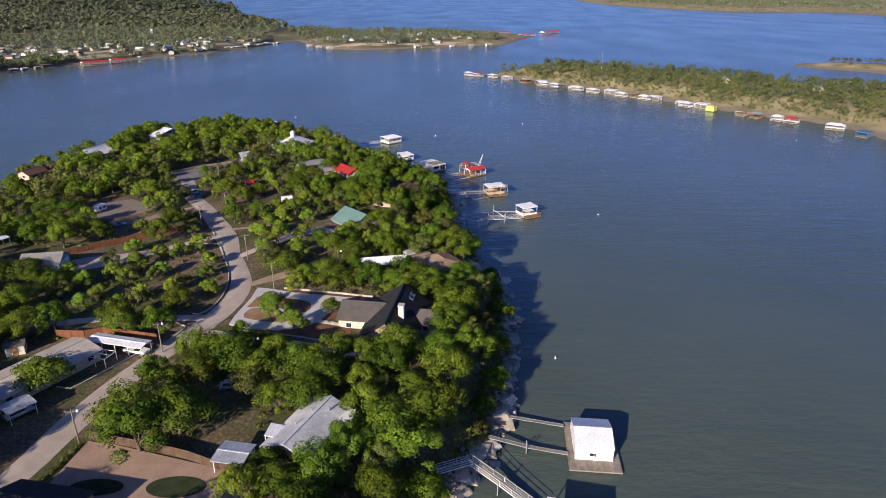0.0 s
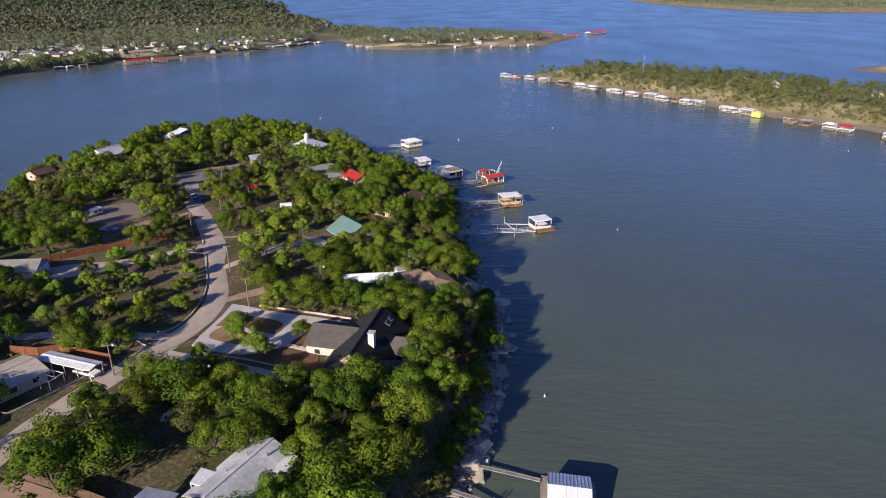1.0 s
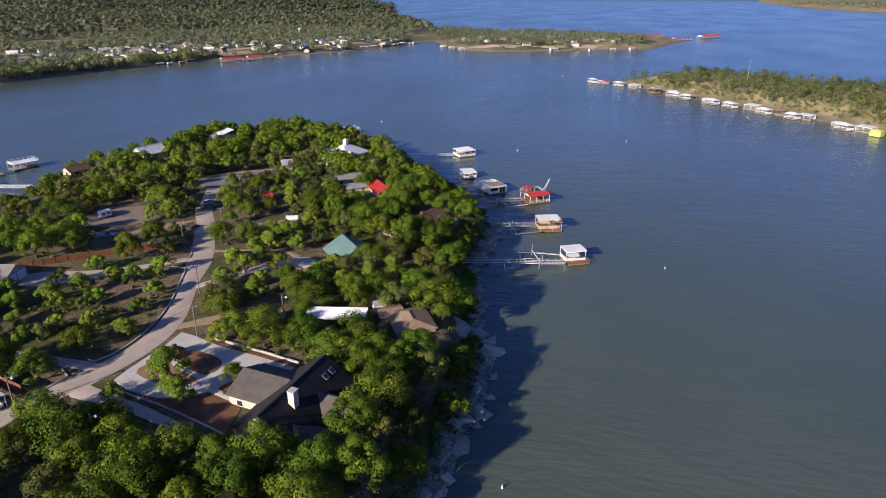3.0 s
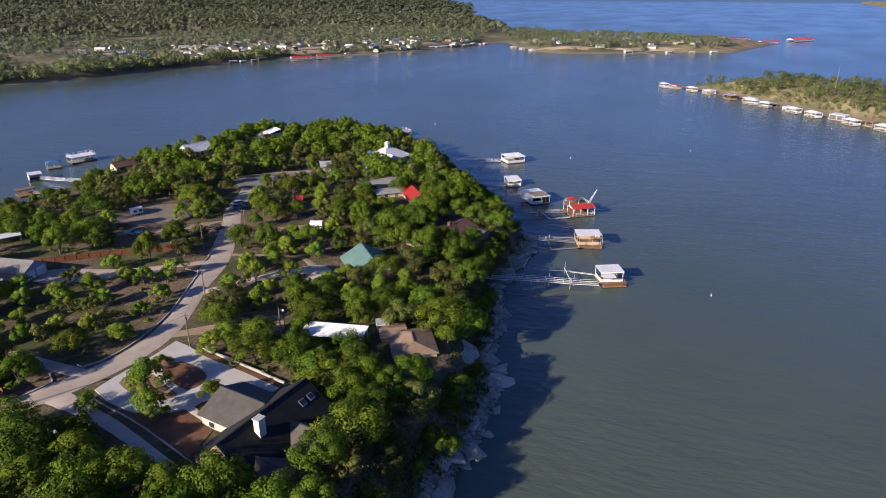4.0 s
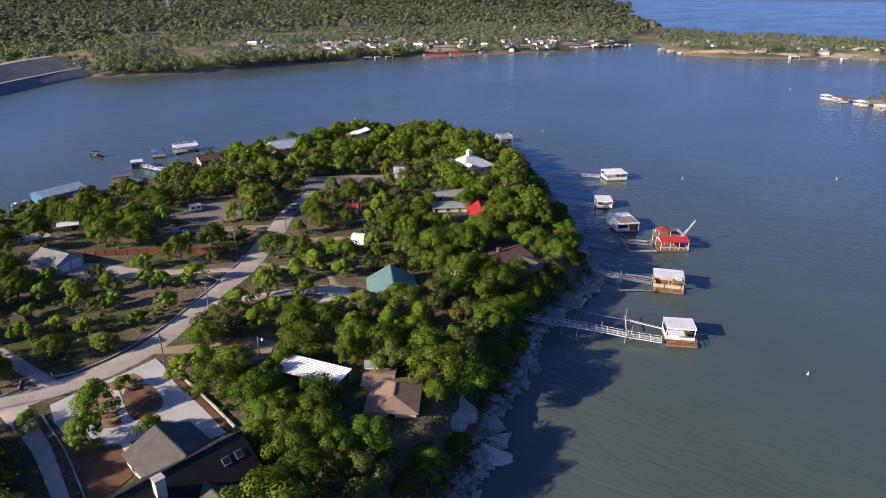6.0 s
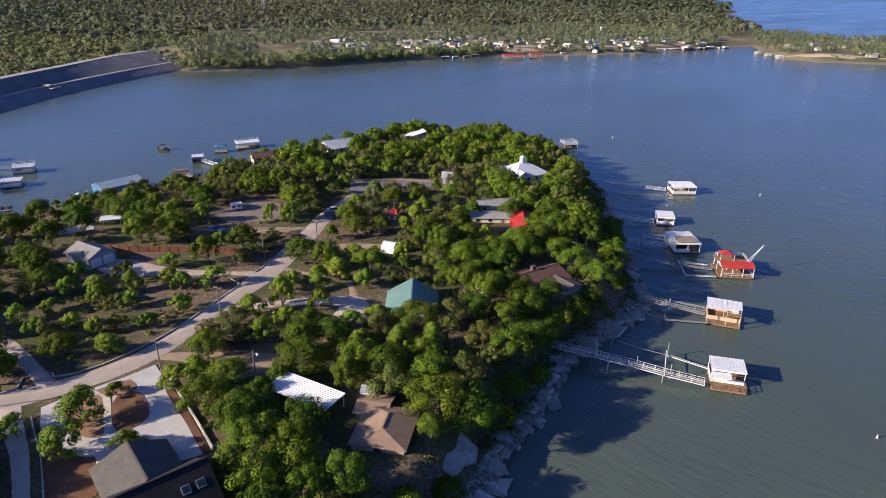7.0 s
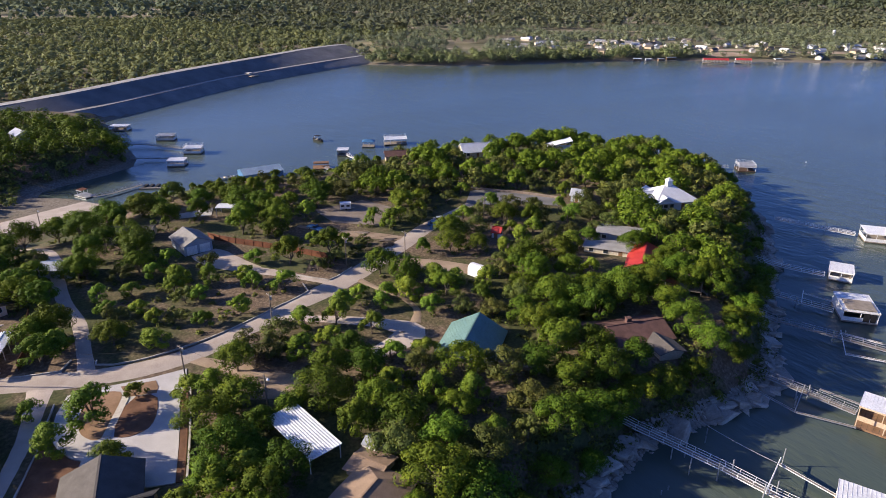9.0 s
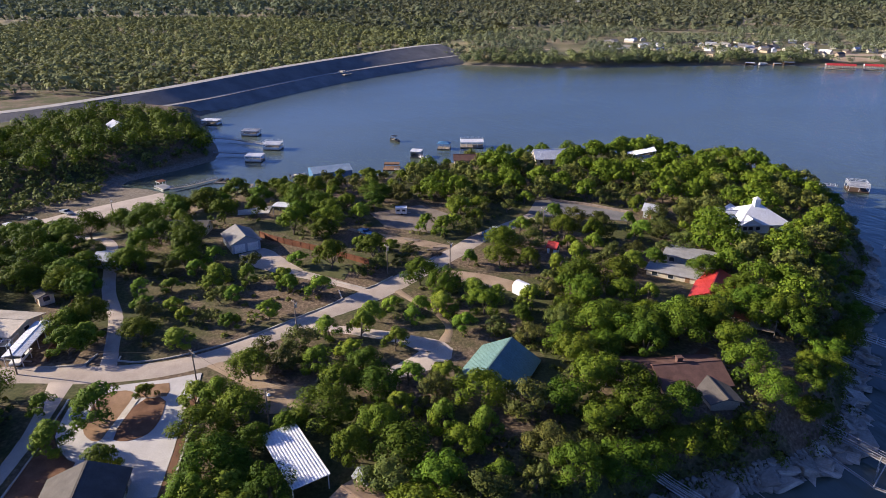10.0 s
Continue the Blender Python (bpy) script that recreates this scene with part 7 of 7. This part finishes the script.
def stone_wall(pts, tall, wide=0.5, label="low brown stone wall beside a court"):
    w = tagged(new("stone_wall"), label, "wall", kind="structure")
    r = resample(pts, 1.4)
    for i, (a, b) in enumerate(zip(r, r[1:])):
        z = min(gz(*a), gz(*b))
        for k in range(3):
            s = 0.5 if k % 2 else 0.0
            p, q = a + (b - a) * (0.02 + s * 0.5), a + (b - a) * (0.98 if not s else 1.48)
            part("stone", Geo().beam((*p, z + tall * (k + 0.5) / 3), (*q, z + tall * (k + 0.5) / 3), wide * (0.92 + 0.06 * ((i + k) % 3)), tall / 3 - 0.02), BROWN_STONE, w)


stone_wall([(-116, 253.4), (-108.4, 259.8), (-103.4, 265.0), (-92.6, 272.8)], 0.9)
stone_wall([(-21, 198.2), (-18, 200.8), (-14.6, 203.6)], 0.8, 0.6, "pale retaining wall by the green roofed house")


def pole(x, y, tall, lamp=False, arm=True):
    p = thing("utility_pole", "weathered wooden utility pole" + (" with a white lamp" if lamp else " with a crossarm"), "pole", x, y, gz(x, y), 25, "utility poles")
    part("shaft", Geo().tube((0, 0, -0.5), (0, 0, tall), 0.15, 0.1, 9), POLE_WOOD, p)
    if arm:
        part("crossarm", Geo().box(-0.9, -0.06, tall - 0.5, 0.9, 0.06, tall - 0.36), POLE_WOOD, p)
        for k in (-0.8, 0, 0.8):
            part("insulator", Geo().tube((k, 0, tall - 0.36), (k, 0, tall - 0.16), 0.05, 0.035, 6), WHITE_PAINT, p)
    if lamp:
        part("lamp_arm", Geo().beam((0, 0, tall - 0.6), (0.9, 0, tall - 0.4), 0.06), STEEL, p)
        part("lamp_head", Geo().tube((0.9, 0, tall - 0.7), (0.9, 0, tall - 0.35), 0.28, 0.12, 10), WHITE_PAINT, p)
    part("transformer", Geo().tube((0, 0.3, tall - 1.6), (0, 0.3, tall - 0.9), 0.2, n=10), STEEL, p) if arm and not lamp else None
    return (x, y, gz(x, y) + tall - 0.3)


P1, P2, P3, P4, P5, P6, P7 = pole(-60.6, 88.4, 7.0, True), pole(-58.6, 117.4, 7.2, True), pole(-42.8, 147.6, 7.6), pole(-55.0, 166.6, 7.6), pole(-76.6, 191.6, 7.6), pole(-73.6, 206.6, 7.4), pole(-86.6, 239.4, 8.0)
P8 = pole(-37.6, 112.6, 6.6, True, False)
P9, P10 = pole(-136, 98, 7.5), pole(-160, 124, 7.5, True)
P11 = pole(-28, 158, 6.8, True, False)


def wire(p, q, sag):
    w = thing("overhead_wire", "thin dark overhead wire between poles", "wire", group="overhead wires")
    p, q = Vector(p), Vector(q)
    side = (q - p).cross(Vector((0, 0, 1))).normalized() * 0.02
    up = Vector((0, 0, 0.02))
    v = [p.lerp(q, k / 12) - Vector((0, 0, sag * k / 3 * (1 - k / 12))) + o for k in range(13) for o in (side, up, -side, -up)]
    part("strand", Geo().add(v, [(4 * k + i, 4 * k + (i + 1) % 4, 4 * k + 4 + (i + 1) % 4, 4 * k + 4 + i) for k in range(12) for i in range(4)]), RUBBER, w)


for a, b, s in ((P1, P2, 0.9), (P2, P3, 1.0), (P3, P4, 0.7), (P4, P5, 1.0), (P5, P6, 0.6), (P6, P7, 1.0), (P2, P8, 0.7), (P3, P11, 0.5)):
    wire(a, b, s)


def car(x, y, rot, paint, label, pickup=False, name="car"):
    c = thing(name, label, "car" if not pickup else "truck", x, y, gz(x, y) + 0.06, rot)
    L, W = (5.2, 1.9) if pickup else (4.5, 1.8)
    hx, hw = L / 2, W / 2
    side = [(-hx, 0.45), (-hx, 0.95), (-hx * 0.3, 1.0), (hx * 0.35, 1.0), (hx * 0.95, 0.85), (hx, 0.45)]
    n = len(side)
    part("body", Geo().add([(a, -hw, b) for a, b in side] + [(a, hw, b) for a, b in side], [tuple(range(n)), tuple(range(2 * n - 1, n - 1, -1))] + [(i, i + n, (i + 1) % n + n, (i + 1) % n) for i in range(n)]), paint, c)
    a, b = (-0.1, hx * 0.42) if pickup else (-hx * 0.75, hx * 0.4)
    cab = part("cabin", Geo().hexa([(a, -hw * 0.95, 0.98), (b, -hw * 0.95, 0.98), (b, hw * 0.95, 0.98), (a, hw * 0.95, 0.98)], [(a + 0.3, -hw * 0.78, 1.5), (b - 0.55, -hw * 0.78, 1.5), (b - 0.55, hw * 0.78, 1.5), (a + 0.3, hw * 0.78, 1.5)]), GLASS, c)
    part("cabin_roof", Geo().box(a + 0.28, -hw * 0.8, 1.5, b - 0.53, hw * 0.8, 1.56), paint, cab)
    for sx in (-0.62, 0.62):
        for sy in (-1, 1):
            w = part("wheel", Geo().tube((sx * hx, sy * (hw + 0.02), 0.34), (sx * hx, sy * (hw - 0.22), 0.34), 0.34, n=14), RUBBER, c)
            part("rim", Geo().tube((sx * hx, sy * (hw + 0.035), 0.34), (sx * hx, sy * (hw - 0.02), 0.34), 0.19, n=10), STEEL, w)
    for sy in (-0.6, 0.6):
        part("headlight", Geo().box(hx - 0.02, sy - 0.2, 0.62, hx + 0.03, sy + 0.2, 0.78), WHITE_PAINT, c)
        part("tail_light", Geo().box(-hx - 0.03, sy - 0.15, 0.7, -hx + 0.02, sy + 0.15, 0.88), RED_METAL, c)
    for sx in (-1, 1):
        part("bumper", Geo().box(min(sx * hx, sx * (hx + 0.1)), -hw * 0.95, 0.38, max(sx * hx, sx * (hx + 0.1)), hw * 0.95, 0.56), STEEL, c)


car(-63.8, 117.1, -13, WHITE_PAINT, "white pickup truck parked under a carport", True, "pickup_truck")
car(-75.2, 95.9, 55, WHITE_PAINT, "white car under a small carport")
car(-90.0, 224.8, 60, BLUE_METAL, "blue car parked at the roadside")
car(-92.6, 228.2, 62, GREY_WALL, "pale grey car parked at the roadside")
car(-104.2, 193.2, 20, BLUE_METAL, "blue pickup truck parked under a tree", True, "pickup_truck")
car(-40, 104.8, 10, GREY_WALL, "grey car parked on a shaded lawn")
car(-173, 108.5, 40, GREY_WALL, "grey pickup truck with a trailer by the ramp", True, "pickup_truck")
car(-162.4, 94.6, 40, WHITE_PAINT, "white pickup truck parked by the ramp", True, "pickup_truck")


def buoy(x, y):
    b = thing("buoy", "small white marker buoy floating on the lake", "buoy", x, y, 0, 0, "marker buoys")
    part("float", Geo().tube((0, 0, -0.3), (0, 0, 0.25), 0.22, 0.2, 10), WHITE_PAINT, b)
    part("top", Geo().tube((0, 0, 0.25), (0, 0, 0.7), 0.12, 0.08, 8), WHITE_PAINT, b)
    part("band", Geo().tube((0, 0, 0.42), (0, 0, 0.5), 0.125, 0.12, 8), FENCE_WOOD, b, "orange band")


for x, y in ((25.8, 128.4), (57.5, 229), (-5.8, 365.7), (-97.6, 419), (124, 493), (196, 357), (-7.8, 679), (48, 402)):
    buoy(x, y)


def piling(x, y, tall):
    p = thing("piling", "old steel piling standing in the lake", "piling", x, y, 0, 0, "old pilings")
    part("shaft", Geo().tube((0, 0, -3), (0.06, 0.02, tall), 0.09, n=8), STEEL, p)


for x, y, h in ((12.9, 207.1, 0.9), (12.7, 208.9, 0.8), (12.0, 214.4, 3.4), (8.0, 223.2, 3.0), (18.2, 229.4, 3.6), (9.6, 246.0, 2.6)):
    piling(x, y, h)


def brush_heap(x, y, r, label):
    g = Geo()
    q = np.random.default_rng(int(abs(x * 7)))
    for _ in range(130):
        a, d, h = q.uniform(0, 6.28), r * math.sqrt(q.uniform(0, 1)), q.uniform(0.05, 1.2)
        p = Vector((d * math.cos(a), d * math.sin(a), h * (1.1 - d / r)))
        e = Vector((q.normal(), q.normal(), q.normal() * 0.35)).normalized() * q.uniform(0.6, 1.6)
        g.tube(p - e / 2, p + e / 2, q.uniform(0.03, 0.09), 0.02, 5)
    b = part("brush_heap", g, BARK)
    b.matrix_basis = pose(x, y, gz(x, y))
    tagged(b, label, "brush pile", kind="stuff")


brush_heap(-41.6, 161.4, 2.6, "dark heap of cut branches beside the road")
brush_heap(-44.0, 161.0, 1.8, "smaller heap of dark cut branches")
brush_heap(-83.6, 206.6, 1.6, "pale heap of trimmed branches on the grass")


def log_row(x, y, rot, n):
    for k in range(n):
        lg = part("log", Geo().tube((-1.8 + 0.2 * (k % 3), 0, 0), (1.5 + 0.3 * (k % 2), 0.2, 0.05), 0.22, 0.17, 8), POLE_WOOD)
        lg.matrix_basis = pose(x, y, gz(x, y) + 0.18, 0, 0, rot) @ pose(0.4 * k, 0.62 * k, 0, 0, 0, 12 * (k % 3))
        tagged(lg, "pale felled log lying on the ground", "log", "felled logs")


log_row(-95, 203, 30, 3)
log_row(-86, 207, 60, 4)


def bin_box(x, y, mat, label):
    b = thing("wheeled_bin", label, "bin", x, y, gz(x, y), 40)
    part("body", Geo().hexa([(-0.26, -0.3, 0.08), (0.26, -0.3, 0.08), (0.26, 0.3, 0.08), (-0.26, 0.3, 0.08)], [(-0.32, -0.38, 1.0), (0.32, -0.38, 1.0), (0.32, 0.38, 1.0), (-0.32, 0.38, 1.0)]), mat, b)
    part("lid", Geo().box(-0.35, -0.42, 1.0, 0.35, 0.42, 1.1), mat, b)
    for s in (-0.3, 0.3):
        part("wheel", Geo().tube((-0.3, s, 0.12), (-0.3, s + 0.05, 0.12), 0.12, n=8), RUBBER, b)


bin_box(-88.2, 222.4, BLUE_METAL, "blue wheeled rubbish bin at the roadside")
bin_box(-30.4, 150.6, DARK, "dark wheeled rubbish bin in a yard")


def bluff_stairs():
    d = thing("lookout_deck", "weathered wooden lookout deck and stairs on the bluff", "deck", -23.4, 254.6, gz(-23.4, 254.6), 40)
    part("platform", Geo().box(-2.4, -1.8, 1.0, 2.4, 1.8, 1.15), DECK_WOOD, d)
    for x in (-2.3, 2.3):
        for y in (-1.7, 1.7):
            part("post", Geo().box(x - 0.08, y - 0.08, -2.5, x + 0.08, y + 0.08, 3.6), DECK_WOOD, d)
    for y in (-1.7, 1.7):
        part("beam", Geo().beam((-2.6, y, 3.55), (2.6, y, 3.55), 0.16), DECK_WOOD, d)
    for x in (-2.3, 2.3):
        part("beam", Geo().beam((x, -2.0, 3.7), (x, 2.0, 3.7), 0.14), DECK_WOOD, d)
    rail(d, [(2.35, -1.75, 1.15), (2.35, 1.75, 1.15)], 0.95, 1.2, DECK_WOOD, 2)
    for k in range(9):
        part("step", Geo().box(2.5 + 0.34 * k, -0.6, 0.85 - 0.24 * k, 2.86 + 0.34 * k, 0.6, 0.92 - 0.24 * k), DECK_WOOD, d)
    o = thing("lean_to", "small lean-to with a dull orange roof", "shed", -27.2, 252.8, gz(-27.2, 252.8), 24)
    flat_roof(o, [(-1.8, -0.9, -0.3), (1.8, -0.9, -0.3), (1.8, 0.9, 0.1), (-1.8, 0.9, 0.1)], 1.9, ORANGE_PAINT)


bluff_stairs()
ph = dwelling("house", "low house with a charcoal roof beside a paved yard", -57.5, 71.5, -11)
block(ph, 12, 8.6, 2.6, 4.2, SHINGLE_DARK, TAN_WALL)
cb = dwelling("house", "small grey house with a white porch above the cove", -268, 118, 20)
block(cb, 9, 6, 2.6, 4.2, GREY_METAL, GREY_WALL)


def shrubs(spots, leaf, label):
    """Small rounded garden shrubs."""
    r = np.random.default_rng(33)
    first = None
    for x, y, s in spots:
        m = pose(x, y, gz(x, y) + 0.05, 0, 0, float(r.uniform(0, 360))) @ Matrix.Diagonal((s, s, s * 0.9, 1))
        if first is None:
            d = r.normal(size=(420, 3))
            d[:, 2] = np.abs(d[:, 2])
            d /= np.linalg.norm(d, axis=1)[:, None]
            c = d * r.uniform(0.55, 1.05, (420, 1)) * (1 + 0.2 * np.sin(5 * np.arctan2(d[:, 1], d[:, 0])))[:, None]
            v, f = sprigs(c, d + r.normal(size=d.shape) * 0.3, r.uniform(0.07, 0.15, 420), r)
            first = thing("shrub", label, "shrub", group="garden shrubs")
            stem = Geo()
            for a in np.linspace(0, 6.28, 5, endpoint=False):
                stem.tube((0, 0, -0.2), (0.4 * math.cos(a), 0.4 * math.sin(a), 0.6), 0.035, 0.015, 5)
            part("stems", stem, BARK, first)
            part("leaves", big_mesh("leaves", v, f, leaf), leaf, first)
            first.matrix_basis = m
        else:
            ob = copy_thing(first, m)
            ob.matrix_basis = m


shrubs([(-60.2, 87.4, 0.7), (-60.4, 86.2, 0.8), (-60.8, 84.6, 0.9), (-61.0, 83, 0.7), (-61.2, 81.6, 0.8), (-61.6, 80, 0.7), (-62.0, 78.6, 0.9), (-62.6, 77, 0.7)], LEAF_DRY, "dry yellow green shrub in a roadside bed")
shrubs([(-34.6, 68, 0.9), (-33.2, 68.6, 0.7), (-32.4, 67.4, 0.8), (-26, 131, 0.6), (-24.4, 130.6, 0.5), (-21, 131.6, 0.6)], LEAF_OAK, "small green garden shrub")
strip("flower_bed", LAWN, [(-59.8, 89.8, 1.4), (-60.5, 85, 1.9), (-61.6, 80, 2.2), (-63.6, 75, 2.4)], 0.06, "grassy roadside bed with dry shrubs", "flower bed", cross=3)
